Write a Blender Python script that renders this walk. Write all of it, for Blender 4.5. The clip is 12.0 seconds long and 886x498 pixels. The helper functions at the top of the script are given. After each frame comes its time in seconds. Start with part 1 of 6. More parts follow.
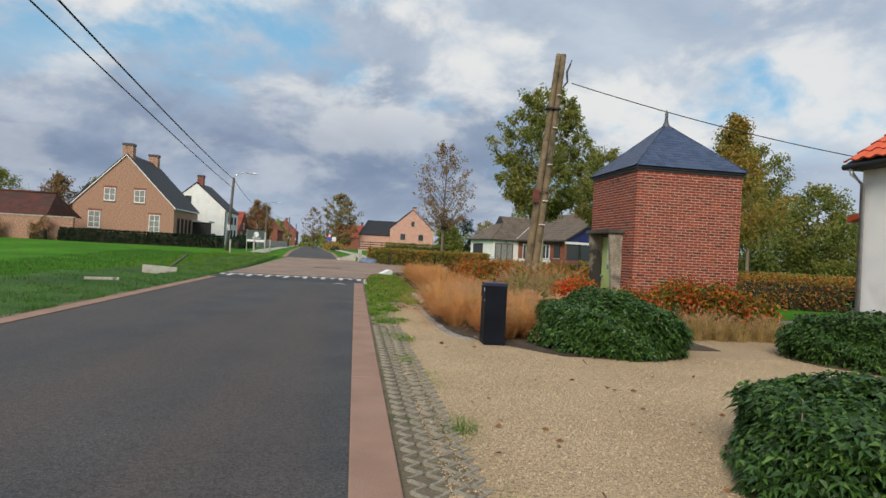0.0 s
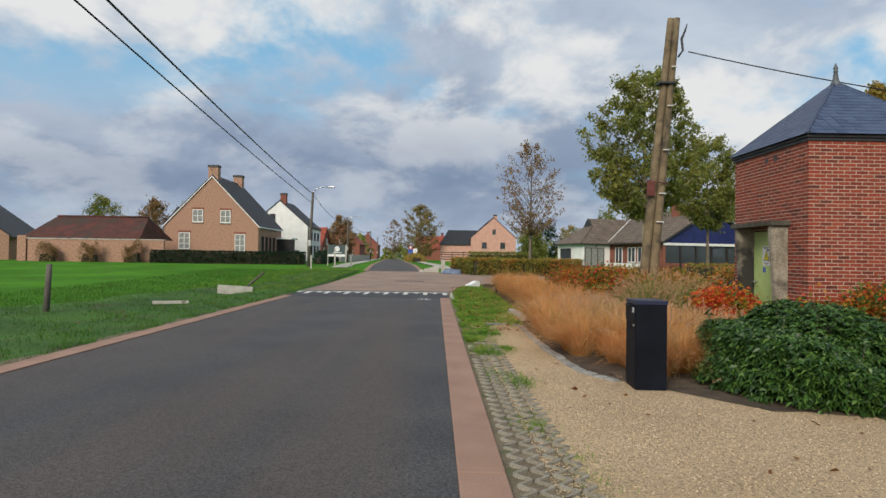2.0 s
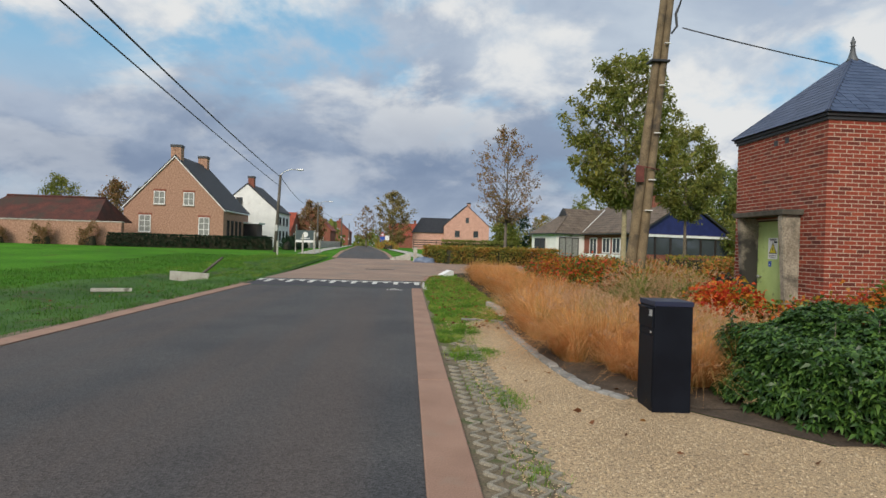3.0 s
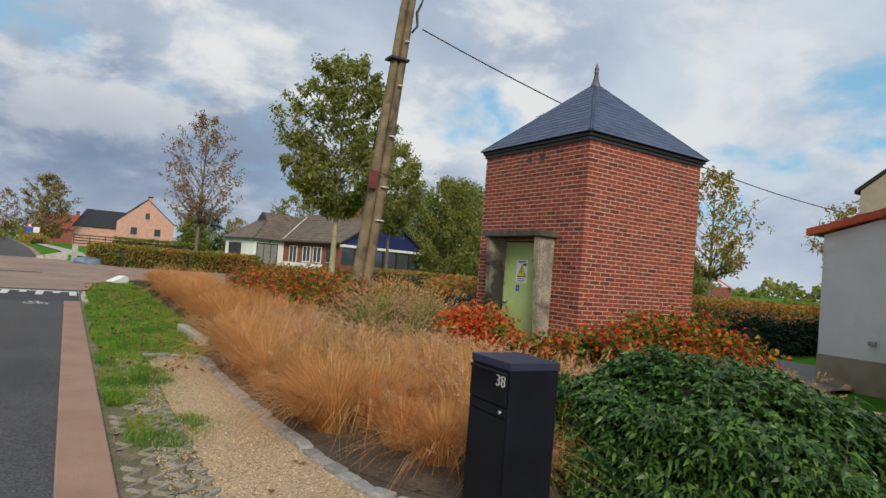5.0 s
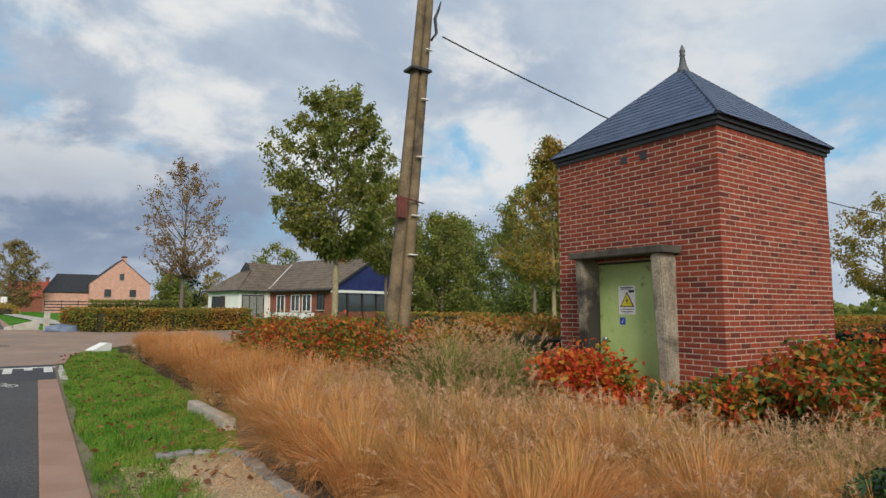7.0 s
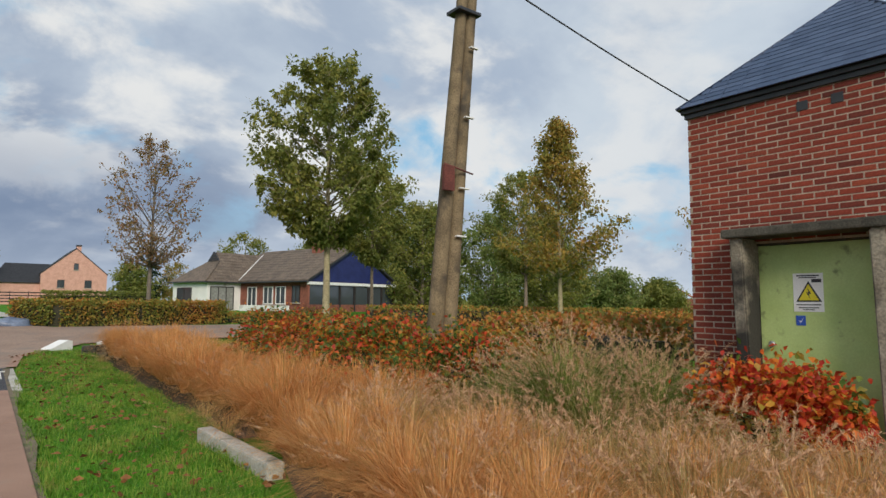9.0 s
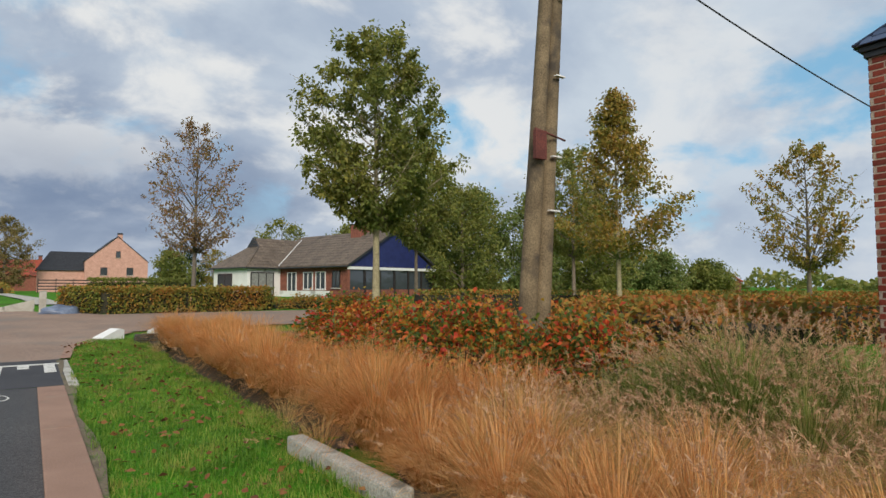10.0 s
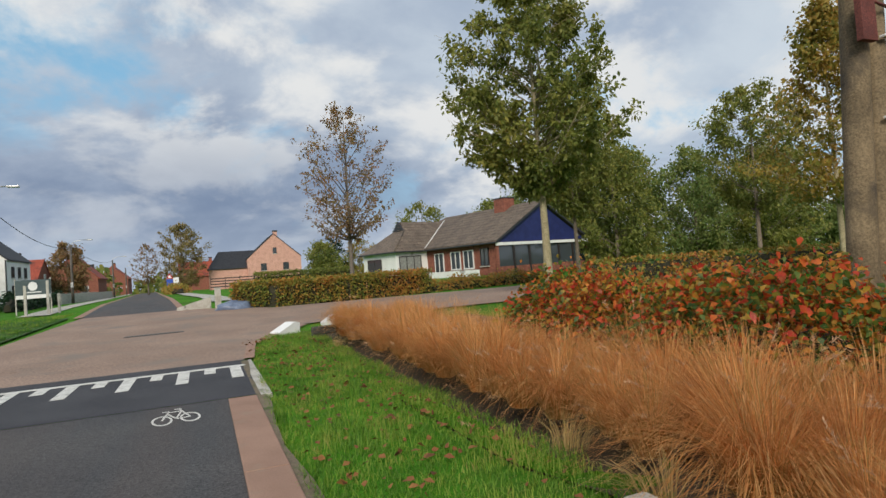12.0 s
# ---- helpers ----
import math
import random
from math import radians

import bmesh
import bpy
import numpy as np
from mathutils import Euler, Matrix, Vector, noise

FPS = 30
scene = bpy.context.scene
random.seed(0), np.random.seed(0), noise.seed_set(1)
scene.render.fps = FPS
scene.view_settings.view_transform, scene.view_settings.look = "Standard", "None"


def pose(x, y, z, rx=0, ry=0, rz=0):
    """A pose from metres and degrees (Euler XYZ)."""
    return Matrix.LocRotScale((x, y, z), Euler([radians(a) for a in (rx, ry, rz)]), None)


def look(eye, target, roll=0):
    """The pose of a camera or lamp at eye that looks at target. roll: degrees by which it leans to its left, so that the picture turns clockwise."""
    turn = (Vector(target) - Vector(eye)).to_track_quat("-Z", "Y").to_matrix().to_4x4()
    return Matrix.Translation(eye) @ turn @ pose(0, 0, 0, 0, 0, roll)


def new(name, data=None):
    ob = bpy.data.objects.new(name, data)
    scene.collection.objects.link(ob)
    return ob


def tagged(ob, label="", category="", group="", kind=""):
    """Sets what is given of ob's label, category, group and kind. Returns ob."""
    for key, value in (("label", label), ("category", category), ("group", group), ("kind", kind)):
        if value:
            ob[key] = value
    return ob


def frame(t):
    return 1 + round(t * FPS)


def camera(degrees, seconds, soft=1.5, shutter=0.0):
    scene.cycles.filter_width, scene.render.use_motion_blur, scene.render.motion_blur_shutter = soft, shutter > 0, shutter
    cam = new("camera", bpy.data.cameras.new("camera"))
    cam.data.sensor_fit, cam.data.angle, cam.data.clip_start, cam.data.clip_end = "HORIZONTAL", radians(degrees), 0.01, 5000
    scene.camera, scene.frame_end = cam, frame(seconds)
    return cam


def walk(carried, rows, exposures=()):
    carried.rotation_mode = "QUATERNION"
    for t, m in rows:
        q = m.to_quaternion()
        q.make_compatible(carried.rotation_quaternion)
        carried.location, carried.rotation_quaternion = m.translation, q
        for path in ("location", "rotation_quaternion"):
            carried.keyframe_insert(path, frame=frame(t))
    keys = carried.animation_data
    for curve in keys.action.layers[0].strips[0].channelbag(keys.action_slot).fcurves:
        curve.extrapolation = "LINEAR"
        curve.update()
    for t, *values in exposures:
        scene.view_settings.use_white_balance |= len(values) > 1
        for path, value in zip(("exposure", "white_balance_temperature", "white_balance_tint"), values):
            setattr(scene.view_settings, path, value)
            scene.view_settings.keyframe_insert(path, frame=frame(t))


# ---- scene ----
cam = camera(73.0, 12.0)
PATH = [
    (0, (-0.037, -0.663, 1.5), (0.253, 1.316, 1.506), 3.1),
    (0.5, (-0.084, 0.034, 1.515), (0.074, 2.028, 1.526), 4.8),
    (1, (-0.13, 0.725, 1.5), (-0.019, 2.721, 1.499), 3.9),
    (1.5, (-0.096, 1.443, 1.502), (0.005, 3.441, 1.506), 2.2),
    (2, (-0.168, 2.116, 1.48), (-0.145, 4.115, 1.507), 0.8),
    (2.5, (-0.123, 2.848, 1.467), (-0.107, 4.848, 1.488), 1.3),
    (3, (-0.149, 3.562, 1.467), (-0.033, 5.558, 1.456), 1.7),
    (3.5, (-0.105, 4.251, 1.456), (0.26, 6.217, 1.475), 1.7),
    (3.7, (-0.059, 4.515, 1.491), (0.444, 6.45, 1.499), 1.8),
    (5.5, (-0.062, 6.923, 1.513), (1.044, 8.587, 1.606), 5.1),
    (6, (-0.093, 7.585, 1.49), (0.967, 9.279, 1.581), 4.9),
    (6.5, (-0.088, 8.208, 1.484), (1.001, 9.882, 1.595), 3.5),
    (7, (-0.101, 8.835, 1.463), (1.012, 10.485, 1.663), 0.2),
    (8.8, (-0.051, 11.344, 1.468), (1.262, 12.838, 1.681), 1.4),
    (9, (-0.081, 11.642, 1.458), (1.13, 13.224, 1.637), 0.5),
    (9.5, (-0.119, 12.368, 1.457), (1.011, 14.012, 1.6), 0.2),
    (10, (-0.136, 13.091, 1.45), (0.996, 14.735, 1.576), -0.0),
    (10.5, (-0.199, 13.807, 1.452), (0.866, 15.498, 1.529), -1.0),
    (11, (-0.226, 14.498, 1.438), (0.745, 16.245, 1.496), -2.9),
    (11.5, (-0.248, 15.142, 1.412), (0.807, 16.84, 1.459), -2.4),
    (12, (-0.195, 15.711, 1.399), (0.551, 17.566, 1.464), -4.2),
]
walk(cam, [(t, look(eye, target, roll)) for t, eye, target, roll in PATH])

# ---- light and world ----
SUN_ELEV, SUN_AZ = 32.0, 205.0   # degrees; azimuth clockwise from +y
world = bpy.data.worlds.new("sky")
scene.world = world
world.use_nodes = True


def build_sky(w):
    nt = w.node_tree
    nt.nodes.clear()
    N, L = nt.nodes.new, nt.links.new
    out, bg = N("ShaderNodeOutputWorld"), N("ShaderNodeBackground")
    sky = N("ShaderNodeTexSky")
    sky.sky_type, sky.sun_disc = "NISHITA", False
    sky.sun_elevation, sky.sun_rotation = radians(SUN_ELEV), radians(SUN_AZ)
    dim = N("ShaderNodeVectorMath"); dim.operation = "SCALE"; dim.inputs[3].default_value = 0.10
    L(sky.outputs[0], dim.inputs[0])
    tc, sep = N("ShaderNodeTexCoord"), N("ShaderNodeSeparateXYZ")
    L(tc.outputs["Generated"], sep.inputs[0])
    zz = N("ShaderNodeMath"); zz.operation = "MAXIMUM"; zz.inputs[1].default_value = 0.0
    L(sep.outputs[2], zz.inputs[0])
    za = N("ShaderNodeMath"); za.operation = "ADD"; za.inputs[1].default_value = 0.46
    L(zz.outputs[0], za.inputs[0])
    dv = N("ShaderNodeVectorMath"); dv.operation = "DIVIDE"
    cb = N("ShaderNodeCombineXYZ")
    for k in range(3):
        L(za.outputs[0], cb.inputs[k])
    L(tc.outputs["Generated"], dv.inputs[0]); L(cb.outputs[0], dv.inputs[1])

    def cloud(scale, detail, shift, lo, hi, rough=0.55, distort=0.4):
        mp = N("ShaderNodeMapping"); mp.inputs["Location"].default_value = shift
        n = N("ShaderNodeTexNoise"); n.inputs["Scale"].default_value = scale
        n.inputs["Detail"].default_value = detail; n.inputs["Roughness"].default_value = rough
        n.inputs["Distortion"].default_value = distort
        L(dv.outputs[0], mp.inputs[0]); L(mp.outputs[0], n.inputs["Vector"])
        r = N("ShaderNodeMapRange"); r.interpolation_type = "SMOOTHSTEP"
        r.inputs[1].default_value, r.inputs[2].default_value = lo, hi
        L(n.outputs[0], r.inputs[0])
        return r.outputs[0]

    def mix(f, a, b):
        m = N("ShaderNodeMix"); m.data_type = "RGBA"
        if isinstance(f, float): m.inputs[0].default_value = f
        else: L(f, m.inputs[0])
        for v, s in ((a, 6), (b, 7)):
            if isinstance(v, tuple): m.inputs[s].default_value = (*v, 1)
            else: L(v, m.inputs[s])
        return m.outputs[2]

    def ramp(v, lo, hi, a=0.0, b=1.0):
        r = N("ShaderNodeMapRange"); r.interpolation_type = "SMOOTHSTEP"
        r.inputs[1].default_value, r.inputs[2].default_value, r.inputs[3].default_value, r.inputs[4].default_value = lo, hi, a, b
        L(v, r.inputs[0])
        return r.outputs[0]

    def times(a, b):
        m = N("ShaderNodeMath"); m.operation = "MULTIPLY"
        L(a, m.inputs[0]); L(b, m.inputs[1])
        return m.outputs[0]

    # a bank of rain cloud over the far end of the road, broken cloud above and to the open side
    side = N("ShaderNodeVectorMath"); side.operation = "DOT_PRODUCT"; side.inputs[1].default_value = (-0.26, 0.966, 0.0)
    L(tc.outputs["Generated"], side.inputs[0])
    bank = ramp(side.outputs["Value"], 0.55, 0.97)
    lowbank = times(bank, ramp(sep.outputs[2], 0.08, 0.38, 1.0, 0.22))
    deep = mix(lowbank, (0.40, 0.48, 0.60), (0.19, 0.255, 0.38))
    pale = mix(lowbank, (0.58, 0.655, 0.735), (0.37, 0.44, 0.56))
    grey = mix(cloud(2.1, 7, (2.1, 0.4, 0.0), 0.36, 0.62, 0.56, 0.15), deep, pale)
    puff = times(cloud(3.4, 9, (7.3, 1.9, 3.0), 0.47, 0.62, 0.56, 0.2), times(ramp(lowbank, 0.25, 1.0, 1.0, 0.30), ramp(side.outputs["Value"], 0.1, 0.75, 0.55, 1.0)))
    white = mix(puff, grey, (0.78, 0.79, 0.79))
    blue = mix(0.6, dim.outputs[0], (0.27, 0.60, 0.86))
    full = mix(times(cloud(2.3, 8, (5.9, 8.2, 1.0), 0.525, 0.65, 0.56, 0.2), ramp(lowbank, 0.3, 0.9, 1.0, 0.2)), white, blue)
    low = N("ShaderNodeMapRange"); low.interpolation_type = "SMOOTHSTEP"
    low.inputs[1].default_value, low.inputs[2].default_value = 0.0, 0.14
    low.inputs[3].default_value, low.inputs[4].default_value = 0.5, 0.0
    L(sep.outputs[2], low.inputs[0])
    haze = mix(low.outputs[0], full, (0.50, 0.57, 0.67))
    L(haze, bg.inputs[0]); bg.inputs[1].default_value = 1.0
    L(bg.outputs[0], out.inputs[0])


build_sky(world)
sun = new("sun", bpy.data.lights.new("sun", "SUN"))
sun.data.energy, sun.data.angle, sun.data.color = 3.3, radians(24), (1.0, 0.91, 0.78)
_az, _el = radians(SUN_AZ), radians(SUN_ELEV)
sun.matrix_world = look((math.sin(_az) * math.cos(_el) * 50, math.cos(_az) * math.cos(_el) * 50, math.sin(_el) * 50), (0, 0, 0))
scene.view_settings.exposure = 0.0

# ---- materials ----


def surf(name, c1, c2, scale=3.0, rough=0.8, bump=0.15, fine=60.0, metal=0.0, spots=None, wide=0.5, spec=0.4, grit=0.42):
    """Two colours over a broad noise, grain over a fine one, and the relief of both."""
    m = bpy.data.materials.new(name)
    m.use_nodes = True
    nt = m.node_tree
    N, L = nt.nodes.new, nt.links.new
    b = nt.nodes["Principled BSDF"]
    tc = N("ShaderNodeTexCoord")
    n1, n2 = N("ShaderNodeTexNoise"), N("ShaderNodeTexNoise")
    for n, s, d in ((n1, scale, 5), (n2, fine, 3)):
        n.inputs["Scale"].default_value, n.inputs["Detail"].default_value = s, d
        L(tc.outputs["Object"], n.inputs["Vector"])
    r = N("ShaderNodeMapRange"); r.inputs[1].default_value, r.inputs[2].default_value = 0.5 - 0.3 * wide, 0.5 + 0.3 * wide
    L(n1.outputs[0], r.inputs[0])
    mx = N("ShaderNodeMix"); mx.data_type = "RGBA"
    mx.inputs[6].default_value, mx.inputs[7].default_value = (*c1, 1), (*c2, 1)
    L(r.outputs[0], mx.inputs[0])
    g = N("ShaderNodeMapRange"); g.inputs[1].default_value, g.inputs[2].default_value = 0.25, 0.75
    g.inputs[3].default_value, g.inputs[4].default_value = 1 - grit, 1 + grit
    L(n2.outputs[0], g.inputs[0])
    ml = N("ShaderNodeVectorMath"); ml.operation = "SCALE"
    L(mx.outputs[2], ml.inputs[0]); L(g.outputs[0], ml.inputs[3])
    last = ml.outputs[0]
    if spots:
        col, ssc, lo, hi = spots
        n3 = N("ShaderNodeTexNoise"); n3.inputs["Scale"].default_value, n3.inputs["Detail"].default_value = ssc, 6
        L(tc.outputs["Object"], n3.inputs["Vector"])
        r3 = N("ShaderNodeMapRange"); r3.inputs[1].default_value, r3.inputs[2].default_value = lo, hi
        L(n3.outputs[0], r3.inputs[0])
        m3 = N("ShaderNodeMix"); m3.data_type = "RGBA"; m3.inputs[7].default_value = (*col, 1)
        L(r3.outputs[0], m3.inputs[0]); L(last, m3.inputs[6])
        last = m3.outputs[2]
    L(last, b.inputs["Base Color"])
    b.inputs["Roughness"].default_value, b.inputs["Metallic"].default_value = rough, metal
    b.inputs["Specular IOR Level"].default_value = spec
    if bump:
        bp = N("ShaderNodeBump"); bp.inputs["Strength"].default_value = bump; bp.inputs["Distance"].default_value = 0.01
        L(n2.outputs[0], bp.inputs["Height"]); L(bp.outputs[0], b.inputs["Normal"])
    return m


def varied(name, colors, rough=0.7, island=False, leaf=0.0, grain=40.0, bump=0.2, spec=0.3, big=0.0, patchy=0.42):
    """One colour a piece, drawn from a ramp by the piece's own random number, with grain over it."""
    m = bpy.data.materials.new(name)
    m.use_nodes = True
    nt = m.node_tree
    N, L = nt.nodes.new, nt.links.new
    b = nt.nodes["Principled BSDF"]
    src = N("ShaderNodeNewGeometry").outputs["Random Per Island"] if island else N("ShaderNodeObjectInfo").outputs["Random"]
    tc = N("ShaderNodeTexCoord")
    if big:
        nb = N("ShaderNodeTexNoise"); nb.inputs["Scale"].default_value = big; nb.inputs["Detail"].default_value = 2
        L(tc.outputs["Object"], nb.inputs["Vector"])
        rb = N("ShaderNodeMapRange"); rb.inputs[1].default_value, rb.inputs[2].default_value = 0.34, 0.66
        L(nb.outputs[0], rb.inputs[0])
        mb = N("ShaderNodeMix"); mb.inputs[0].default_value = patchy
        L(src, mb.inputs[2]); L(rb.outputs[0], mb.inputs[3])
        src = mb.outputs[0]
    ramp = N("ShaderNodeValToRGB")
    cr = ramp.color_ramp
    while len(cr.elements) < len(colors):
        cr.elements.new(0.5)
    for i, c in enumerate(colors):
        cr.elements[i].position = i / max(1, len(colors) - 1)
        cr.elements[i].color = (*c, 1)
    L(src, ramp.inputs[0])
    n = N("ShaderNodeTexNoise"); n.inputs["Scale"].default_value, n.inputs["Detail"].default_value = grain, 4
    L(tc.outputs["Object"], n.inputs["Vector"])
    g = N("ShaderNodeMapRange"); g.inputs[1].default_value, g.inputs[2].default_value = 0.25, 0.75
    g.inputs[3].default_value, g.inputs[4].default_value = 0.75, 1.25
    L(n.outputs[0], g.inputs[0])
    ml = N("ShaderNodeVectorMath"); ml.operation = "SCALE"
    L(ramp.outputs[0], ml.inputs[0]); L(g.outputs[0], ml.inputs[3])
    L(ml.outputs[0], b.inputs["Base Color"])
    b.inputs["Roughness"].default_value = rough
    b.inputs["Specular IOR Level"].default_value = spec
    if bump and not leaf:
        bp = N("ShaderNodeBump"); bp.inputs["Strength"].default_value = bump; bp.inputs["Distance"].default_value = 0.006
        L(n.outputs[0], bp.inputs["Height"]); L(bp.outputs[0], b.inputs["Normal"])
    if leaf:
        t, ms = N("ShaderNodeBsdfTranslucent"), N("ShaderNodeMixShader")
        L(ml.outputs[0], t.inputs[0]); ms.inputs[0].default_value = leaf
        L(b.outputs[0], ms.inputs[1]); L(t.outputs[0], ms.inputs[2])
        L(ms.outputs[0], nt.nodes["Material Output"].inputs[0])
    return m


def glass(name, tint=(0.05, 0.06, 0.07)):
    m = bpy.data.materials.new(name)
    m.use_nodes = True
    b = m.node_tree.nodes["Principled BSDF"]
    b.inputs["Base Color"].default_value = (*tint, 1)
    b.inputs["Roughness"].default_value, b.inputs["Specular IOR Level"].default_value = 0.04, 0.8
    return m


def worn_asphalt():
    m = surf("asphalt", (0.044, 0.044, 0.047), (0.068, 0.066, 0.066), 0.6, 0.72, 0.0, 42, spec=0.28)
    nt = m.node_tree
    N, L = nt.nodes.new, nt.links.new
    b = nt.nodes["Principled BSDF"]
    tc, mp = N("ShaderNodeTexCoord"), N("ShaderNodeMapping")
    mp.inputs["Scale"].default_value = (0.9, 0.05, 1.0)
    tracks, chips = N("ShaderNodeTexNoise"), N("ShaderNodeTexVoronoi")
    tracks.inputs["Scale"].default_value, tracks.inputs["Detail"].default_value = 1.0, 4
    chips.inputs["Scale"].default_value = 75
    L(tc.outputs["Object"], mp.inputs[0]); L(mp.outputs[0], tracks.inputs["Vector"]); L(tc.outputs["Object"], chips.inputs["Vector"])
    r = N("ShaderNodeMapRange"); r.inputs[1].default_value, r.inputs[2].default_value, r.inputs[4].default_value = 0.42, 0.62, 0.75
    L(tracks.outputs[0], r.inputs[0])
    old = b.inputs["Base Color"].links[0].from_socket
    mx = N("ShaderNodeMix"); mx.data_type = "RGBA"; mx.inputs[7].default_value = (0.080, 0.064, 0.057, 1)
    L(r.outputs[0], mx.inputs[0]); L(old, mx.inputs[6])
    g = N("ShaderNodeSeparateColor"); L(chips.outputs["Color"], g.inputs[0])
    k = N("ShaderNodeMapRange"); k.inputs[3].default_value, k.inputs[4].default_value = 0.62, 1.5
    L(g.outputs[0], k.inputs[0])
    sc = N("ShaderNodeVectorMath"); sc.operation = "SCALE"
    L(mx.outputs[2], sc.inputs[0]); L(k.outputs[0], sc.inputs[3]); L(sc.outputs[0], b.inputs["Base Color"])
    bp = N("ShaderNodeBump"); bp.inputs["Strength"].default_value, bp.inputs["Distance"].default_value = 0.8, 0.006
    L(chips.outputs["Distance"], bp.inputs["Height"]); L(bp.outputs[0], b.inputs["Normal"])
    return m


ASPHALT = worn_asphalt()
ASPHALT_DARK = surf("dark_asphalt", (0.034, 0.034, 0.040), (0.050, 0.050, 0.056), 1.2, 0.8, 0.7, 120)
PAVERS = surf("clay_pavers", (0.23, 0.155, 0.115), (0.29, 0.20, 0.15), 0.5, 0.85, 0.3, 25, spots=((0.20, 0.16, 0.13), 0.8, 0.52, 0.72))
KERB = surf("pink_concrete", (0.255, 0.152, 0.108), (0.32, 0.195, 0.14), 1.6, 0.85, 0.3, 90, spots=((0.27, 0.19, 0.14), 3.0, 0.58, 0.75), grit=0.2)
CONCRETE = surf("concrete", (0.33, 0.31, 0.27), (0.46, 0.44, 0.39), 3.0, 0.85, 0.35, 70, spots=((0.17, 0.16, 0.13), 4.0, 0.58, 0.7))
PAVER_RIB = surf("paver_concrete", (0.21, 0.185, 0.14), (0.30, 0.275, 0.22), 5.0, 0.9, 0.4, 90, spots=((0.12, 0.10, 0.065), 2.0, 0.48, 0.62))
STAINED = surf("stained_concrete", (0.20, 0.172, 0.13), (0.31, 0.275, 0.215), 4.0, 0.9, 0.6, 40, spots=((0.030, 0.028, 0.024), 1.6, 0.53, 0.64))
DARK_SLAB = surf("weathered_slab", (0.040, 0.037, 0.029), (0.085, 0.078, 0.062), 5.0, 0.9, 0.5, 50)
PAVE_FILL = surf("mossy_paver_fill", (0.12, 0.095, 0.060), (0.17, 0.135, 0.09), 4.0, 0.95, 0.6, 50, spots=((0.055, 0.085, 0.02), 2.5, 0.54, 0.66))
SOIL = surf("soil", (0.050, 0.036, 0.024), (0.09, 0.065, 0.045), 4.0, 0.95, 0.8, 40)
TURF = surf("turf", (0.040, 0.138, 0.008), (0.068, 0.205, 0.012), 0.22, 0.95, 0.9, 28, spots=((0.060, 0.085, 0.018), 0.6, 0.58, 0.76), spec=0.08)
GRAVEL = surf("gravel", (0.37, 0.265, 0.155), (0.45, 0.33, 0.20), 0.8, 0.9, 1.0, 110, spots=((0.21, 0.150, 0.095), 34.0, 0.52, 0.62))
STONES = varied("gravel_stones", [(0.16, 0.13, 0.09), (0.47, 0.34, 0.20), (0.37, 0.265, 0.15), (0.54, 0.43, 0.29), (0.25, 0.19, 0.125), (0.45, 0.34, 0.215)], 0.85, island=True)
WHITE_PAINT = surf("road_paint", (0.50, 0.49, 0.45), (0.64, 0.63, 0.59), 6.0, 0.7, 0.2, 90, spots=((0.16, 0.15, 0.15), 7.0, 0.60, 0.72))
BRICK = varied("red_brick", [(0.095, 0.024, 0.018), (0.20, 0.036, 0.021), (0.245, 0.045, 0.025), (0.165, 0.035, 0.023), (0.275, 0.056, 0.029)], 0.85, grain=55, bump=0.5)
BRICK_I = varied("red_brick_joined", [(0.095, 0.024, 0.018), (0.20, 0.036, 0.021), (0.245, 0.045, 0.025), (0.165, 0.035, 0.023), (0.275, 0.056, 0.029)], 0.85, island=True, grain=55, bump=0.5)
MORTAR = surf("mortar", (0.34, 0.265, 0.205), (0.44, 0.355, 0.28), 6.0, 0.95, 0.4, 80)
SLATE = varied("roof_slate", [(0.034, 0.050, 0.098), (0.046, 0.066, 0.122), (0.058, 0.080, 0.142)], 0.5, grain=20, spec=0.4)
SLATE_I = varied("roof_slate_joined", [(0.034, 0.050, 0.098), (0.046, 0.066, 0.122), (0.058, 0.080, 0.142)], 0.5, island=True, grain=20, spec=0.4)
DARK_TRIM = surf("dark_painted_trim", (0.022, 0.024, 0.028), (0.035, 0.037, 0.042), 4.0, 0.5, 0.1, 60, grit=0.08)
LEAD = surf("weathered_lead", (0.075, 0.082, 0.09), (0.12, 0.13, 0.14), 6.0, 0.6, 0.15, 50, metal=0.3, grit=0.1)
ZINC = surf("zinc", (0.30, 0.32, 0.34), (0.42, 0.44, 0.46), 5.0, 0.45, 0.1, 50, metal=0.7, grit=0.08)
DOOR_GREEN = surf("pale_green_paint", (0.36, 0.47, 0.16), (0.45, 0.56, 0.22), 2.0, 0.55, 0.12, 60, spots=((0.20, 0.24, 0.10), 7.0, 0.63, 0.75), grit=0.08)
BOX_BLUE = surf("dark_coated_steel", (0.005, 0.006, 0.010), (0.008, 0.010, 0.016), 3.0, 0.5, 0.05, 200, spec=0.12, grit=0.08)
LID_BLUE = surf("lid_coating", (0.016, 0.020, 0.048), (0.022, 0.027, 0.060), 3.0, 0.4, 0.05, 150, grit=0.08)
NUMBER_GREY = surf("number_plate_grey", (0.36, 0.37, 0.38), (0.44, 0.45, 0.46), 6.0, 0.5, 0.02, 80, grit=0.08)
POLE_WOOD = surf("weathered_pole", (0.115, 0.086, 0.050), (0.20, 0.150, 0.088), 2.5, 0.9, 0.8, 45, spots=((0.055, 0.045, 0.034), 2.2, 0.54, 0.68))
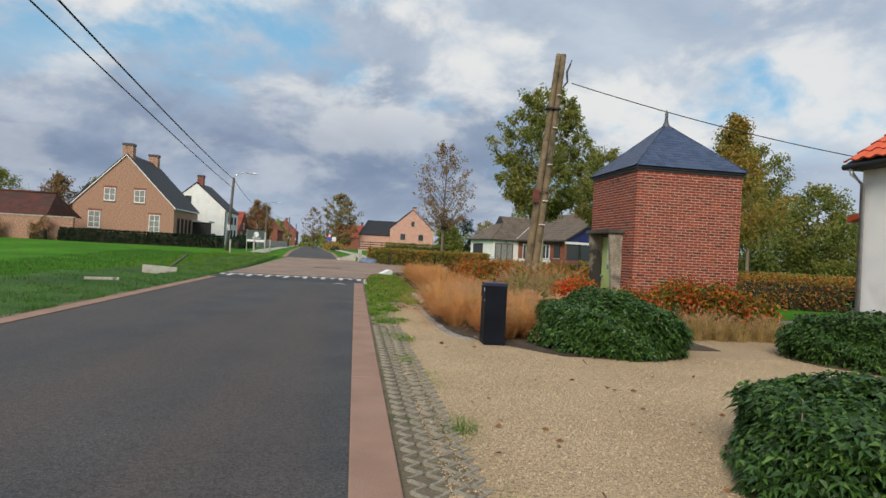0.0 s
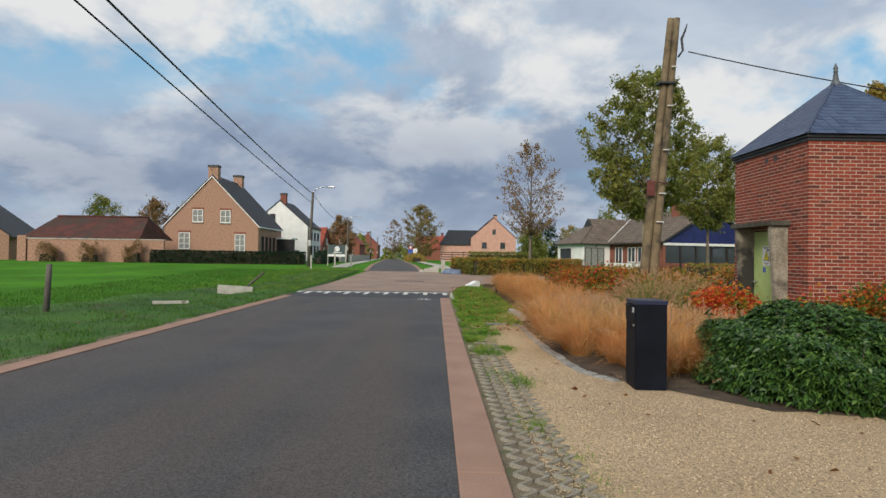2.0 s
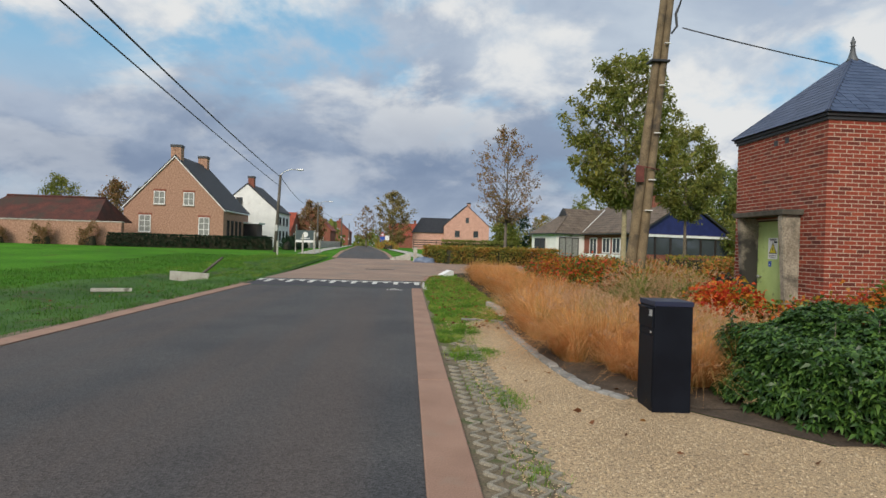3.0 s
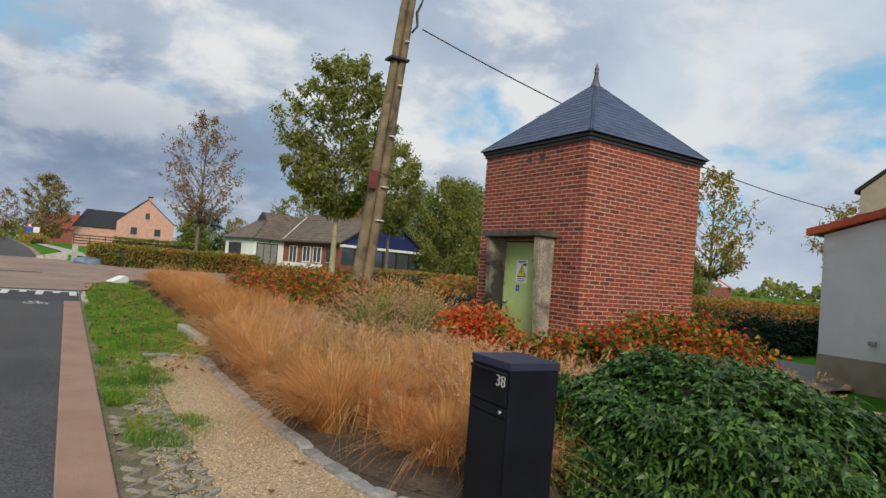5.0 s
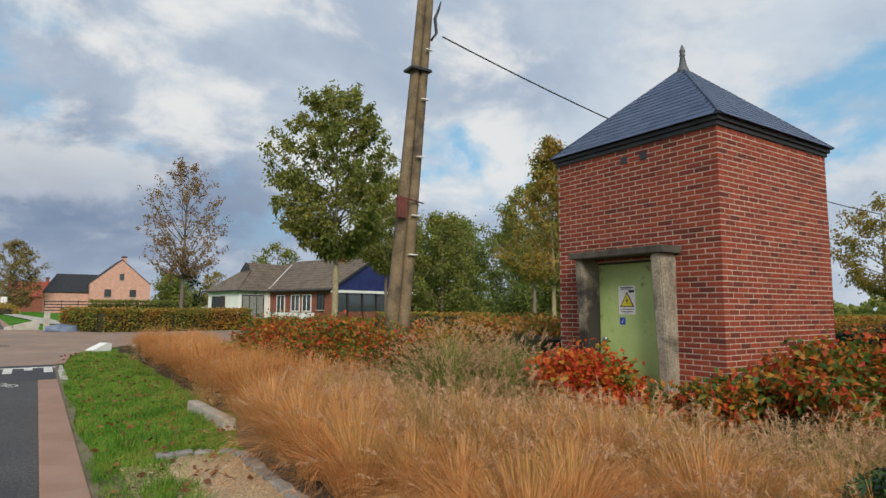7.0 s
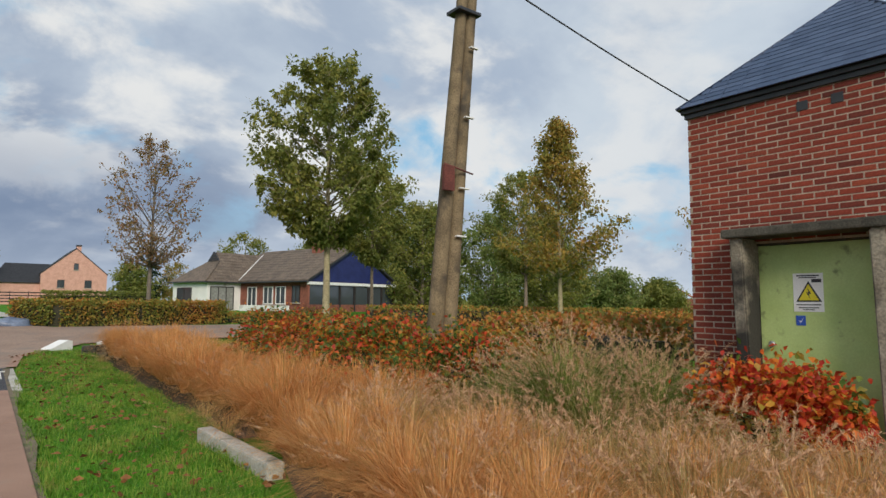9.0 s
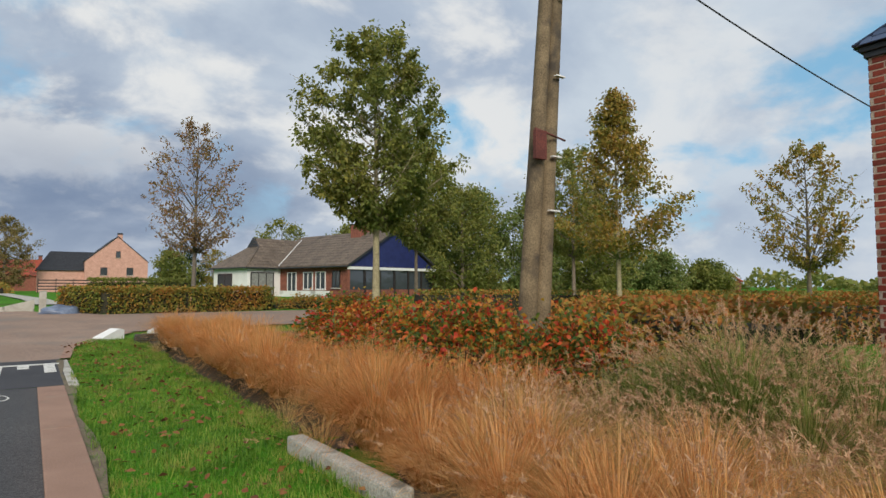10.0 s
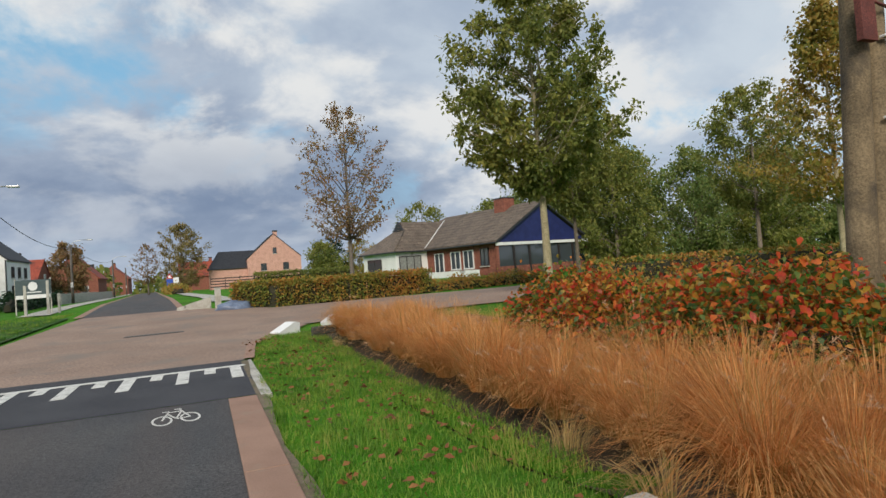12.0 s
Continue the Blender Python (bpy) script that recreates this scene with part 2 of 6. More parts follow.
LAMP_POLE = surf("dark_pole", (0.075, 0.065, 0.055), (0.12, 0.105, 0.09), 2.0, 0.85, 0.4, 30)
RUST = surf("rusty_plate", (0.095, 0.026, 0.020), (0.14, 0.040, 0.030), 5.0, 0.7, 0.3, 60)
CABLE = surf("black_cable", (0.018, 0.018, 0.020), (0.026, 0.026, 0.028), 5.0, 0.6, 0.0, 60)
STEEL = surf("galvanised_steel", (0.38, 0.38, 0.37), (0.50, 0.50, 0.49), 6.0, 0.4, 0.1, 60, metal=0.8, grit=0.08)
WHITE_STRAP = surf("white_strap", (0.62, 0.62, 0.60), (0.72, 0.72, 0.70), 6.0, 0.6, 0.05, 60, grit=0.08)
WHITE_WALL = surf("white_render", (0.68, 0.68, 0.67), (0.76, 0.76, 0.745), 1.2, 0.9, 0.2, 90, spots=((0.58, 0.57, 0.54), 1.5, 0.58, 0.8), grit=0.08)
OLD_WHITE = surf("flaking_white_render", (0.66, 0.66, 0.64), (0.76, 0.76, 0.75), 0.9, 0.9, 0.3, 40, spots=((0.38, 0.37, 0.34), 0.9, 0.60, 0.70), grit=0.08)
PLINTH = surf("plinth_render", (0.30, 0.25, 0.17), (0.37, 0.31, 0.22), 3.0, 0.9, 0.2, 70, grit=0.08)
BEIGE = surf("beige_render", (0.36, 0.30, 0.21), (0.42, 0.35, 0.26), 2.0, 0.9, 0.1, 60, grit=0.08)
FAR_BRICK = surf("mixed_brick", (0.25, 0.135, 0.090), (0.42, 0.255, 0.18), 7.0, 0.9, 0.5, 9, wide=0.8)
PINK_BRICK = surf("pink_brick", (0.46, 0.255, 0.20), (0.56, 0.325, 0.26), 2.0, 0.9, 0.3, 14)
BUNG_BRICK = surf("brown_brick", (0.17, 0.060, 0.042), (0.26, 0.095, 0.062), 4.0, 0.9, 0.3, 14)
DARK_TILE = surf("dark_roof_tile", (0.015, 0.016, 0.021), (0.026, 0.028, 0.033), 3.0, 0.65, 0.5, 9)
BROWN_TILE = surf("brown_roof_tile", (0.105, 0.080, 0.062), (0.155, 0.120, 0.092), 2.0, 0.8, 0.5, 9, spots=((0.070, 0.056, 0.044), 1.0, 0.52, 0.72))
RED_TILE = surf("red_roof_tile", (0.22, 0.040, 0.022), (0.31, 0.065, 0.034), 2.0, 0.75, 0.5, 9, spots=((0.09, 0.030, 0.022), 0.8, 0.5, 0.7))
BARN_TILE = surf("mossy_red_tile", (0.052, 0.018, 0.013), (0.095, 0.027, 0.018), 1.2, 0.8, 0.5, 9, spots=((0.045, 0.028, 0.020), 0.7, 0.46, 0.62))
BRIGHT_TILE = surf("orange_roof_tile", (0.48, 0.075, 0.028), (0.58, 0.11, 0.045), 3.0, 0.6, 0.3, 20, grit=0.08)
BLUE_PANEL = surf("dark_blue_cladding", (0.012, 0.018, 0.085), (0.018, 0.026, 0.115), 2.0, 0.5, 0.05, 60, grit=0.08)
WHITE_TRIM = surf("white_trim", (0.66, 0.66, 0.65), (0.74, 0.74, 0.73), 4.0, 0.6, 0.05, 60, grit=0.08)
DARK_FRAME = surf("dark_frame", (0.020, 0.016, 0.016), (0.034, 0.028, 0.028), 4.0, 0.5, 0.05, 60, grit=0.08)
CURTAIN = surf("pale_curtain", (0.16, 0.165, 0.155), (0.27, 0.275, 0.26), 6.0, 0.9, 0.1, 40, grit=0.08)
GLASS = glass("window_glass")
GREY_STONE = varied("grey_edging_stone", [(0.16, 0.155, 0.145), (0.24, 0.235, 0.22), (0.30, 0.29, 0.27)], 0.85, grain=30)
BARK = surf("bark", (0.13, 0.105, 0.075), (0.20, 0.165, 0.12), 5.0, 0.9, 0.7, 40)
BARK_PALE = surf("pale_bark", (0.24, 0.20, 0.12), (0.34, 0.29, 0.18), 5.0, 0.9, 0.5, 40)
TWIG = surf("grey_twig", (0.12, 0.10, 0.08), (0.17, 0.145, 0.115), 5.0, 0.9, 0.3, 40)
# near-black fill for shrubs and hedges, inner shade put into the colour
CORE = surf("shaded_inside", (0.022, 0.022, 0.012), (0.04, 0.036, 0.02), 6.0, 0.95, 0.5, 30)
LEAF_EVERGREEN = varied("evergreen_leaf", [(0.015, 0.042, 0.009), (0.028, 0.073, 0.014), (0.050, 0.115, 0.021), (0.105, 0.195, 0.036)], 0.45, True, 0.25, 30, 0, 0.45)
LEAF_BEECH = varied("autumn_hedge_leaf", [(0.095, 0.145, 0.030), (0.18, 0.205, 0.038), (0.31, 0.225, 0.044), (0.42, 0.19, 0.042), (0.36, 0.13, 0.036)], 0.6, True, 0.25, 20, 0, 0.25, big=0.7)
LEAF_RUSSET = varied("russet_hedge_leaf", [(0.10, 0.145, 0.030), (0.22, 0.20, 0.036), (0.42, 0.20, 0.040), (0.46, 0.125, 0.034), (0.30, 0.19, 0.040), (0.14, 0.17, 0.032), (0.40, 0.24, 0.045), (0.40, 0.09, 0.030)], 0.6, True, 0.34, 20, 0, 0.25, big=0.8, patchy=0.45)
LEAF_CRIMSON = varied("crimson_shrub_leaf", [(0.035, 0.080, 0.018), (0.065, 0.125, 0.024), (0.15, 0.19, 0.030), (0.42, 0.26, 0.034), (0.62, 0.19, 0.028), (0.58, 0.090, 0.024), (0.42, 0.034, 0.024), (0.52, 0.060, 0.024), (0.64, 0.16, 0.028), (0.52, 0.28, 0.034), (0.16, 0.20, 0.030), (0.055, 0.110, 0.022)], 0.5, True, 0.42, 20, 0, 0.3, big=1.3, patchy=0.55)
LEAF_RED = varied("red_autumn_leaf", [(0.035, 0.080, 0.018), (0.48, 0.060, 0.024), (0.60, 0.17, 0.028), (0.17, 0.20, 0.030), (0.065, 0.125, 0.023), (0.040, 0.090, 0.018), (0.42, 0.26, 0.034), (0.56, 0.095, 0.024), (0.40, 0.036, 0.024), (0.085, 0.140, 0.025), (0.58, 0.20, 0.030), (0.055, 0.110, 0.022)], 0.5, True, 0.42, 20, 0, 0.3, big=1.3, patchy=0.5)
LEAF_OAK = varied("olive_tree_leaf", [(0.095, 0.130, 0.030), (0.155, 0.185, 0.040), (0.235, 0.24, 0.052), (0.33, 0.28, 0.062)], 0.55, True, 0.42, 20, 0, 0.3, big=0.35)
LEAF_GOLD = varied("golden_tree_leaf", [(0.12, 0.155, 0.035), (0.24, 0.22, 0.045), (0.37, 0.25, 0.050), (0.36, 0.165, 0.042)], 0.55, True, 0.42, 20, 0, 0.3, big=0.5)
LEAF_BIRCH = varied("birch_leaf", [(0.15, 0.14, 0.055), (0.23, 0.20, 0.075), (0.31, 0.23, 0.085), (0.22, 0.16, 0.075)], 0.6, True, 0.4, 20, 0, 0.25, big=0.4)
LEAF_BROWN = varied("brown_dry_leaf", [(0.19, 0.15, 0.065), (0.28, 0.185, 0.085), (0.27, 0.13, 0.060)], 0.7, True, 0.38, 20, 0, 0.2)
LEAF_FAR = varied("far_leaf", [(0.105, 0.165, 0.050), (0.155, 0.215, 0.062), (0.215, 0.25, 0.072), (0.28, 0.24, 0.080)], 0.7, True, 0.4, 5, 0, 0.2, big=0.12)
LEAF_HEDGE = varied("dark_hedge_leaf", [(0.010, 0.026, 0.012), (0.016, 0.038, 0.016)], 0.7, True, 0.1, 10, 0, 0.2)
BLADE_GOLD = varied("dry_golden_blade", [(0.30, 0.120, 0.036), (0.52, 0.205, 0.060), (0.70, 0.31, 0.100), (0.80, 0.48, 0.21), (0.60, 0.26, 0.082), (0.42, 0.25, 0.075), (0.20, 0.17, 0.042)], 0.7, True, 0.48, 10, 0, 0.2, big=1.7, patchy=0.36)
BLADE_MIX = varied("olive_straw_blade", [(0.13, 0.125, 0.032), (0.26, 0.205, 0.065), (0.42, 0.30, 0.115), (0.56, 0.40, 0.19), (0.30, 0.24, 0.070)], 0.7, True, 0.34, 10, 0, 0.2, big=1.6, patchy=0.4)
BLADE_GREEN = varied("lawn_blade", [(0.045, 0.110, 0.012), (0.085, 0.190, 0.019), (0.155, 0.285, 0.031), (0.25, 0.31, 0.048), (0.32, 0.24, 0.085)], 0.6, True, 0.36, 10, 0, 0.25, big=1.8, patchy=0.55)
# rough thick grass, with the shade of the ditch slope painted in
TURF_ROUGH_SHADED = surf("rough_shaded_turf", (0.024, 0.072, 0.007), (0.046, 0.125, 0.011), 0.5, 0.95, 0.9, 22, spots=((0.055, 0.050, 0.018), 0.9, 0.56, 0.70))
# blades darkened likewise, for thick growth and the bank's shade
BLADE_FIELD = varied("field_blade", [(0.024, 0.075, 0.007), (0.044, 0.125, 0.011), (0.070, 0.180, 0.016), (0.085, 0.11, 0.025)], 0.6, True, 0.3, 10, 0, 0.25, big=0.5)
BLADE_STRAW = varied("straw_blade", [(0.30, 0.130, 0.040), (0.53, 0.225, 0.070), (0.70, 0.335, 0.118), (0.80, 0.50, 0.23), (0.62, 0.30, 0.100), (0.44, 0.28, 0.085), (0.23, 0.20, 0.050)], 0.7, True, 0.46, 10, 0, 0.2, big=1.7, patchy=0.36)
BLADE_OLIVE = varied("olive_blade", [(0.075, 0.125, 0.022), (0.14, 0.20, 0.038), (0.24, 0.27, 0.065), (0.40, 0.35, 0.13)], 0.7, True, 0.3, 10, 0, 0.2)
PLUME = varied("pale_plume", [(0.38, 0.215, 0.115), (0.56, 0.345, 0.205), (0.62, 0.43, 0.28)], 0.9, True, 0.3, 60, 0, 0.1)
FALLEN = varied("fallen_leaf", [(0.10, 0.045, 0.022), (0.19, 0.075, 0.030), (0.24, 0.12, 0.04)], 0.8, True, 0.1, 30, 0, 0.2)
YELLOW = surf("warning_yellow", (0.60, 0.50, 0.02), (0.66, 0.56, 0.03), 8.0, 0.5, 0.0, 60, grit=0.08)
SIGN_BLUE = surf("sign_blue", (0.02, 0.07, 0.36), (0.03, 0.09, 0.42), 8.0, 0.5, 0.0, 60, grit=0.08)
SIGN_RED = surf("sign_red", (0.45, 0.02, 0.02), (0.52, 0.03, 0.03), 8.0, 0.5, 0.0, 60, grit=0.08)
TARP = surf("blue_grey_plastic", (0.10, 0.13, 0.20), (0.16, 0.20, 0.28), 4.0, 0.4, 0.3, 20)
BOARD_GREY = surf("sign_board_grey", (0.05, 0.075, 0.08), (0.065, 0.09, 0.095), 5.0, 0.5, 0.02, 60, grit=0.08)

# ---- tools ----


def part(name, bm, material, parent=None, label=""):
    """One mesh object of a bmesh or mesh, under a thing, a part, or alone."""
    if isinstance(bm, bmesh.types.BMesh):
        me = bpy.data.meshes.new(name)
        bm.to_mesh(me)
        bm.free()
    else:
        me = bm
    if material and not me.materials:
        me.materials.append(material)
    ob = new(name, me)
    if parent:
        ob.parent = parent
    if label:
        ob["label"] = label
    return ob


def thing(name, m, label, category, group="", kind=""):
    ob = new(name)
    ob.matrix_basis = m
    ob.empty_display_size = 0.2
    return tagged(ob, label, category, group, kind)


def box(x0, y0, z0, x1, y1, z1, bevel=0.0, bm=None):
    bm = bm or bmesh.new()
    r = bmesh.ops.create_cube(bm, size=1)
    for v in r["verts"]:
        v.co = ((x0 + x1) / 2 + v.co.x * (x1 - x0), (y0 + y1) / 2 + v.co.y * (y1 - y0), (z0 + z1) / 2 + v.co.z * (z1 - z0))
    if bevel:
        es = list({e for v in r["verts"] for e in v.link_edges})
        bmesh.ops.bevel(bm, geom=es, offset=bevel, segments=2, affect="EDGES", profile=0.6)
    return bm


def tube(points, radii, sides=8, bm=None, caps=True):
    bm = bm or bmesh.new()
    rings = []
    pts = [Vector(p) for p in points]
    for i, p in enumerate(pts):
        d = (pts[min(i + 1, len(pts) - 1)] - pts[max(i - 1, 0)]).normalized()
        a = d.cross(Vector((0, 0, 1))).normalized() if abs(d.z) < 0.95 else (Vector((1, 0, 0)) - d * d.x).normalized()
        b = d.cross(a)
        rings.append([bm.verts.new(p + (a * math.cos(2 * math.pi * k / sides) + b * math.sin(2 * math.pi * k / sides)) * radii[i]) for k in range(sides)])
    for r0, r1 in zip(rings, rings[1:]):
        for k in range(sides):
            bm.faces.new((r0[k], r0[(k + 1) % sides], r1[(k + 1) % sides], r1[k])).smooth = True
    if caps:
        bm.faces.new(rings[0][::-1]); bm.faces.new(rings[-1])
    return bm


def prism(poly, depth, axis="y", at=0.0, bm=None):
    """A polygon in the plane across the axis, pushed along it by depth."""
    bm = bm or bmesh.new()
    def place(u, v, w):
        return {"y": (u, w, v), "x": (w, u, v), "z": (u, v, w)}[axis]
    a = [bm.verts.new(place(u, v, at)) for u, v in poly]
    b = [bm.verts.new(place(u, v, at + depth)) for u, v in poly]
    bm.faces.new(a); bm.faces.new(b[::-1])
    n = len(poly)
    for i in range(n):
        bm.faces.new((a[i], b[i], b[(i + 1) % n], a[(i + 1) % n]))
    bmesh.ops.recalc_face_normals(bm, faces=bm.faces)
    return bm


def quads(name, V, Q):
    """A mesh of many four-cornered faces, from arrays."""
    V, Q = np.asarray(V, np.float32).reshape(-1, 3), np.asarray(Q, np.int32).reshape(-1, 4)
    me = bpy.data.meshes.new(name)
    me.vertices.add(len(V)); me.vertices.foreach_set("co", V.ravel())
    me.loops.add(len(Q) * 4); me.loops.foreach_set("vertex_index", Q.ravel())
    me.polygons.add(len(Q)); me.polygons.foreach_set("loop_start", np.arange(len(Q), dtype=np.int32) * 4)
    me.update(calc_edges=True)
    return me


def rise(y):
    """The height of the land: level by the camera, a little higher past the crossing."""
    u = np.clip((np.asarray(y, float) - 22) / 38, 0, 1)
    return 0.65 * u * u * (3 - 2 * u)


def R(y):
    return float(rise(y))


def sheet(name, ys, left, right, mat, lift, cols=6, kind="structure", label="", thick=0.0):
    """A strip of ground between two edges given along y, laid on the land."""
    V, Q = [], []
    for y in ys:
        a, b = left(y), right(y)
        for k in range(cols + 1):
            x = a + (b - a) * k / cols
            V.append((x, y, R(y) + lift + (-thick if thick and k in (0, cols) else 0)))
    for j in range(len(ys) - 1):
        for k in range(cols):
            i = j * (cols + 1) + k
            Q.append((i, i + 1, i + cols + 2, i + cols + 1))
    return tagged(part(name, quads(name, V, Q), mat), label, name.replace("_", " "), kind=kind)


def lerp_edge(pts):
    ys, xs = [p[1] for p in pts], [p[0] for p in pts]
    return lambda y: float(np.interp(y, ys, xs))


def leaf_mesh(name, P, D, size, aspect=0.5, droop=0.3, rng=None, spread=1.0):
    """One leaf of two bent quads at each point P, pointing along D."""
    rng = rng or np.random.default_rng(1)
    n = len(P)
    D = D / np.maximum(np.linalg.norm(D, axis=1, keepdims=True), 1e-6)
    side = np.cross(D, rng.normal(size=(n, 3)) * 0.55 * spread + np.array([0, 0, 1.0]))
    side /= np.maximum(np.linalg.norm(side, axis=1, keepdims=True), 1e-6)
    s = (size * rng.uniform(0.65, 1.3, n))[:, None]
    up = np.array([0, 0, 1.0])
    mid, tip = P + D * s * 0.5, P + D * s - up * s * droop
    w = side * s * aspect * 0.5
    lift = np.cross(side, D) * s * 0.06
    V = np.stack([P - w * 0.25, P + w * 0.25, mid + w + lift, mid - w + lift, tip + w * 0.12, tip - w * 0.12], 1).reshape(-1, 3)
    b = np.arange(n)[:, None] * 6
    Q = np.stack([b + np.array([[0, 1, 2, 3]]), b + np.array([[3, 2, 4, 5]])], 1).reshape(-1, 4)
    return quads(name, V, Q)


def blade_mesh(name, B, az, h, lean, width, rng, droop=0.55):
    """Bent grass blades: foot, bearing, height, lean outward."""
    n = len(B)
    out = np.stack([np.cos(az), np.sin(az), np.zeros(n)], 1)
    side = np.stack([-np.sin(az), np.cos(az), np.zeros(n)], 1)
    rows = []
    for t, wd in ((0, 1.0), (0.4, 0.9), (0.75, 0.65), (1.0, 0.12)):
        c = B + out * (lean * h * t ** 1.7)[:, None] + np.array([0, 0, 1.0]) * (h * (t - droop * lean * t ** 3))[:, None]
        w = side * (width * wd * 0.5)[:, None] if isinstance(width, np.ndarray) else side * (width * wd * 0.5)
        rows += [c - w, c + w]
    V = np.stack(rows, 1).reshape(-1, 3)
    b = np.arange(n)[:, None] * 8
    Q = np.stack([b + np.array([[0, 1, 3, 2]]), b + np.array([[2, 3, 5, 4]]), b + np.array([[4, 5, 7, 6]])], 1).reshape(-1, 4)
    tips = (V.reshape(n, 8, 3)[:, 6] + V.reshape(n, 8, 3)[:, 7]) / 2
    return quads(name, V, Q), tips, V.reshape(n, 8, 3)[:, 4]


def lumpy(name, centre, radii, mat, parent=None, seed=0, amp=0.12, cut=True, sub=3):
    bm = bmesh.new()
    bmesh.ops.create_icosphere(bm, subdivisions=sub, radius=1)
    c, r = Vector(centre), Vector(radii)
    for v in bm.verts:
        k = 1 + amp * noise.noise(v.co * 2.3 + Vector((seed, seed * 1.7, 0)))
        p = Vector((v.co.x * r.x, v.co.y * r.y, v.co.z * r.z)) * k
        v.co = c + p
        if cut and v.co.z < 0.02:
            v.co.z = 0.02
    for f in bm.faces:
        f.smooth = True
    return part(name, bm, mat, parent)


# ---- ground, road, paving ----


def build_ground():
    xs = np.concatenate([[-2500, -900, -350, -160, -90, -60, -40], np.arange(-30, -15, 1.5), np.arange(-15, -6, 0.3), np.arange(-6, 12, 0.3), np.arange(12, 40, 2.0), [45, 60, 90, 160, 350, 900, 2500]])
    ys = np.concatenate([[-2500, -900, -300, -100, -40, -20], np.arange(-10, 48, 0.5), np.arange(48, 130, 3.0), [140, 170, 220, 350, 900, 2500]])
    X, Y = np.meshgrid(xs, ys)
    Z = rise(Y) - 0.035
    road = (X > -6.0) & (X < 0.36)
    Z = np.where(road, Z - 0.03, Z)
    ditch = np.exp(-((X - 2.45) / 0.42) ** 2) * np.clip((Y - 18.6) / 1.5, 0, 1) * np.clip((31 - Y) / 1.5, 0, 1)
    Z = Z - 0.5 * ditch
    ditch_l = np.exp(-((X + 8.3) / 0.7) ** 2) * np.clip((40 - Y) / 4, 0, 1)
    Z = Z - 0.12 * ditch_l
    for i in range(Z.shape[0]):
        for j in range(Z.shape[1]):
            if -30 < X[i, j] < 30 and -10 < Y[i, j] < 60 and not road[i, j]:
                Z[i, j] += 0.02 * noise.noise(Vector((X[i, j] * 0.7, Y[i, j] * 0.7, 0)))
    V = np.stack([X, Y, Z], -1).reshape(-1, 3)
    nx = len(xs)
    ii, jj = np.meshgrid(np.arange(len(ys) - 1), np.arange(nx - 1), indexing="ij")
    a = (ii * nx + jj).ravel()
    Q = np.stack([a, a + 1, a + nx + 1, a + nx], 1)
    ob = part("ground", quads("ground", V, Q), TURF)
    tagged(ob, "bright green turf reaching the horizon", "ground", kind="structure")


build_ground()
NEAR = [*np.arange(-45, 23, 1.0), 23.6]
sheet("road", NEAR, lambda y: -5.36, lambda y: 0.0, ASPHALT, 0.0, 8, label="worn grey asphalt road")
sheet("road_ramp", np.linspace(23.6, 27.1, 10), lambda y: -5.6, lambda y: 0.38, ASPHALT_DARK, 0.004, 8, label="dark asphalt ramp of the raised crossing")


def plateau():
    left = lerp_edge([(-5.7, 27.1), (-5.3, 36), (-5.0, 45)])
    right = lerp_edge([(0.40, 27.1), (0.62, 29.6), (1.35, 31.3), (2.4, 32.9), (2.5, 41), (-0.9, 45)])
    sheet("raised_crossing", np.linspace(27.1, 45, 26), left, right, PAVERS, 0.004, 8, label="worn reddish clay paving of the crossing")
    V, Q = [], []
    xs = [1.5, 2.4, 4, 7, 12, 20, 40, 80]
    for x in xs:
        y0 = float(np.interp(x, [1.5, 2.4, 6, 80], [31.4, 32.9, 33.6, 34.5]))
        y1 = float(np.interp(x, [1.5, 80], [41.0, 40.0]))
        for k in range(5):
            y = y0 + (y1 - y0) * k / 4
            V.append((x, y, R(y) + 0.008))
    for j in range(len(xs) - 1):
        for k in range(4):
            i = j * 5 + k
            Q.append((i, i + 5, i + 6, i + 1))
    tagged(part("side_street", quads("side_street", V, Q), PAVERS), "reddish clay-paved side street", "street", kind="structure")


plateau()
CORNER = lerp_edge([(0.40, 27.1), (0.62, 29.6), (1.35, 31.3), (2.2, 32.7)])
sheet("corner_kerb", np.linspace(27.15, 32.6, 22), lambda y: CORNER(y) - 0.01, lambda y: CORNER(y) + 0.17 + 0.10 * min(max(y - 29.3, 0), 1), KERB, 0.016, 2, label="worn concrete edging round the verge corner")
FAR_C = lambda y: -3.1 - 0.074 * (y - 44)
sheet("far_road", [44.6, 47, 50, 55, 60, 70, 80, 100, 130, 180, 260, 400], lambda y: FAR_C(y) - 1.85, lambda y: FAR_C(y) + 1.85, ASPHALT, 0.008, 4, label="straight asphalt road running into the distance")
for s, nm in ((-1, "left"), (1, "right")):
    sheet("far_kerb_" + nm, [44.6, 60, 80, 130, 260, 400], lambda y: FAR_C(y) + s * 2.02 - 0.16, lambda y: FAR_C(y) + s * 2.02 + 0.16, KERB, 0.03, 1, label="concrete edge strip of the far road")
    sheet("far_footpath_" + nm, [50, 60, 80, 130, 260, 400], lambda y: FAR_C(y) + s * 4.4 - 0.7, lambda y: FAR_C(y) + s * 4.4 + 0.7, CONCRETE, 0.015, 1, label="pale concrete footpath beside the road")


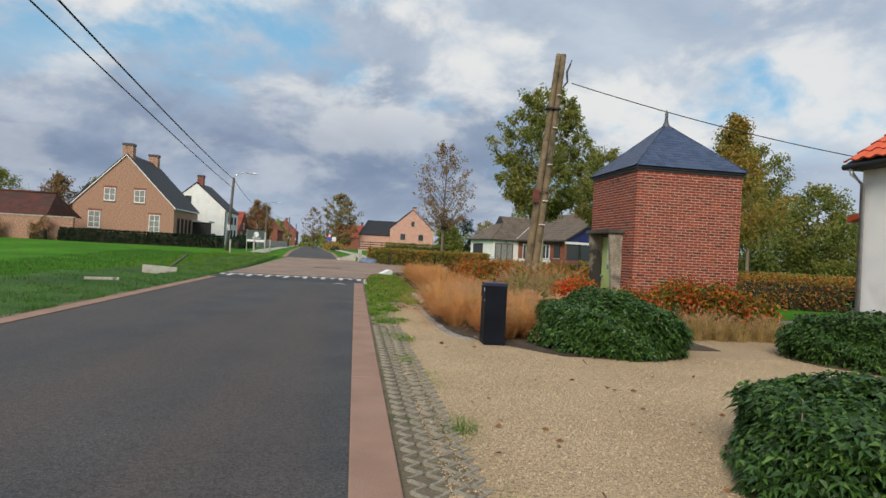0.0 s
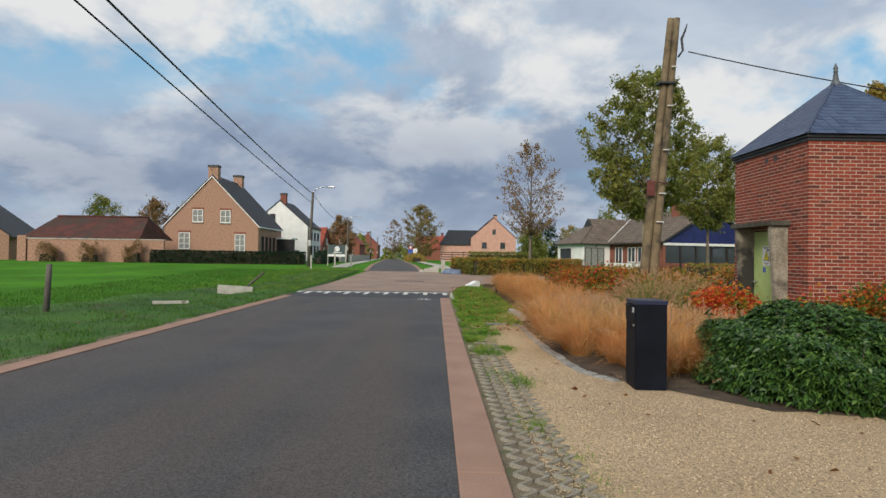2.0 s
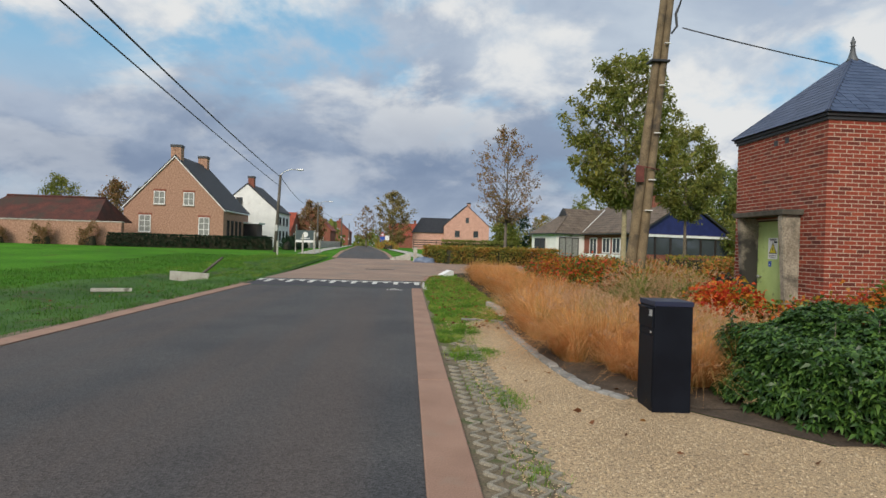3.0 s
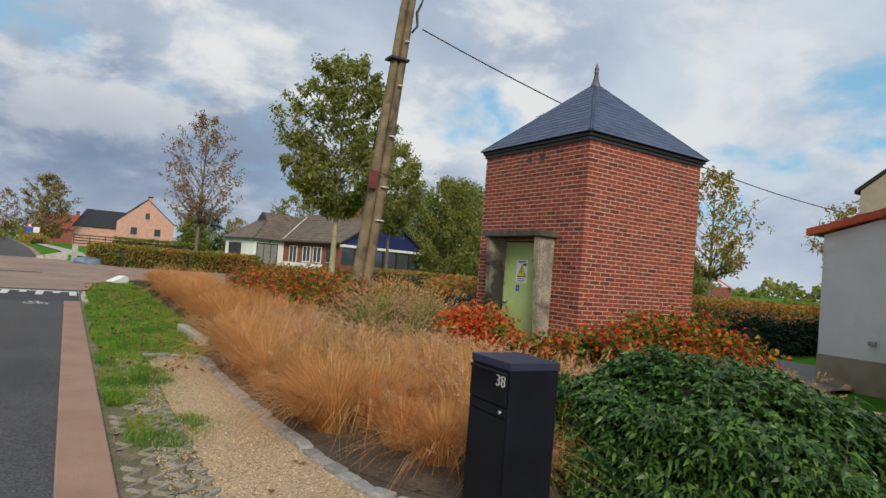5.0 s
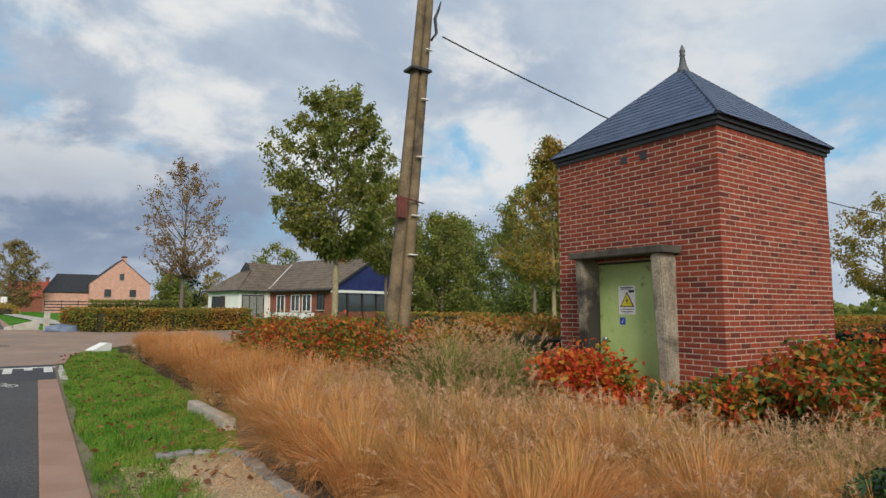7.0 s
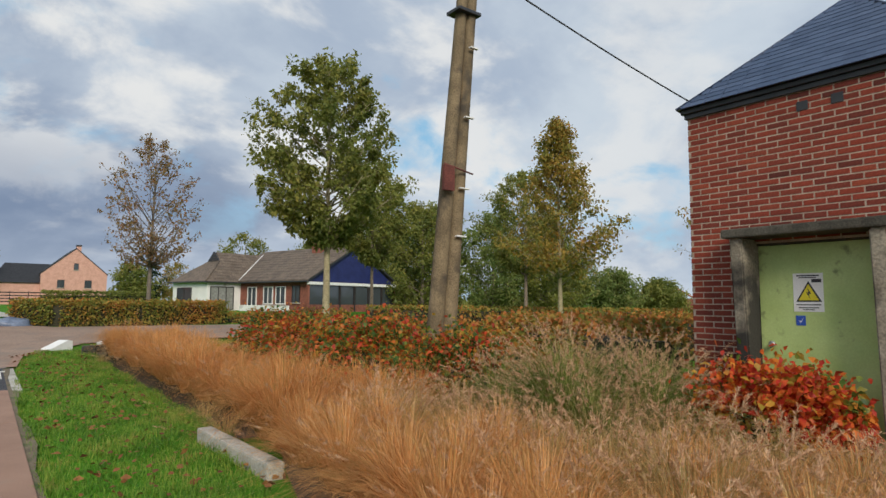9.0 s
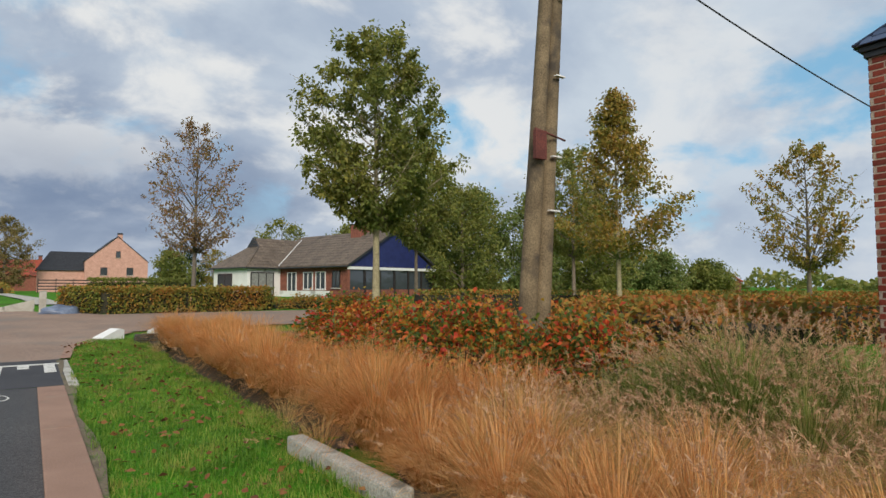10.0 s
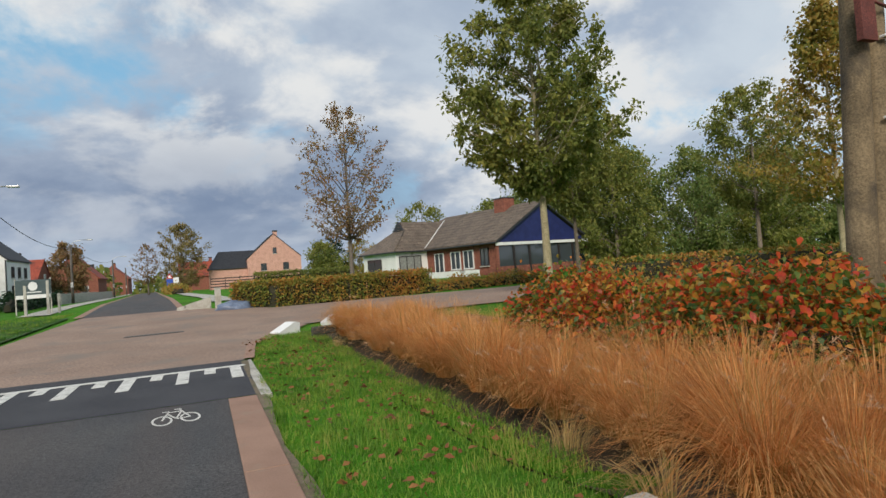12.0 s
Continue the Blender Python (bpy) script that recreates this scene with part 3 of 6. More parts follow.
def kerb_line():
    kerb = thing("kerb", pose(0, 0, 0), "pinkish concrete edge strip with joints", "kerb", kind="structure")
    ys = [-20, -14.5, -10.5, -6.2, -2.05, 2.1, 6.2, 10.0, 13.9, 17.0, 20.4, 23.5]
    for a, b in zip(ys, ys[1:]):
        part("kerb_slab", box(0.0, a + 0.006, -0.12, 0.33, b - 0.006, 0.022, 0.012), KERB, kerb)
    part("corner_slab", box(0.38, 23.52, -0.12, 0.52, 27.2, 0.014, 0.01), CONCRETE, kerb)
    left = thing("kerb_left", pose(0, 0, 0), "pinkish concrete edge strip beside the field", "kerb", kind="structure")
    for k in range(16):
        a = -20 + k * 2.75
        if a + 2.75 < 25:
            part("kerb_slab", box(-5.69, a + 0.006, -0.12, -5.36, a + 2.744, 0.018, 0.012), KERB, left)


kerb_line()


def road_marks():
    zl = 0.011
    edge = thing("ramp_marking", pose(0, 0, 0), "white toothed line painted across the ramp", "road marking", kind="structure")
    part("line", box(-5.7, 26.33, R(26.4) + 0.005, 0.36, 26.47, R(26.4) + zl), WHITE_PAINT, edge)
    n = 16
    for k in range(n):
        x = 0.20 - k * 0.385
        deep = 1.15 if k % 2 == 0 else 0.50
        bm = bmesh.new()
        y1, y0 = 26.33, 26.33 - deep
        vs = [bm.verts.new((x + dx, y, R(y) + zl)) for dx, y in ((-0.085, y0), (0.085, y0), (0.085, y1), (-0.085, y1))]
        bm.faces.new(vs)
        r = bmesh.ops.extrude_face_region(bm, geom=bm.faces[:])
        bmesh.ops.translate(bm, verts=[v for v in r["geom"] if isinstance(v, bmesh.types.BMVert)], vec=(0, 0, -0.004))
        part("tooth", bm, WHITE_PAINT, edge)
    bike = thing("bicycle_marking", pose(-0.55, 22.8, 0.008, 0, 0, 6) @ Matrix.Diagonal((0.82, 0.95, 1, 1)), "white painted bicycle symbol on the asphalt", "road marking", kind="structure")
    for cx in (-0.17, 0.17):
        ring = []
        bm = bmesh.new()
        for k in range(20):
            a = 2 * math.pi * k / 20
            ring.append((bm.verts.new((cx + 0.125 * math.cos(a), 0.27 * math.sin(a), 0)), bm.verts.new((cx + 0.098 * math.cos(a), 0.21 * math.sin(a), 0))))
        for k in range(20):
            (a, b), (c, d) = ring[k], ring[(k + 1) % 20]
            bm.faces.new((a, c, d, b))
        part("wheel_mark", bm, WHITE_PAINT, bike)
    for (xa, ya), (xb, yb) in (((-0.17, 0), (-0.07, 0.42)), ((-0.07, 0.42), (0.10, 0.42)), ((0.10, 0.42), (0.0, 0.0)), ((0.0, 0.0), (-0.09, 0.36)), ((0.17, 0), (0.08, 0.55)), ((0.0, 0), (0.17, 0)), ((0.02, 0.58), (0.11, 0.55)), ((-0.14, 0.48), (-0.05, 0.48))):
        d = Vector((xb - xa, (yb - ya) * 0.5, 0)).normalized()
        s = Vector((-d.y, d.x * 2, 0)) * 0.013
        bm = bmesh.new()
        bm.faces.new([bm.verts.new(p) for p in (Vector((xa, ya, 0.002)) - s, Vector((xb, yb, 0.002)) - s, Vector((xb, yb, 0.002)) + s, Vector((xa, ya, 0.002)) + s)])
        part("frame_mark", bm, WHITE_PAINT, bike)


road_marks()

# gravel court, its edging, the paved strip and the verge
sheet("gravel_court", np.linspace(-9, 8.0, 12), lambda y: 0.85, lambda y: 9.85, GRAVEL, 0.0, 8, label="pale gravel court")
sheet("gravel_tongue", np.linspace(8.0, 15.35, 18), lerp_edge([(0.85, 8), (0.90, 12), (0.98, 15), (1.15, 15.35)]), lerp_edge([(3.2, 8), (2.3, 9.2), (1.75, 9.9), (1.62, 12.4), (1.66, 15.35)]), GRAVEL, 0.0, 4, label="narrow tongue of pale gravel beside the bed")
sheet("gravel_back", np.linspace(8.0, 11.3, 8), lambda y: 3.2 + (y - 8) * 0.9, lambda y: 9.85, GRAVEL, 0.0, 4, label="pale gravel behind the evergreen shrubs")
sheet("paved_base", np.linspace(-9, 15, 20), lambda y: 0.33, lambda y: 0.92, PAVE_FILL, -0.004, 2, label="soil between the grid pavers")
sheet("planting_bed", np.linspace(9.0, 31, 30), lerp_edge([(2.6, 9.0), (1.72, 10.2), (1.66, 14), (1.85, 16), (2.75, 18.6), (2.85, 29), (3.2, 31)]), lerp_edge([(6.4, 9), (6.4, 16), (6.6, 31)]), SOIL, 0.012, 4, label="dark soil of the planting bed")


sheet("verge_dirt", np.linspace(14, 27, 14), lambda y: 0.33, lambda y: 0.41 + 0.05 * math.sin(y * 1.7), PAVE_FILL, 0.004, 1, label="strip of bare trodden earth beside the kerb")


sheet("bed_front", np.linspace(8.0, 10.6, 8), lerp_edge([(3.2, 8.0), (2.3, 9.2), (1.76, 9.9), (1.72, 10.6)]), lerp_edge([(4.6, 8.0), (5.4, 8.8), (5.5, 10.6)]), SOIL, 0.007, 3, label="dark soil around the evergreen shrub")


def ditch_bank():
    xs, ys = np.linspace(2.02, 3.1, 10), np.linspace(18.2, 31.2, 40)
    X, Y = np.meshgrid(xs, ys)
    Z = rise(Y) - 0.022 - 0.5 * np.exp(-((X - 2.45) / 0.42) ** 2) * np.clip((Y - 18.6) / 1.5, 0, 1) * np.clip((31 - Y) / 1.5, 0, 1)
    ii, jj = np.meshgrid(np.arange(39), np.arange(9), indexing="ij")
    a = (ii * 10 + jj).ravel()
    tagged(part("ditch", quads("ditch", np.stack([X, Y, Z], -1).reshape(-1, 3), np.stack([a, a + 1, a + 11, a + 10], 1)), SOIL), "narrow ditch of bare dark soil", "ditch", kind="structure")


ditch_bank()


def grid_pavers():
    base = thing("grid_paving", pose(0, 0, 0), "concrete grid pavers with waved ribs, partly overgrown", "paving", kind="structure")
    me = None
    def rib():
        bm = bmesh.new()
        n = 12
        rows = []
        for k in range(n + 1):
            u = k / n
            x = 0.042 * math.cos(2 * math.pi * u)
            rows.append([bm.verts.new((x + dx, u * 0.2, z)) for dx, z in ((-0.022, -0.03), (-0.018, 0.016), (0.018, 0.016), (0.022, -0.03))])
        for r0, r1 in zip(rows, rows[1:]):
            for a in range(3):
                bm.faces.new((r0[a], r0[a + 1], r1[a + 1], r1[a]))
        bmesh.ops.recalc_face_normals(bm, faces=bm.faces)
        return bm
    first = None
    rng = random.Random(4)
    for row in range(75):
        y = -2.2 + row * 0.2
        for k in range(4):
            if y > 10.5 and rng.random() < 0.35 + 0.1 * (y - 10.5): continue
            x = 0.435 + k * 0.135
            if first is None:
                bm = rib()
                first = part("rib", bm, PAVER_RIB, base)
                me = first.data
                ob = first
            else:
                ob = part("rib", me, None, base)
            ob.location = (x, y, rng.uniform(-0.006, 0.004))
            ob.scale = (1 if k % 2 else -1, 1, 1)


grid_pavers()


def stone_scatter(name, n, region, size, mat, label, seed, lift=0.0):
    rng = np.random.default_rng(seed)
    P = []
    while len(P) < n:
        x, y = region(rng)
        if x is not None:
            P.append((x, y, R(y) + lift))
    P = np.array(P)
    s = rng.uniform(0.5, 1.3, (n, 1)) * size
    a = rng.uniform(0, 6.28, n)
    shape = np.array([(1, 0, 0), (0, 0.8, 0), (-1, 0, 0), (0, -0.8, 0), (0.1, 0, 0.55)])
    c, sn = np.cos(a)[:, None], np.sin(a)[:, None]
    j = shape[None] * rng.uniform(0.7, 1.3, (n, 5, 3))
    X = j[..., 0] * c - j[..., 1] * sn
    Y = j[..., 0] * sn + j[..., 1] * c
    V = np.stack([X, Y, j[..., 2]], -1) * s[:, None] + P[:, None]
    b = np.arange(n)[:, None] * 5
    Q = np.stack([b + np.array([[0, 1, 4, 4]]), b + np.array([[1, 2, 4, 4]]), b + np.array([[2, 3, 4, 4]]), b + np.array([[3, 0, 4, 4]])], 1).reshape(-1, 4)
    me = bpy.data.meshes.new(name)
    me.from_pydata(V.reshape(-1, 3).tolist(), [], [tuple(q[:3]) for q in Q.tolist()])
    tagged(part(name, me, mat), label, "gravel", kind="stuff")


def court(rng):
    y = rng.uniform(-2.5, 15.2) ** 1.0
    x = 0.62 + 6.9 * rng.random() ** 1.25
    if y > 8.3:
        hi = np.interp(y, [8, 9.2, 9.9, 12.4, 15.3], [3.2, 2.2, 1.7, 1.6, 1.6])
        if x > hi: return None, None
    return x, y


stone_scatter("gravel", 110000, court, 0.0092, STONES, "loose pale gravel stones", 3)


def edging():
    edge = thing("stone_edging", pose(0, 0, 0), "row of grey cobbles edging the planting bed", "edging", kind="structure")
    pts = [(2.05, 9.35), (1.78, 9.85), (1.70, 10.6), (1.66, 11.6), (1.64, 12.8), (1.66, 14), (1.70, 15.2), (1.3, 15.45), (0.95, 15.45)]
    rng = random.Random(8)
    me = None
    for (xa, ya), (xb, yb) in zip(pts, pts[1:]):
        L = math.hypot(xb - xa, yb - ya)
        n = max(1, round(L / 0.19))
        for k in range(n):
            u = (k + 0.5) / n
            if me is None:
                ob = part("cobble", box(-0.085, -0.06, -0.06, 0.085, 0.06, 0.035, 0.018), GREY_STONE, edge); me = ob.data
            else:
                ob = part("cobble", me, None, edge)
            ob.matrix_basis = pose(xa + (xb - xa) * u, ya + (yb - ya) * u, rng.uniform(-0.012, 0.008), rng.uniform(-4, 4), rng.uniform(-4, 4), math.degrees(math.atan2(yb - ya, xb - xa)) + rng.uniform(-6, 6))


edging()

# ---- brick tower with slate roof ----
TX0, TX1, TY0, TY1, TE = 6.47, 9.21, 12.74, 15.39, 3.70


def tower():
    t = thing("transformer_tower", pose(0.05, 0.06, 0), "square red-brick transformer tower with blue slate roof", "tower")
    c = 0.006
    wall = part("wall", box(TX0 + c + 0.25, TY0 + c, 0, TX1 - c, TY1 - c, TE), MORTAR, t, "red brick wall with pale joints")
    for y0, y1, z0 in ((TY0 + c, 13.48, 0), (14.68, TY1 - c, 0), (13.48, 14.68, 2.12)):
        part("wall", box(TX0 + c, y0, z0, TX0 + c + 0.249, y1, TE), MORTAR, t, "red brick wall with pale joints")
    # bricks
    H, Lb = 0.0668, 0.219
    def brick_bm(l):
        bm = bmesh.new()
        d = 0.0045
        a = [bm.verts.new(p) for p in ((-l / 2, 0, -0.0272), (l / 2, 0, -0.0272), (l / 2, 0, 0.0272), (-l / 2, 0, 0.0272))]
        e = 0.004
        b = [bm.verts.new(p) for p in ((-l / 2 + e, -d, -0.0238), (l / 2 - e, -d, -0.0238), (l / 2 - e, -d, 0.0238), (-l / 2 + e, -d, 0.0238))]
        bm.faces.new(b)
        for i in range(4):
            bm.faces.new((a[i], a[(i + 1) % 4], b[(i + 1) % 4], b[i]))
        return bm
    shared = {}
    joined = bmesh.new()
    rng = random.Random(2)
    count = 0
    vents = [(14.12, 3.52), (13.80, 3.52)]
    for face in ("west", "south", "north", "east"):
        lo, hi = (TY0, TY1) if face in ("west", "east") else (TX0, TX1)
        for row in range(int(TE / H)):
            z = (row + 0.5) * H
            x = lo + (0 if row % 2 == 0 else -Lb / 2)
            while x < hi - 0.01:
                a, b = max(x, lo), min(x + Lb - 0.013, hi)
                x += Lb
                if b - a < 0.04: continue
                m = (a + b) / 2
                if face == "west" and 13.42 < m < 14.74 and z < 2.16: continue
                jit = rng.uniform(-0.002, 0.0015)
                if face == "west": mat = pose(TX0 + c + jit, m, z, 0, 0, -90)
                elif face == "south": mat = pose(m, TY0 + c + jit, z)
                elif face == "north": mat = pose(m, TY1 - c, z, 0, 0, 180)
                else: mat = pose(TX1 - c, m, z, 0, 0, 90)
                l = round(b - a, 3)
                if face == "west" and z > 1.75 and count < 300 or face == "west" and z > 0.9 and m < 13.6 and count < 300:
                    if l not in shared:
                        ob = part("brick", brick_bm(l), BRICK, wall); shared[l] = ob.data
                    else:
                        ob = part("brick", shared[l], None, wall)
                    ob.matrix_basis = mat
                    count += 1
                else:
                    one = brick_bm(l)
                    base = len(joined.verts)
                    vs = [joined.verts.new(mat @ v.co) for v in one.verts]
                    one.verts.index_update()
                    for f in one.faces:
                        joined.faces.new([vs[v.index] for v in f.verts])
                    one.free()
    tagged(part("bricks", joined, BRICK_I, t, "courses of red bricks"), kind="stuff")
    for k, (vy, vz) in enumerate(vents):
        part("vent", box(TX0 - 0.004, vy - 0.055, vz - 0.05, TX0 + 0.03, vy + 0.055, vz + 0.05, 0.004), DARK_TRIM, t, "small dark vent")
    # eaves
    o = 0.055
    bm = box(TX0 - o + 0.03, TY0 - o + 0.03, TE - 0.025, TX1 + o - 0.03, TY1 + o - 0.03, TE + 0.03, 0.006)
    part("soffit", bm, DARK_TRIM, t, "dark painted eaves board")
    part("fascia", box(TX0 - o, TY0 - o, TE + 0.032, TX1 + o, TY1 + o, TE + 0.085, 0.008), DARK_TRIM, t)
    # roof body and slates
    ax, ay, az = (TX0 + TX1) / 2, (TY0 + TY1) / 2, 5.14
    ez = TE + 0.088
    o2 = o + 0.035
    c4 = [Vector((TX0 - o2, TY0 - o2, ez)), Vector((TX1 + o2, TY0 - o2, ez)), Vector((TX1 + o2, TY1 + o2, ez)), Vector((TX0 - o2, TY1 + o2, ez))]
    apex = Vector((ax, ay, az))
    bm = bmesh.new()
    v = [bm.verts.new(p) for p in c4]; va = bm.verts.new(apex)
    bm.faces.new(v[::-1])
    for i in range(4):
        bm.faces.new((v[i], v[(i + 1) % 4], va))
    roof = part("roof", bm, DARK_TRIM, t, "pyramid roof of blue-grey slates")
    rest = bmesh.new()
    made = 0
    slate_me = {}
    for i in (0, 3, 1, 2):
        A, B = c4[i], c4[(i + 1) % 4]
        mid = (A + B) / 2
        up = (apex - mid); slant = up.length; up.normalize()
        along = (B - A).normalized(); half = (B - A).length / 2
        nrm = along.cross(up)
        if nrm.z < 0: nrm = -nrm
        rows = 17
        step = slant / rows
        for r in range(rows):
            w = half * (1 - (r + 0.75) / rows)
            sw = 0.20
            x = -w + (0 if r % 2 else -sw / 2)
            while x < w - 0.01:
                a, b = max(x, -w), min(x + sw - 0.005, w)
                x += sw
                if b - a < 0.03: continue
                l = round(b - a, 2)
                M = Matrix((along, up, nrm)).transposed().to_4x4()
                M.translation = mid + along * ((a + b) / 2) + up * (r * step) + nrm * 0.006
                tilt = Matrix.Rotation(radians(-2.2), 4, "X")
                if made < 300 and i in (0, 3):
                    if l not in slate_me:
                        ob = part("slate", box(-l / 2, -0.012, 0.004, l / 2, step * 1.12, 0.011), SLATE, roof); slate_me[l] = ob.data
                    else:
                        ob = part("slate", slate_me[l], None, roof)
                    ob.matrix_basis = M @ tilt
                    made += 1
                else:
                    T = M @ tilt
                    q = [T @ Vector(p) for p in ((-l / 2, -0.012, 0.011), (l / 2, -0.012, 0.011), (l / 2, step * 1.12, 0.011), (-l / 2, step * 1.12, 0.011), (-l / 2, -0.012, 0.004), (l / 2, -0.012, 0.004))]
                    vs = [rest.verts.new(p) for p in q]
                    rest.faces.new(vs[:4]); rest.faces.new((vs[4], vs[5], vs[1], vs[0]))
    tagged(part("slates", rest, SLATE_I, t, "courses of blue-grey slates"), kind="stuff")
    for i in range(4):
        part("hip", tube([c4[i] + Vector((0, 0, 0.012)), apex + Vector((0, 0, 0.01))], [0.016, 0.014], 6), SLATE_I, t, "slate-dark hip")
    fin = [(0.12, -0.10), (0.085, -0.02), (0.055, 0.06), (0.042, 0.14), (0.034, 0.20), (0.050, 0.215), (0.030, 0.23), (0.040, 0.26), (0.046, 0.285), (0.030, 0.315), (0.008, 0.385)]
    part("finial", tube([(ax, ay, az + z) for r, z in fin], [r for r, z in fin], 12), LEAD, t, "pointed grey lead finial")
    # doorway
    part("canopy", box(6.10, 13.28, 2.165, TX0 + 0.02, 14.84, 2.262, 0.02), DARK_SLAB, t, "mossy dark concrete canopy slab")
    for y0, y1 in ((13.36, 13.50), (14.64, 14.77)):
        bm = bmesh.new()
        low = [(6.30, y0), (TX0 + 0.10, y0), (TX0 + 0.10, y1), (6.30, y1)]
        top = [(6.145, y0), (TX0 + 0.10, y0), (TX0 + 0.10, y1), (6.145, y1)]
        a = [bm.verts.new((x, y, -0.05)) for x, y in low]; b = [bm.verts.new((x, y, 2.164)) for x, y in top]
        bm.faces.new(a[::-1]); bm.faces.new(b)
        for i in range(4):
            bm.faces.new((a[i], a[(i + 1) % 4], b[(i + 1) % 4], b[i]))
        bmesh.ops.bevel(bm, geom=bm.edges[:], offset=0.015, segments=2, affect="EDGES")
        part("jamb", bm, STAINED, t, "black-stained concrete door jamb")
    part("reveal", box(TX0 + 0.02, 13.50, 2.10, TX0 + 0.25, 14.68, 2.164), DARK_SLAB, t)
    door = part("door", box(TX0 + 0.035, 13.51, 0.06, TX0 + 0.085, 14.635, 2.095, 0.006), DOOR_GREEN, t, "pale green painted steel door")
    fx = TX0 + 0.035
    part("knob", tube([(fx, 14.50, 1.06), (fx - 0.035, 14.50, 1.06), (fx - 0.045, 14.50, 1.06), (fx - 0.075, 14.50, 1.06), (fx - 0.085, 14.50, 1.06)], [0.016, 0.014, 0.030, 0.034, 0.020], 14), STEEL, door, "round steel knob")
    part("keyhole", tube([(fx - 0.004, 14.50, 0.96), (fx + 0.002, 14.50, 0.96)], [0.014, 0.014], 12), DARK_TRIM, door)
    sign = part("warning_sign", box(fx - 0.006, 14.015, 1.40, fx - 0.001, 14.295, 1.79, 0.001), WHITE_TRIM, door, "white electrical danger sign")
    part("triangle", prism([(14.03, 1.50), (14.27, 1.50), (14.15, 1.71)], 0.002, "x", fx - 0.0085), DARK_TRIM, sign)
    part("yellow_field", prism([(14.055, 1.514), (14.245, 1.514), (14.15, 1.68)], 0.002, "x", fx - 0.0110), YELLOW, sign)
    part("bolt", prism([(14.16, 1.64), (14.125, 1.58), (14.148, 1.58), (14.135, 1.53), (14.172, 1.595), (14.150, 1.595)], 0.0015, "x", fx - 0.0130), DARK_TRIM, sign)
    for z, a, b, h in ((1.765, 14.05, 14.26, 0.013), (1.745, 14.08, 14.24, 0.010), (1.47, 14.04, 14.27, 0.010), (1.44, 14.06, 14.25, 0.010), (1.42, 14.10, 14.21, 0.008)):
        part("text_bar", box(fx - 0.0085, a, z - h / 2, fx - 0.006, b, z + h / 2), DARK_TRIM, sign)
    part("black_label", box(fx - 0.0085, 14.03, 1.695, fx - 0.006, 14.12, 1.73), DARK_TRIM, sign)
    st = part("sticker", box(fx - 0.005, 14.19, 1.26, fx - 0.001, 14.28, 1.36), SIGN_BLUE, door, "small blue sticker with a white tick")
    part("tick", prism([(14.255, 1.31), (14.235, 1.285), (14.205, 1.34), (14.235, 1.30)], 0.002, "x", fx - 0.0075), WHITE_TRIM, st)


tower()


# ---- letterbox ----
def letterbox():
    b = thing("letterbox", pose(2.30, 9.09, 0.0, 0, 0, -3), "dark blue steel pillar letterbox with number 38", "letterbox")
    w, d, h = 0.175, 0.20, 1.0
    body = part("body", box(-w, -d, 0.0, w, d, h - 0.03, 0.006), BOX_BLUE, b)
    bm = box(-w - 0.006, -d - 0.006, h - 0.028, w + 0.006, d + 0.006, h + 0.018, 0.004)
    part("lid", bm, LID_BLUE, b, "flat blue-grey lid")
    part("flap", box(-w - 0.016, -d + 0.012, h - 0.235, -w - 0.001, d - 0.012, h - 0.045, 0.006), BOX_BLUE, b, "letter flap with a lip")
    part("flap_lip", tube([(-w - 0.016, -d + 0.012, h - 0.052), (-w - 0.016, d - 0.012, h - 0.052)], [0.011, 0.011], 8), BOX_BLUE, b)
    part("door", box(-w - 0.008, -d + 0.010, 0.05, -w - 0.001, d - 0.010, h - 0.31, 0.003), BOX_BLUE, b, "lower access door")
    part("panel", box(-w - 0.008, -d + 0.010, h - 0.30, -w - 0.001, d - 0.010, h - 0.245, 0.003), BOX_BLUE, b)
    part("lock", tube([(-w - 0.018, -d + 0.060, h - 0.272), (-w - 0.004, -d + 0.060, h - 0.272)], [0.010, 0.012], 12), STEEL, b, "small steel lock")
    cu = bpy.data.curves.new("number", "FONT")
    cu.body, cu.size, cu.extrude, cu.offset = "38", 0.095, 0.002, 0.0
    tmp = bpy.data.objects.new("number", cu)
    scene.collection.objects.link(tmp)
    bpy.context.view_layer.update()
    me = bpy.data.meshes.new_from_object(tmp.evaluated_get(bpy.context.evaluated_depsgraph_get()))
    bpy.data.objects.remove(tmp)
    ob = part("number", me, NUMBER_GREY, b, "grey house number 38")
    ob.matrix_basis = pose(-w - 0.019, -0.090, h - 0.125, 90, 0, -90)


letterbox()


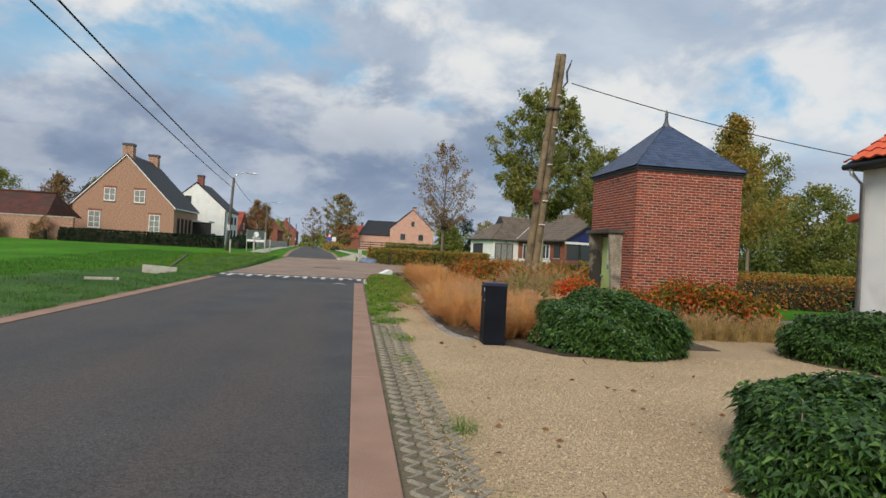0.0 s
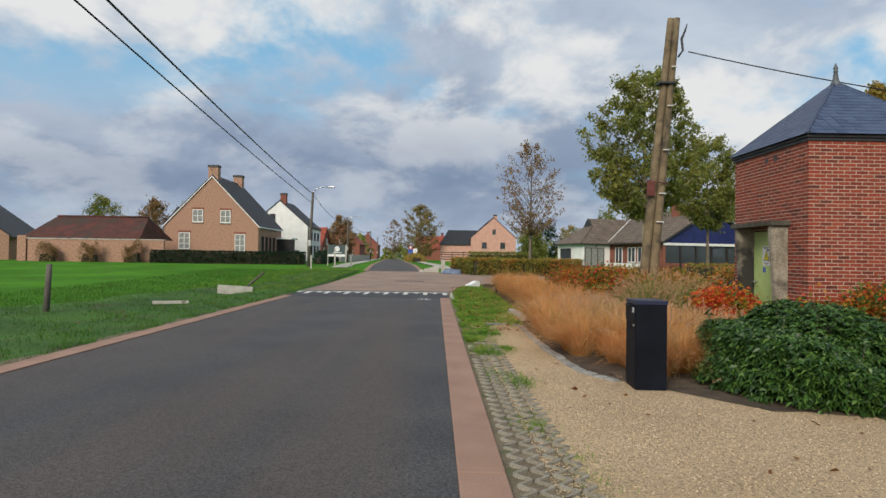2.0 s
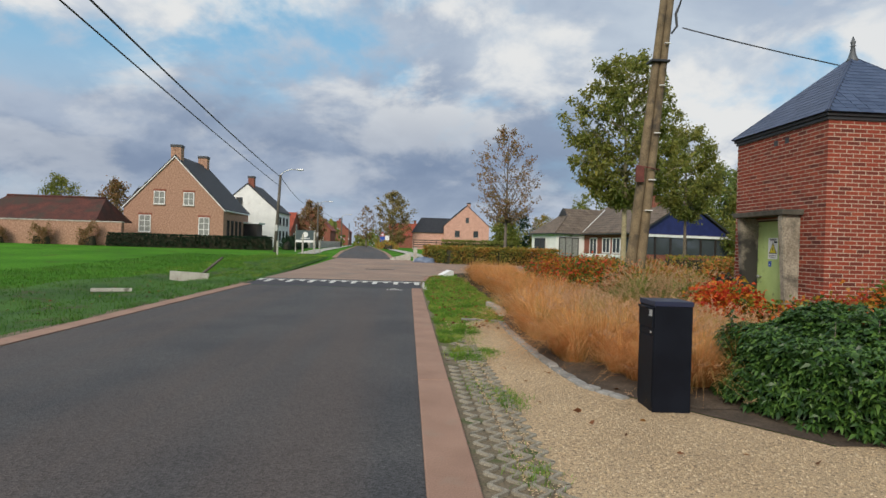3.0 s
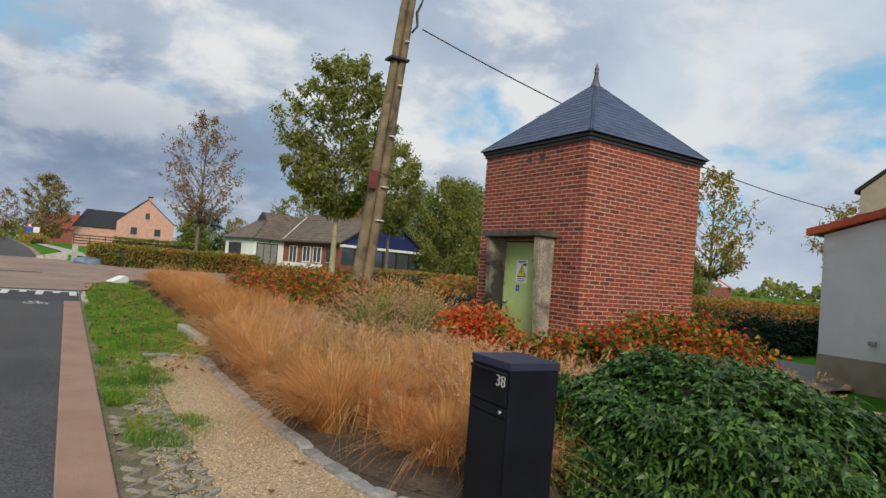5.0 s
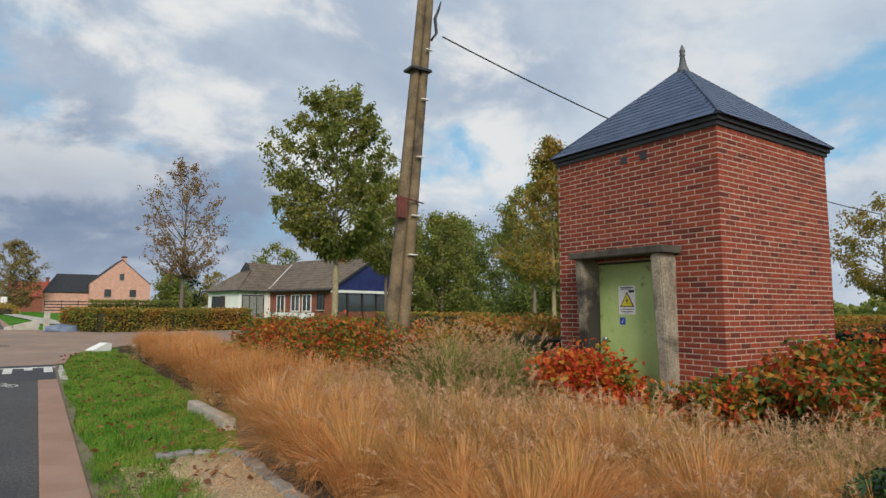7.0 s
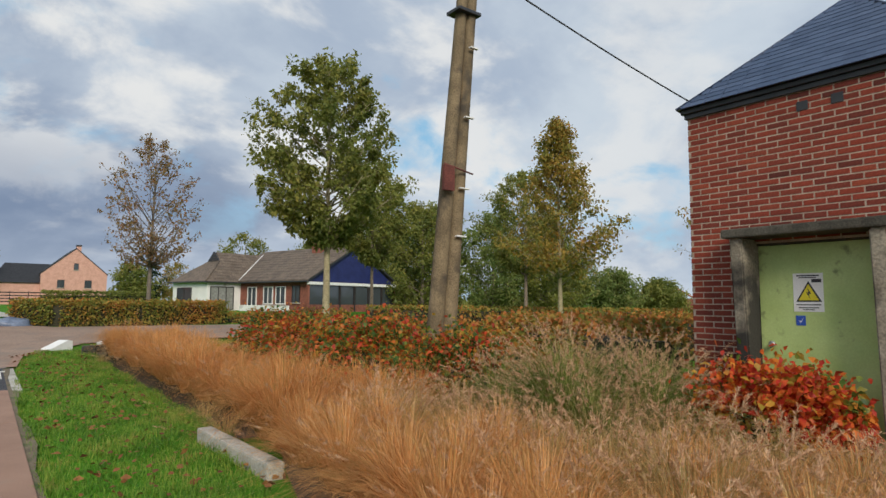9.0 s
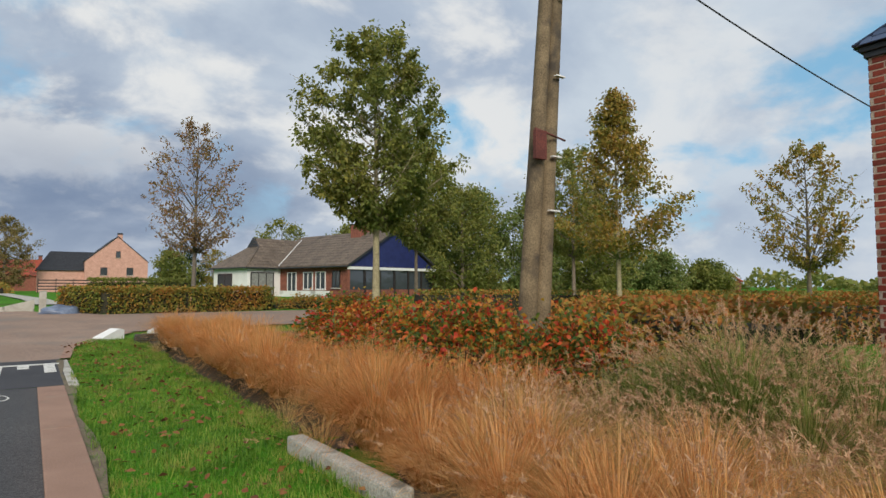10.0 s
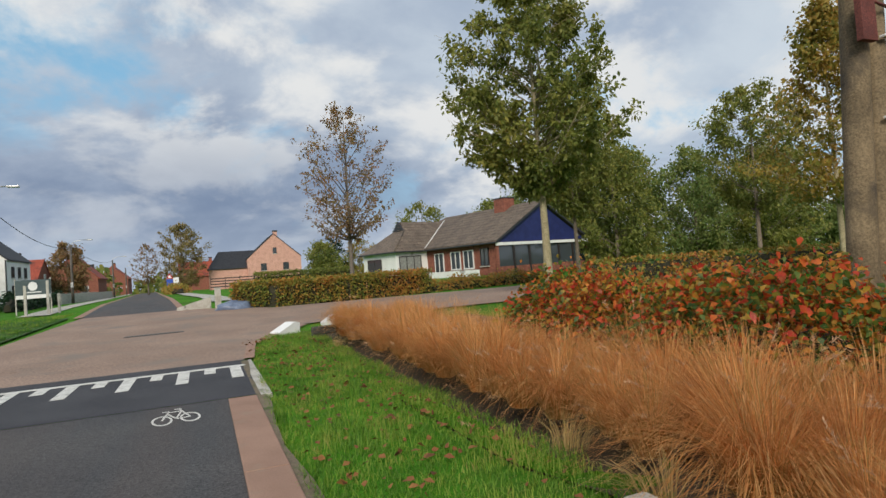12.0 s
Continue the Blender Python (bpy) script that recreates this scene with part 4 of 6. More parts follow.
# ---- poles, lamps and cables ----
def utility_pole():
    p = thing("utility_pole", pose(0, 0, 0), "leaning weathered double pole with a rusty plate", "utility pole")
    foot, top = Vector((6.00, 19.75, -0.2)), Vector((6.84, 19.85, 8.72))
    def at(z): return foot + (top - foot) * ((z - foot.z) / (top.z - foot.z))
    for s, r0, r1, nm in ((-1, 0.150, 0.095, "shaft"), (1, 0.142, 0.092, "shaft")):
        pts, rad = [], []
        for k in range(14):
            u = k / 13
            z = -0.2 + 8.9 * u
            off = s * (0.138 - 0.050 * u)
            pts.append(at(z) + Vector((off, 0.0 if s < 0 else -0.03, 0)))
            rad.append((r0 + (r1 - r0) * u) * (1 + 0.02 * math.sin(7 * u + s)))
        part(nm, tube(pts, rad, 12), POLE_WOOD, p, "grey-brown weathered shaft")
    for z in (2.6, 3.44, 4.73, 6.04, 7.2):
        c = at(z)
        part("strap", box(c.x + 0.01, c.y - 0.23, z - 0.012, c.x + 0.255 - 0.012 * z, c.y - 0.17, z + 0.012, 0.004), WHITE_STRAP, p, "short white strap")
    c = at(3.62)
    part("plate", box(c.x - 0.37, c.y - 0.25, 3.36, c.x - 0.15, c.y - 0.18, 3.80, 0.006), RUST, p, "rusty red metal plate")
    part("bolt_bar", tube([(c.x - 0.36, c.y - 0.22, 3.82), (c.x + 0.29, c.y - 0.20, 3.72)], [0.016, 0.016], 8), RUST, p, "rusty through bolt")
    c = at(6.75)
    part("clamp", box(c.x - 0.30, c.y - 0.20, 6.70, c.x + 0.22, c.y + 0.18, 6.76, 0.008), DARK_TRIM, p, "dark steel clamp")
    c = at(8.1)
    part("hook", tube([(c.x + 0.20, c.y, 7.55), (c.x + 0.34, c.y, 7.75), (c.x + 0.30, c.y, 8.1), (c.x + 0.40, c.y, 8.35), (c.x + 0.46, c.y, 8.55)], [0.03, 0.035, 0.04, 0.03, 0.015], 8), DARK_TRIM, p, "bundle of black cable ends")
    return at(8.1) + Vector((0.50, 0, -0.28))


HOOK = utility_pole()


def cable(name, a, b, sag, r, label):
    pts = []
    for k in range(25):
        u = k / 24
        q = Vector(a).lerp(Vector(b), u)
        q.z -= sag * 4 * u * (1 - u)
        pts.append(q)
    tagged(part(name, tube(pts, [r] * 25, 6), CABLE), label, "cable")


cable("house_cable", HOOK + Vector((0, 0, -0.1)), (27.0, 18.4, 5.2), 0.55, 0.017, "black service cable hanging from pole to house")


def lamp_post(x, y, h, arm, lean=0.0):
    z0 = R(y) - 0.1
    l = thing("street_lamp", pose(x, y, z0), "dark pole with a curved arm and small street lamp", "street lamp", "street lamps")
    part("pole", tube([(0, 0, 0), (lean * 0.5, 0, h * 0.5), (lean, 0, h)], [0.15, 0.125, 0.10], 10), LAMP_POLE, l)
    part("arm", tube([(lean, 0, h - 0.5), (lean + 0.06, 0, h + 0.05), (lean + 0.35, 0, h + 0.32), (lean + arm * 0.6, 0, h + 0.45), (lean + arm, 0, h + 0.47)], [0.035] * 5, 8), STEEL, l, "thin curved steel arm")
    part("lamp_head", box(lean + arm - 0.05, -0.11, h + 0.40, lean + arm + 0.50, 0.11, h + 0.50, 0.03), STEEL, l, "flat grey lamp head")
    part("box", box(lean * 0.3 - 0.12, -0.22, h * 0.28, lean * 0.3 + 0.12, -0.13, h * 0.28 + 0.5, 0.01), STEEL, l, "small grey switch box")
    return Vector((x + lean, y, z0 + h))


L1 = lamp_post(-10.75, 52.0, 6.25, 1.3, 0.28)
L2 = lamp_post(-12.55, 86.0, 6.0, 1.5)
L3 = lamp_post(-13.3, 122.0, 6.0, 1.5)
L4 = lamp_post(-15.6, 160.0, 6.0, 1.5)
BACK = (-1.3, -40.0, 8.2)


def back_pole():
    p = thing("line_pole", pose(-1.3, -40, -0.1), "dark wooden line pole", "utility pole")
    part("pole", tube([(0, 0, 0), (0, 0, 4), (0, 0, 8.6)], [0.16, 0.13, 0.10], 10), LAMP_POLE, p)
    for z in (7.6, 8.3):
        part("bracket", box(-0.25, -0.04, z - 0.03, 0.25, 0.04, z + 0.03, 0.005), STEEL, p)


back_pole()
cable("line_cable", L1 + Vector((0, -0.1, -0.15)), BACK, 0.85, 0.026, "thick black overhead line along the road")
cable("line_cable", L1 + Vector((-0.1, -0.1, -0.85)), (-1.7, -40, 7.5), 0.50, 0.020, "thin black overhead line along the road")
cable("line_cable", L1 + Vector((0, 0.1, -0.15)), L2 + Vector((0, 0, -0.2)), 0.9, 0.022, "black overhead line between street lamps")
cable("line_cable", L2 + Vector((0, 0.1, -0.15)), L3 + Vector((0, 0, -0.2)), 0.8, 0.022, "black overhead line between street lamps")


# ---- houses ----
def slab_roof(w0, w1, l0, l1, eave, ridge, over, th, mid=None):
    """Two pitched slabs over a body from w0 to w1 across and l0 to l1 along."""
    m = (w0 + w1) / 2 if mid is None else mid
    slabs = []
    for a in (w0, w1):
        k = (ridge - eave) / abs(m - a)
        e = a + over * (1 if a > m else -1)
        ze = eave - k * over
        slabs.append(prism([(e, ze), (m, ridge), (m, ridge + th), (e, ze + th)], l1 - l0, "y", l0))
    return slabs


def window(parent, x, y, z, w, h, face="y", frame=None, curtain=False, bars=1, name="window", rows=0):
    """A window set on a wall, its middle at the foot x, y, z; faces along -y or, for 'x', along +x or -x by sign."""
    fr = frame or WHITE_TRIM
    e = thing(name, pose(x, y, z) if face == "y" else pose(x, y, z, 0, 0, 90 if face == "+x" else -90), "", "")
    e.parent = parent
    bm = box(-w / 2, -0.05, 0, w / 2, 0.05, 0.07)
    box(-w / 2, -0.05, h - 0.07, w / 2, 0.05, h, bm=bm)
    box(-w / 2, -0.05, 0.07, -w / 2 + 0.07, 0.05, h - 0.07, bm=bm)
    box(w / 2 - 0.07, -0.05, 0.07, w / 2, 0.05, h - 0.07, bm=bm)
    for k in range(bars):
        xx = -w / 2 + w * (k + 1) / (bars + 1)
        box(xx - 0.03, -0.05, 0.07, xx + 0.03, 0.05, h - 0.07, bm=bm)
    for k in range(rows):
        zz = h * (k + 1) / (rows + 1)
        box(-w / 2 + 0.07, -0.045, zz - 0.025, w / 2 - 0.07, 0.045, zz + 0.025, bm=bm)
    part("window_frame", bm, fr, e)
    part("pane", box(-w / 2 + 0.05, -0.012, 0.05, w / 2 - 0.05, 0.01, h - 0.05), CURTAIN if curtain else GLASS, e)
    part("sill", box(-w / 2 - 0.06, -0.10, -0.08, w / 2 + 0.06, 0.03, -0.002), CONCRETE, e)
    return e


def gable_house(name, m, label, W, Ln, eave, ridge, wall, roof, over=0.25, verge=None):
    """Gable towards -y at y = 0, middle at x = 0."""
    h = thing(name, m, label, "house")
    part("wall", prism([(-W / 2, -0.2), (W / 2, -0.2), (W / 2, eave), (0, ridge), (-W / 2, eave)], Ln, "y"), wall, h)
    for s in slab_roof(-W / 2, W / 2, -0.08, Ln + 0.08, eave + 0.02, ridge + 0.03, over, 0.16):
        part("roof", s, roof, h)
    if verge:
        k = (ridge - eave) / (W / 2)
        for s in (-1, 1):
            part("verge", prism([(s * (W / 2 + over), eave - k * over - 0.10), (0, ridge - 0.10), (0, ridge + 0.02), (s * (W / 2 + over), eave - k * over + 0.02)], 0.06, "y", -0.145), verge, h)
    return h


def chimney(h, x, y, z0, z1, w, mat, d=None):
    d = d or w
    c = part("chimney", box(x - w / 2, y - d / 2, z0, x + w / 2, y + d / 2, z1, 0.01), mat, h)
    part("cap", box(x - w / 2 - 0.05, y - d / 2 - 0.05, z1 + 0.002, x + w / 2 + 0.05, y + d / 2 + 0.05, z1 + 0.26), DARK_TRIM, c)


# brick house across the field
zb = R(67)
H1 = gable_house("brick_house", pose(-24.45, 67, zb), "mottled brown-pink brick house with steep dark roof", 10.1, 9.6, 3.95, 9.25, FAR_BRICK, DARK_TILE, 0.2, WHITE_TRIM)
chimney(H1, 0.05, 0.45, 8.6, 10.2, 1.05, FAR_BRICK, 0.8)
chimney(H1, 0.0, 8.6, 8.6, 10.2, 1.05, FAR_BRICK, 0.8)
for x, z, w, h in ((-1.47, 4.25, 1.12, 1.35), (1.5, 4.2, 1.08, 1.35), (-2.88, 1.35, 1.2, 1.75), (3.1, 1.15, 1.1, 1.85)):
    window(H1, x, -0.03, z, w, h, "y", OLD_WHITE, True, 1, rows=1 if h < 1.5 else 2)
    part("sill_course", box(x - w / 2 - 0.1, -0.03, z + h, x + w / 2 + 0.1, 0.02, z + h + 0.22), BUNG_BRICK, H1)
for k in range(4):
    window(H1, 5.08, 1.6 + k * 1.5, 0.75, 0.7, 2.1, "+x", DARK_FRAME, False, 1)
part("gutter", box(5.1, 0.0, 3.72, 5.28, 9.6, 3.86, 0.02), WHITE_TRIM, H1, "white gutter board")
part("porch", box(5.06, 7.6, 0, 6.6, 10.2, 2.7, 0.03), DARK_FRAME, H1, "dark glazed porch")
part("porch_roof", box(5.06, 7.4, 2.702, 6.9, 10.4, 2.9, 0.03), WHITE_TRIM, H1)
wing = part("wing", prism([(-7.2, -0.2), (-4.9, -0.2), (-4.9, 4.1), (-7.2, 4.1)], 3.0, "y", 5.5), FAR_BRICK, H1)
part("wing_roof", prism([(-7.6, 4.0), (-3.2, 4.0), (-3.6, 6.3), (-6.0, 6.3)], 3.4, "y", 5.3), DARK_TILE, H1)

# white house beyond it
zb = R(86)
H2 = gable_house("white_house", pose(-22.1, 86, zb), "white rendered house with a dark gabled roof", 8.2, 8.5, 4.75, 8.35, WHITE_WALL, DARK_TILE, 0.15)
chimney(H2, 0.25, 1.2, 7.6, 9.3, 0.8, BUNG_BRICK)
window(H2, -1.0, -0.03, 5.6, 0.8, 0.95, "y", DARK_FRAME)
window(H2, 2.4, -0.03, 0.5, 0.85, 1.0, "y", DARK_FRAME)
for k in range(3):
    window(H2, 4.13, 1.8 + 2.3 * k, 3.0, 0.9, 1.1, "+x", DARK_FRAME)
    window(H2, 4.13, 1.8 + 2.3 * k, 0.9, 0.9, 1.3, "+x", DARK_FRAME)
part("drainpipe", tube([(4.02, -0.08, 0), (4.02, -0.08, 4.7)], [0.06, 0.06], 8), DARK_TRIM, H2)

# low barn and garden wall
zb = R(58)


def barn():
    b = thing("barn", pose(-31.9, 59, zb), "long low brick barn with mossy red hipped roof", "barn")
    part("wall", box(-6.4, 0, -0.2, 3.4, 6, 2.3), FAR_BRICK, b)
    bm = bmesh.new()
    lo = [bm.verts.new(p) for p in ((-7.0, -0.6, 2.15), (4.0, -0.6, 2.15), (4.0, 6.6, 2.15), (-7.0, 6.6, 2.15))]
    hi = [bm.verts.new(p) for p in ((-5.9, 3.0, 4.35), (3.1, 3.0, 4.35))]
    bm.faces.new(lo[::-1]); bm.faces.new((lo[0], lo[1], hi[1], hi[0])); bm.faces.new((lo[1], lo[2], hi[1])); bm.faces.new((lo[2], lo[3], hi[0], hi[1])); bm.faces.new((lo[3], lo[0], hi[0]))
    part("roof", bm, BARN_TILE, b)
    part("ridge", tube([(-5.9, 3, 4.38), (3.1, 3, 4.38)], [0.11, 0.11], 8), BARN_TILE, b)
    part("gutter", box(-7.05, -0.72, 2.03, 4.05, -0.58, 2.14, 0.03), DARK_TRIM, b)
    for x in (-4.6, -1.6, 1.6):
        part("hatch", box(x - 1.2, -0.04, 1.7, x + 1.2, 0.02, 2.1), DARK_FRAME, b, "dark slit opening")


barn()


def garden_wall():
    w = thing("garden_wall", pose(0, 57.4, zb), "low mottled brick garden wall with coping", "wall", kind="structure")
    part("wall", box(-37.6, 0, -0.2, -25.2, 0.3, 2.0), FAR_BRICK, w)
    part("coping", box(-37.7, -0.06, 2.002, -25.1, 0.36, 2.1, 0.01), CONCRETE, w)
    part("pillar", box(-38.5, -0.1, -0.2, -37.7, 0.5, 2.3, 0.01), FAR_BRICK, w)


garden_wall()
HF = gable_house("dark_roofed_house", pose(-50.0, 60, R(60), 0, 0, 20), "low brick house with a big dark roof", 15, 14, 2.4, 8.2, FAR_BRICK, DARK_TILE, 0.4)

# small houses down the road
for x, y, rz, W, Ln, e, r, wl, rf, lb in (
        (-19.5, 108, 90, 9, 10, 2.6, 5.6, BUNG_BRICK, RED_TILE, "low brick house with a red tiled roof"),
        (-20.0, 128, 0, 7.5, 9, 3.4, 6.9, BUNG_BRICK, RED_TILE, "red brick house with a steep red gable"),
        (-19.5, 146, 90, 9, 9, 3.2, 6.2, BUNG_BRICK, DARK_TILE, "red brick house with a dark roof"),
        (-22.5, 176, 90, 9, 11, 3.6, 6.4, BEIGE, DARK_TILE, "pale rendered house down the road"),
        (-24.5, 210, 0, 8, 10, 4.6, 8.2, BUNG_BRICK, RED_TILE, "distant red-roofed brick house"),
        (4.5, 168, 90, 9, 10, 3.2, 6.4, BUNG_BRICK, RED_TILE, "distant house with a bright red roof"),
        (-1.5, 205, 0, 8, 9, 3.6, 6.8, BUNG_BRICK, RED_TILE, "distant red brick house"),
        (-9.0, 300, 0, 9, 9, 4.0, 7.4, BUNG_BRICK, RED_TILE, "far brick house beside the road")):
    hh = gable_house("roadside_house", pose(x, y, R(y), 0, 0, rz), lb, W, Ln, e, r, wl, rf, 0.3)
    chimney(hh, 0.4, Ln * 0.3, r - 0.6, r + 0.9, 0.7, BUNG_BRICK)
    for k in (-1, 1):
        window(hh, k * W * 0.24, -0.03, 0.9, 1.1, 1.3, "y", WHITE_TRIM)
    window(hh, 0, -0.03, e + 0.1, 0.9, 1.1, "y", WHITE_TRIM)

# pink brick house
zb = R(125)
H3 = gable_house("pink_house", pose(11.6, 125, zb), "large pink brick house with dark slate roof", 9.2, 12, 4.9, 9.0, PINK_BRICK, DARK_TILE, 0.1)
chimney(H3, 0.35, 0.5, 8.5, 9.45, 0.7, PINK_BRICK)
for x, z, w, h in ((-1.9, 2.7, 1.0, 1.25), (1.9, 2.7, 1.0, 1.25), (0.1, 5.6, 0.65, 1.05)):
    window(H3, x, -0.03, z, w, h, "y", DARK_FRAME)
part("wing", prism([(-10.9, -0.2), (-4.6, -0.2), (-4.6, 3.5), (-10.9, 3.5)], 8.0, "y", 1.0), PINK_BRICK, H3)
bm = bmesh.new()
lo = [bm.verts.new(p) for p in ((-11.2, 0.7, 3.4), (-4.0, 0.7, 3.4), (-4.0, 9.3, 3.4), (-11.2, 9.3, 3.4))]
hi = [bm.verts.new(p) for p in ((-9.2, 4.6, 6.6), (-1.5, 4.6, 6.6))]
bm.faces.new(lo[::-1]); bm.faces.new((lo[0], lo[1], hi[1], hi[0])); bm.faces.new((lo[1], lo[2], hi[1])); bm.faces.new((lo[2], lo[3], hi[0], hi[1])); bm.faces.new((lo[3], lo[0], hi[0]))
part("wing_roof", bm, DARK_TILE, H3)


# bungalow with the blue gable: its corner under the blue gable is the origin, x along the gable, y along the long front
def bungalow():
    zb = 0.62
    b = thing("bungalow", pose(20.48, 56.5, zb, 0, 0, 15), "long bungalow with brown tiled roof and blue gable", "bungalow")
    W, Ln, e, r = 10.4, 15.4, 2.5, 5.62
    part("wall", box(0.3, 0.35, -0.2, W - 0.3, 9.4, e), BUNG_BRICK, b, "brown brick wall")
    part("white_wall", box(0.15, 9.402, -0.2, W - 0.3, Ln - 0.3, e), OLD_WHITE, b, "flaking white rendered wall")
    # roof: gable at y = 0, hip at the far end
    ov = 0.15
    bm = bmesh.new()
    v = {k: bm.verts.new(p) for k, p in dict(a=(-ov, -0.35, e), b=(W + ov, -0.35, e), c=(W + ov, Ln, e), d=(-ov, Ln, e), g=(W / 2, -0.35, r), h=(W / 2, Ln - 2.6, r)).items()}
    th = 0.14
    u = {k: bm.verts.new(q.co + Vector((0, 0, th))) for k, q in v.items()}
    for f in (("a", "g", "h", "d"), ("b", "c", "h", "g"), ("c", "d", "h")):
        bm.faces.new([u[k] for k in f]); bm.faces.new([v[k] for k in f][::-1])
    for p, q in (("a", "d"), ("d", "c"), ("c", "b"), ("a", "g"), ("g", "b")):
        bm.faces.new((v[p], v[q], u[q], u[p]))
    bmesh.ops.recalc_face_normals(bm, faces=bm.faces)
    part("roof", bm, BROWN_TILE, b, "weathered brown tiled roof")
    # cross wing with a half-hipped front: eaves round it, a ridge back to the main roof, a dark gablet over the hip
    part("wing_wall", box(-3.0, 9.402, -0.2, 0.148, 15.0, e), OLD_WHITE, b)
    wz, y0, y1, ym = 5.32, 9.12, 15.28, 12.2
    bm = bmesh.new()
    q = [bm.verts.new(k) for k in ((-3.3, y0, e), (-3.3, y1, e), (5.0, y0, e), (5.0, y1, e), (-0.75, ym - 0.95, wz - 0.86), (-0.75, ym + 0.95, wz - 0.86), (-0.55, ym, wz), (5.0, ym, wz))]
    for f in ((0, 4, 5, 1), (0, 2, 7, 6, 4), (1, 5, 6, 7, 3), (0, 1, 3, 2), (2, 3, 7)):
        bm.faces.new([q[k] for k in f])
    bmesh.ops.recalc_face_normals(bm, faces=bm.faces)
    part("wing_roof", bm, BROWN_TILE, b, "half-hipped brown tiled wing roof")
    part("gablet", prism([(ym - 0.93, wz - 0.85), (ym + 0.93, wz - 0.85), (ym, wz + 0.03)], 0.12, "x", -0.80), DARK_TRIM, b, "small dark gablet")
    part("wing_gutter", box(-3.42, y0 - 0.12, e - 0.10, -3.28, y1, e + 0.02, 0.02), DARK_TRIM, b)
    part("wing_gutter", box(-3.27, y0 - 0.12, e - 0.10, -0.3, y0 + 0.0, e + 0.02, 0.02), DARK_TRIM, b)
    part("hip", tube([(-3.3, y0, e + 0.04), (-0.75, ym - 0.95, wz - 0.82)], [0.07, 0.07], 6), BROWN_TILE, b)
    part("valley", tube([(-0.1, y0, e + 0.12), (4.55, ym - 0.05, wz + 0.06)], [0.06, 0.06], 6), WHITE_TRIM, b, "pale valley flashing")
    for k in range(9):
        u = (k + 1) / 10
        zc = e + (wz - e) * u
        yc = y0 + (ym - y0) * u
        part("tile_course", tube([(-3.3 + 2.6 * u, yc - 0.01, zc + 0.012), (0.0 + 4.4 * u, yc - 0.01, zc + 0.012)], [0.016, 0.016], 4), BROWN_TILE, b)
    for k in range(11):
        u = (k + 1) / 12
        part("tile_course", tube([(-ov + (W / 2 + ov) * u, -0.34, e + th + (r - e) * u + 0.008), (-ov + (W / 2 + ov) * u, 9.1 + 3.0 * u, e + th + (r - e) * u + 0.008)], [0.018, 0.018], 4), BROWN_TILE, b)
    part("gable_panel", prism([(0.15, e - 0.02), (W - 0.15, e - 0.02), (W / 2, r - 0.12)], 0.10, "y", -0.12), BLUE_PANEL, b, "dark blue gable cladding")
    part("gable_trim", box(-0.05, -0.30, e - 0.28, W + 0.05, -0.13, e - 0.05, 0.01), WHITE_TRIM, b, "white trim board")
    for s in (-1, 1):
        part("bargeboard", prism([(W / 2 + s * (W / 2 + ov), e - 0.08), (W / 2, r - 0.06), (W / 2, r + 0.12), (W / 2 + s * (W / 2 + ov), e + 0.10)], 0.05, "y", -0.405), DARK_TRIM, b)
    # glazed veranda under the gable
    for k in range(7):
        x = 0.1 + k * (W - 0.2) / 6
        part("veranda_post", box(x - 0.09, -0.2, -0.2, x + 0.09, -0.02, e - 0.282), DARK_FRAME if k not in (0, 6) else BUNG_BRICK, b)
    part("veranda_glass", box(0.2, -0.10, 0.6, W - 0.2, -0.08, e - 0.3), GLASS, b, "dark veranda glazing")
    part("veranda_base", box(0.0, -0.18, -0.2, W, -0.03, 0.6), BUNG_BRICK, b)
    c = part("chimney", box(W / 2 - 0.95, 3.2, r - 1.2, W / 2 + 0.25, 4.5, r + 0.75, 0.02), BUNG_BRICK, b, "broad red brick chimney")
    part("cap", box(W / 2 - 1.0, 3.15, r + 0.752, W / 2 + 0.30, 4.55, r + 0.84), DARK_TRIM, c)
    part("flashing", prism([(3.0, r - 0.72), (4.7, r - 0.72), (4.7, r - 0.60), (3.0, r - 0.60)], 0.30, "x", W / 2 - 1.25), WHITE_TRIM, c)
    for y, w, h, z in ((1.6, 1.0, 1.4, 0.75), (3.6, 1.3, 1.5, 0.6), (5.3, 1.3, 1.5, 0.6), (7.6, 1.3, 2.0, 0.1)):
        window(b, 0.27, y, z, w, h, "-x", WHITE_TRIM if y > 3 else DARK_FRAME, False, 1)
    window(b, -1.55, 9.38, 0.05, 2.3, 2.05, "y", DARK_FRAME, True, 2)
    window(b, -3.02, 13.0, 0.0, 2.4, 2.0, "-x", DARK_FRAME, False, 1)
    part("gutter", box(-0.28, -0.3, e - 0.10, -0.12, 9.0, e + 0.02, 0.03), DARK_TRIM, b)
    part("garden_screen", box(-1.0, 1.0, -0.2, -0.85, 7.6, 0.5), OLD_WHITE, b, "low flaking white garden wall")


bungalow()


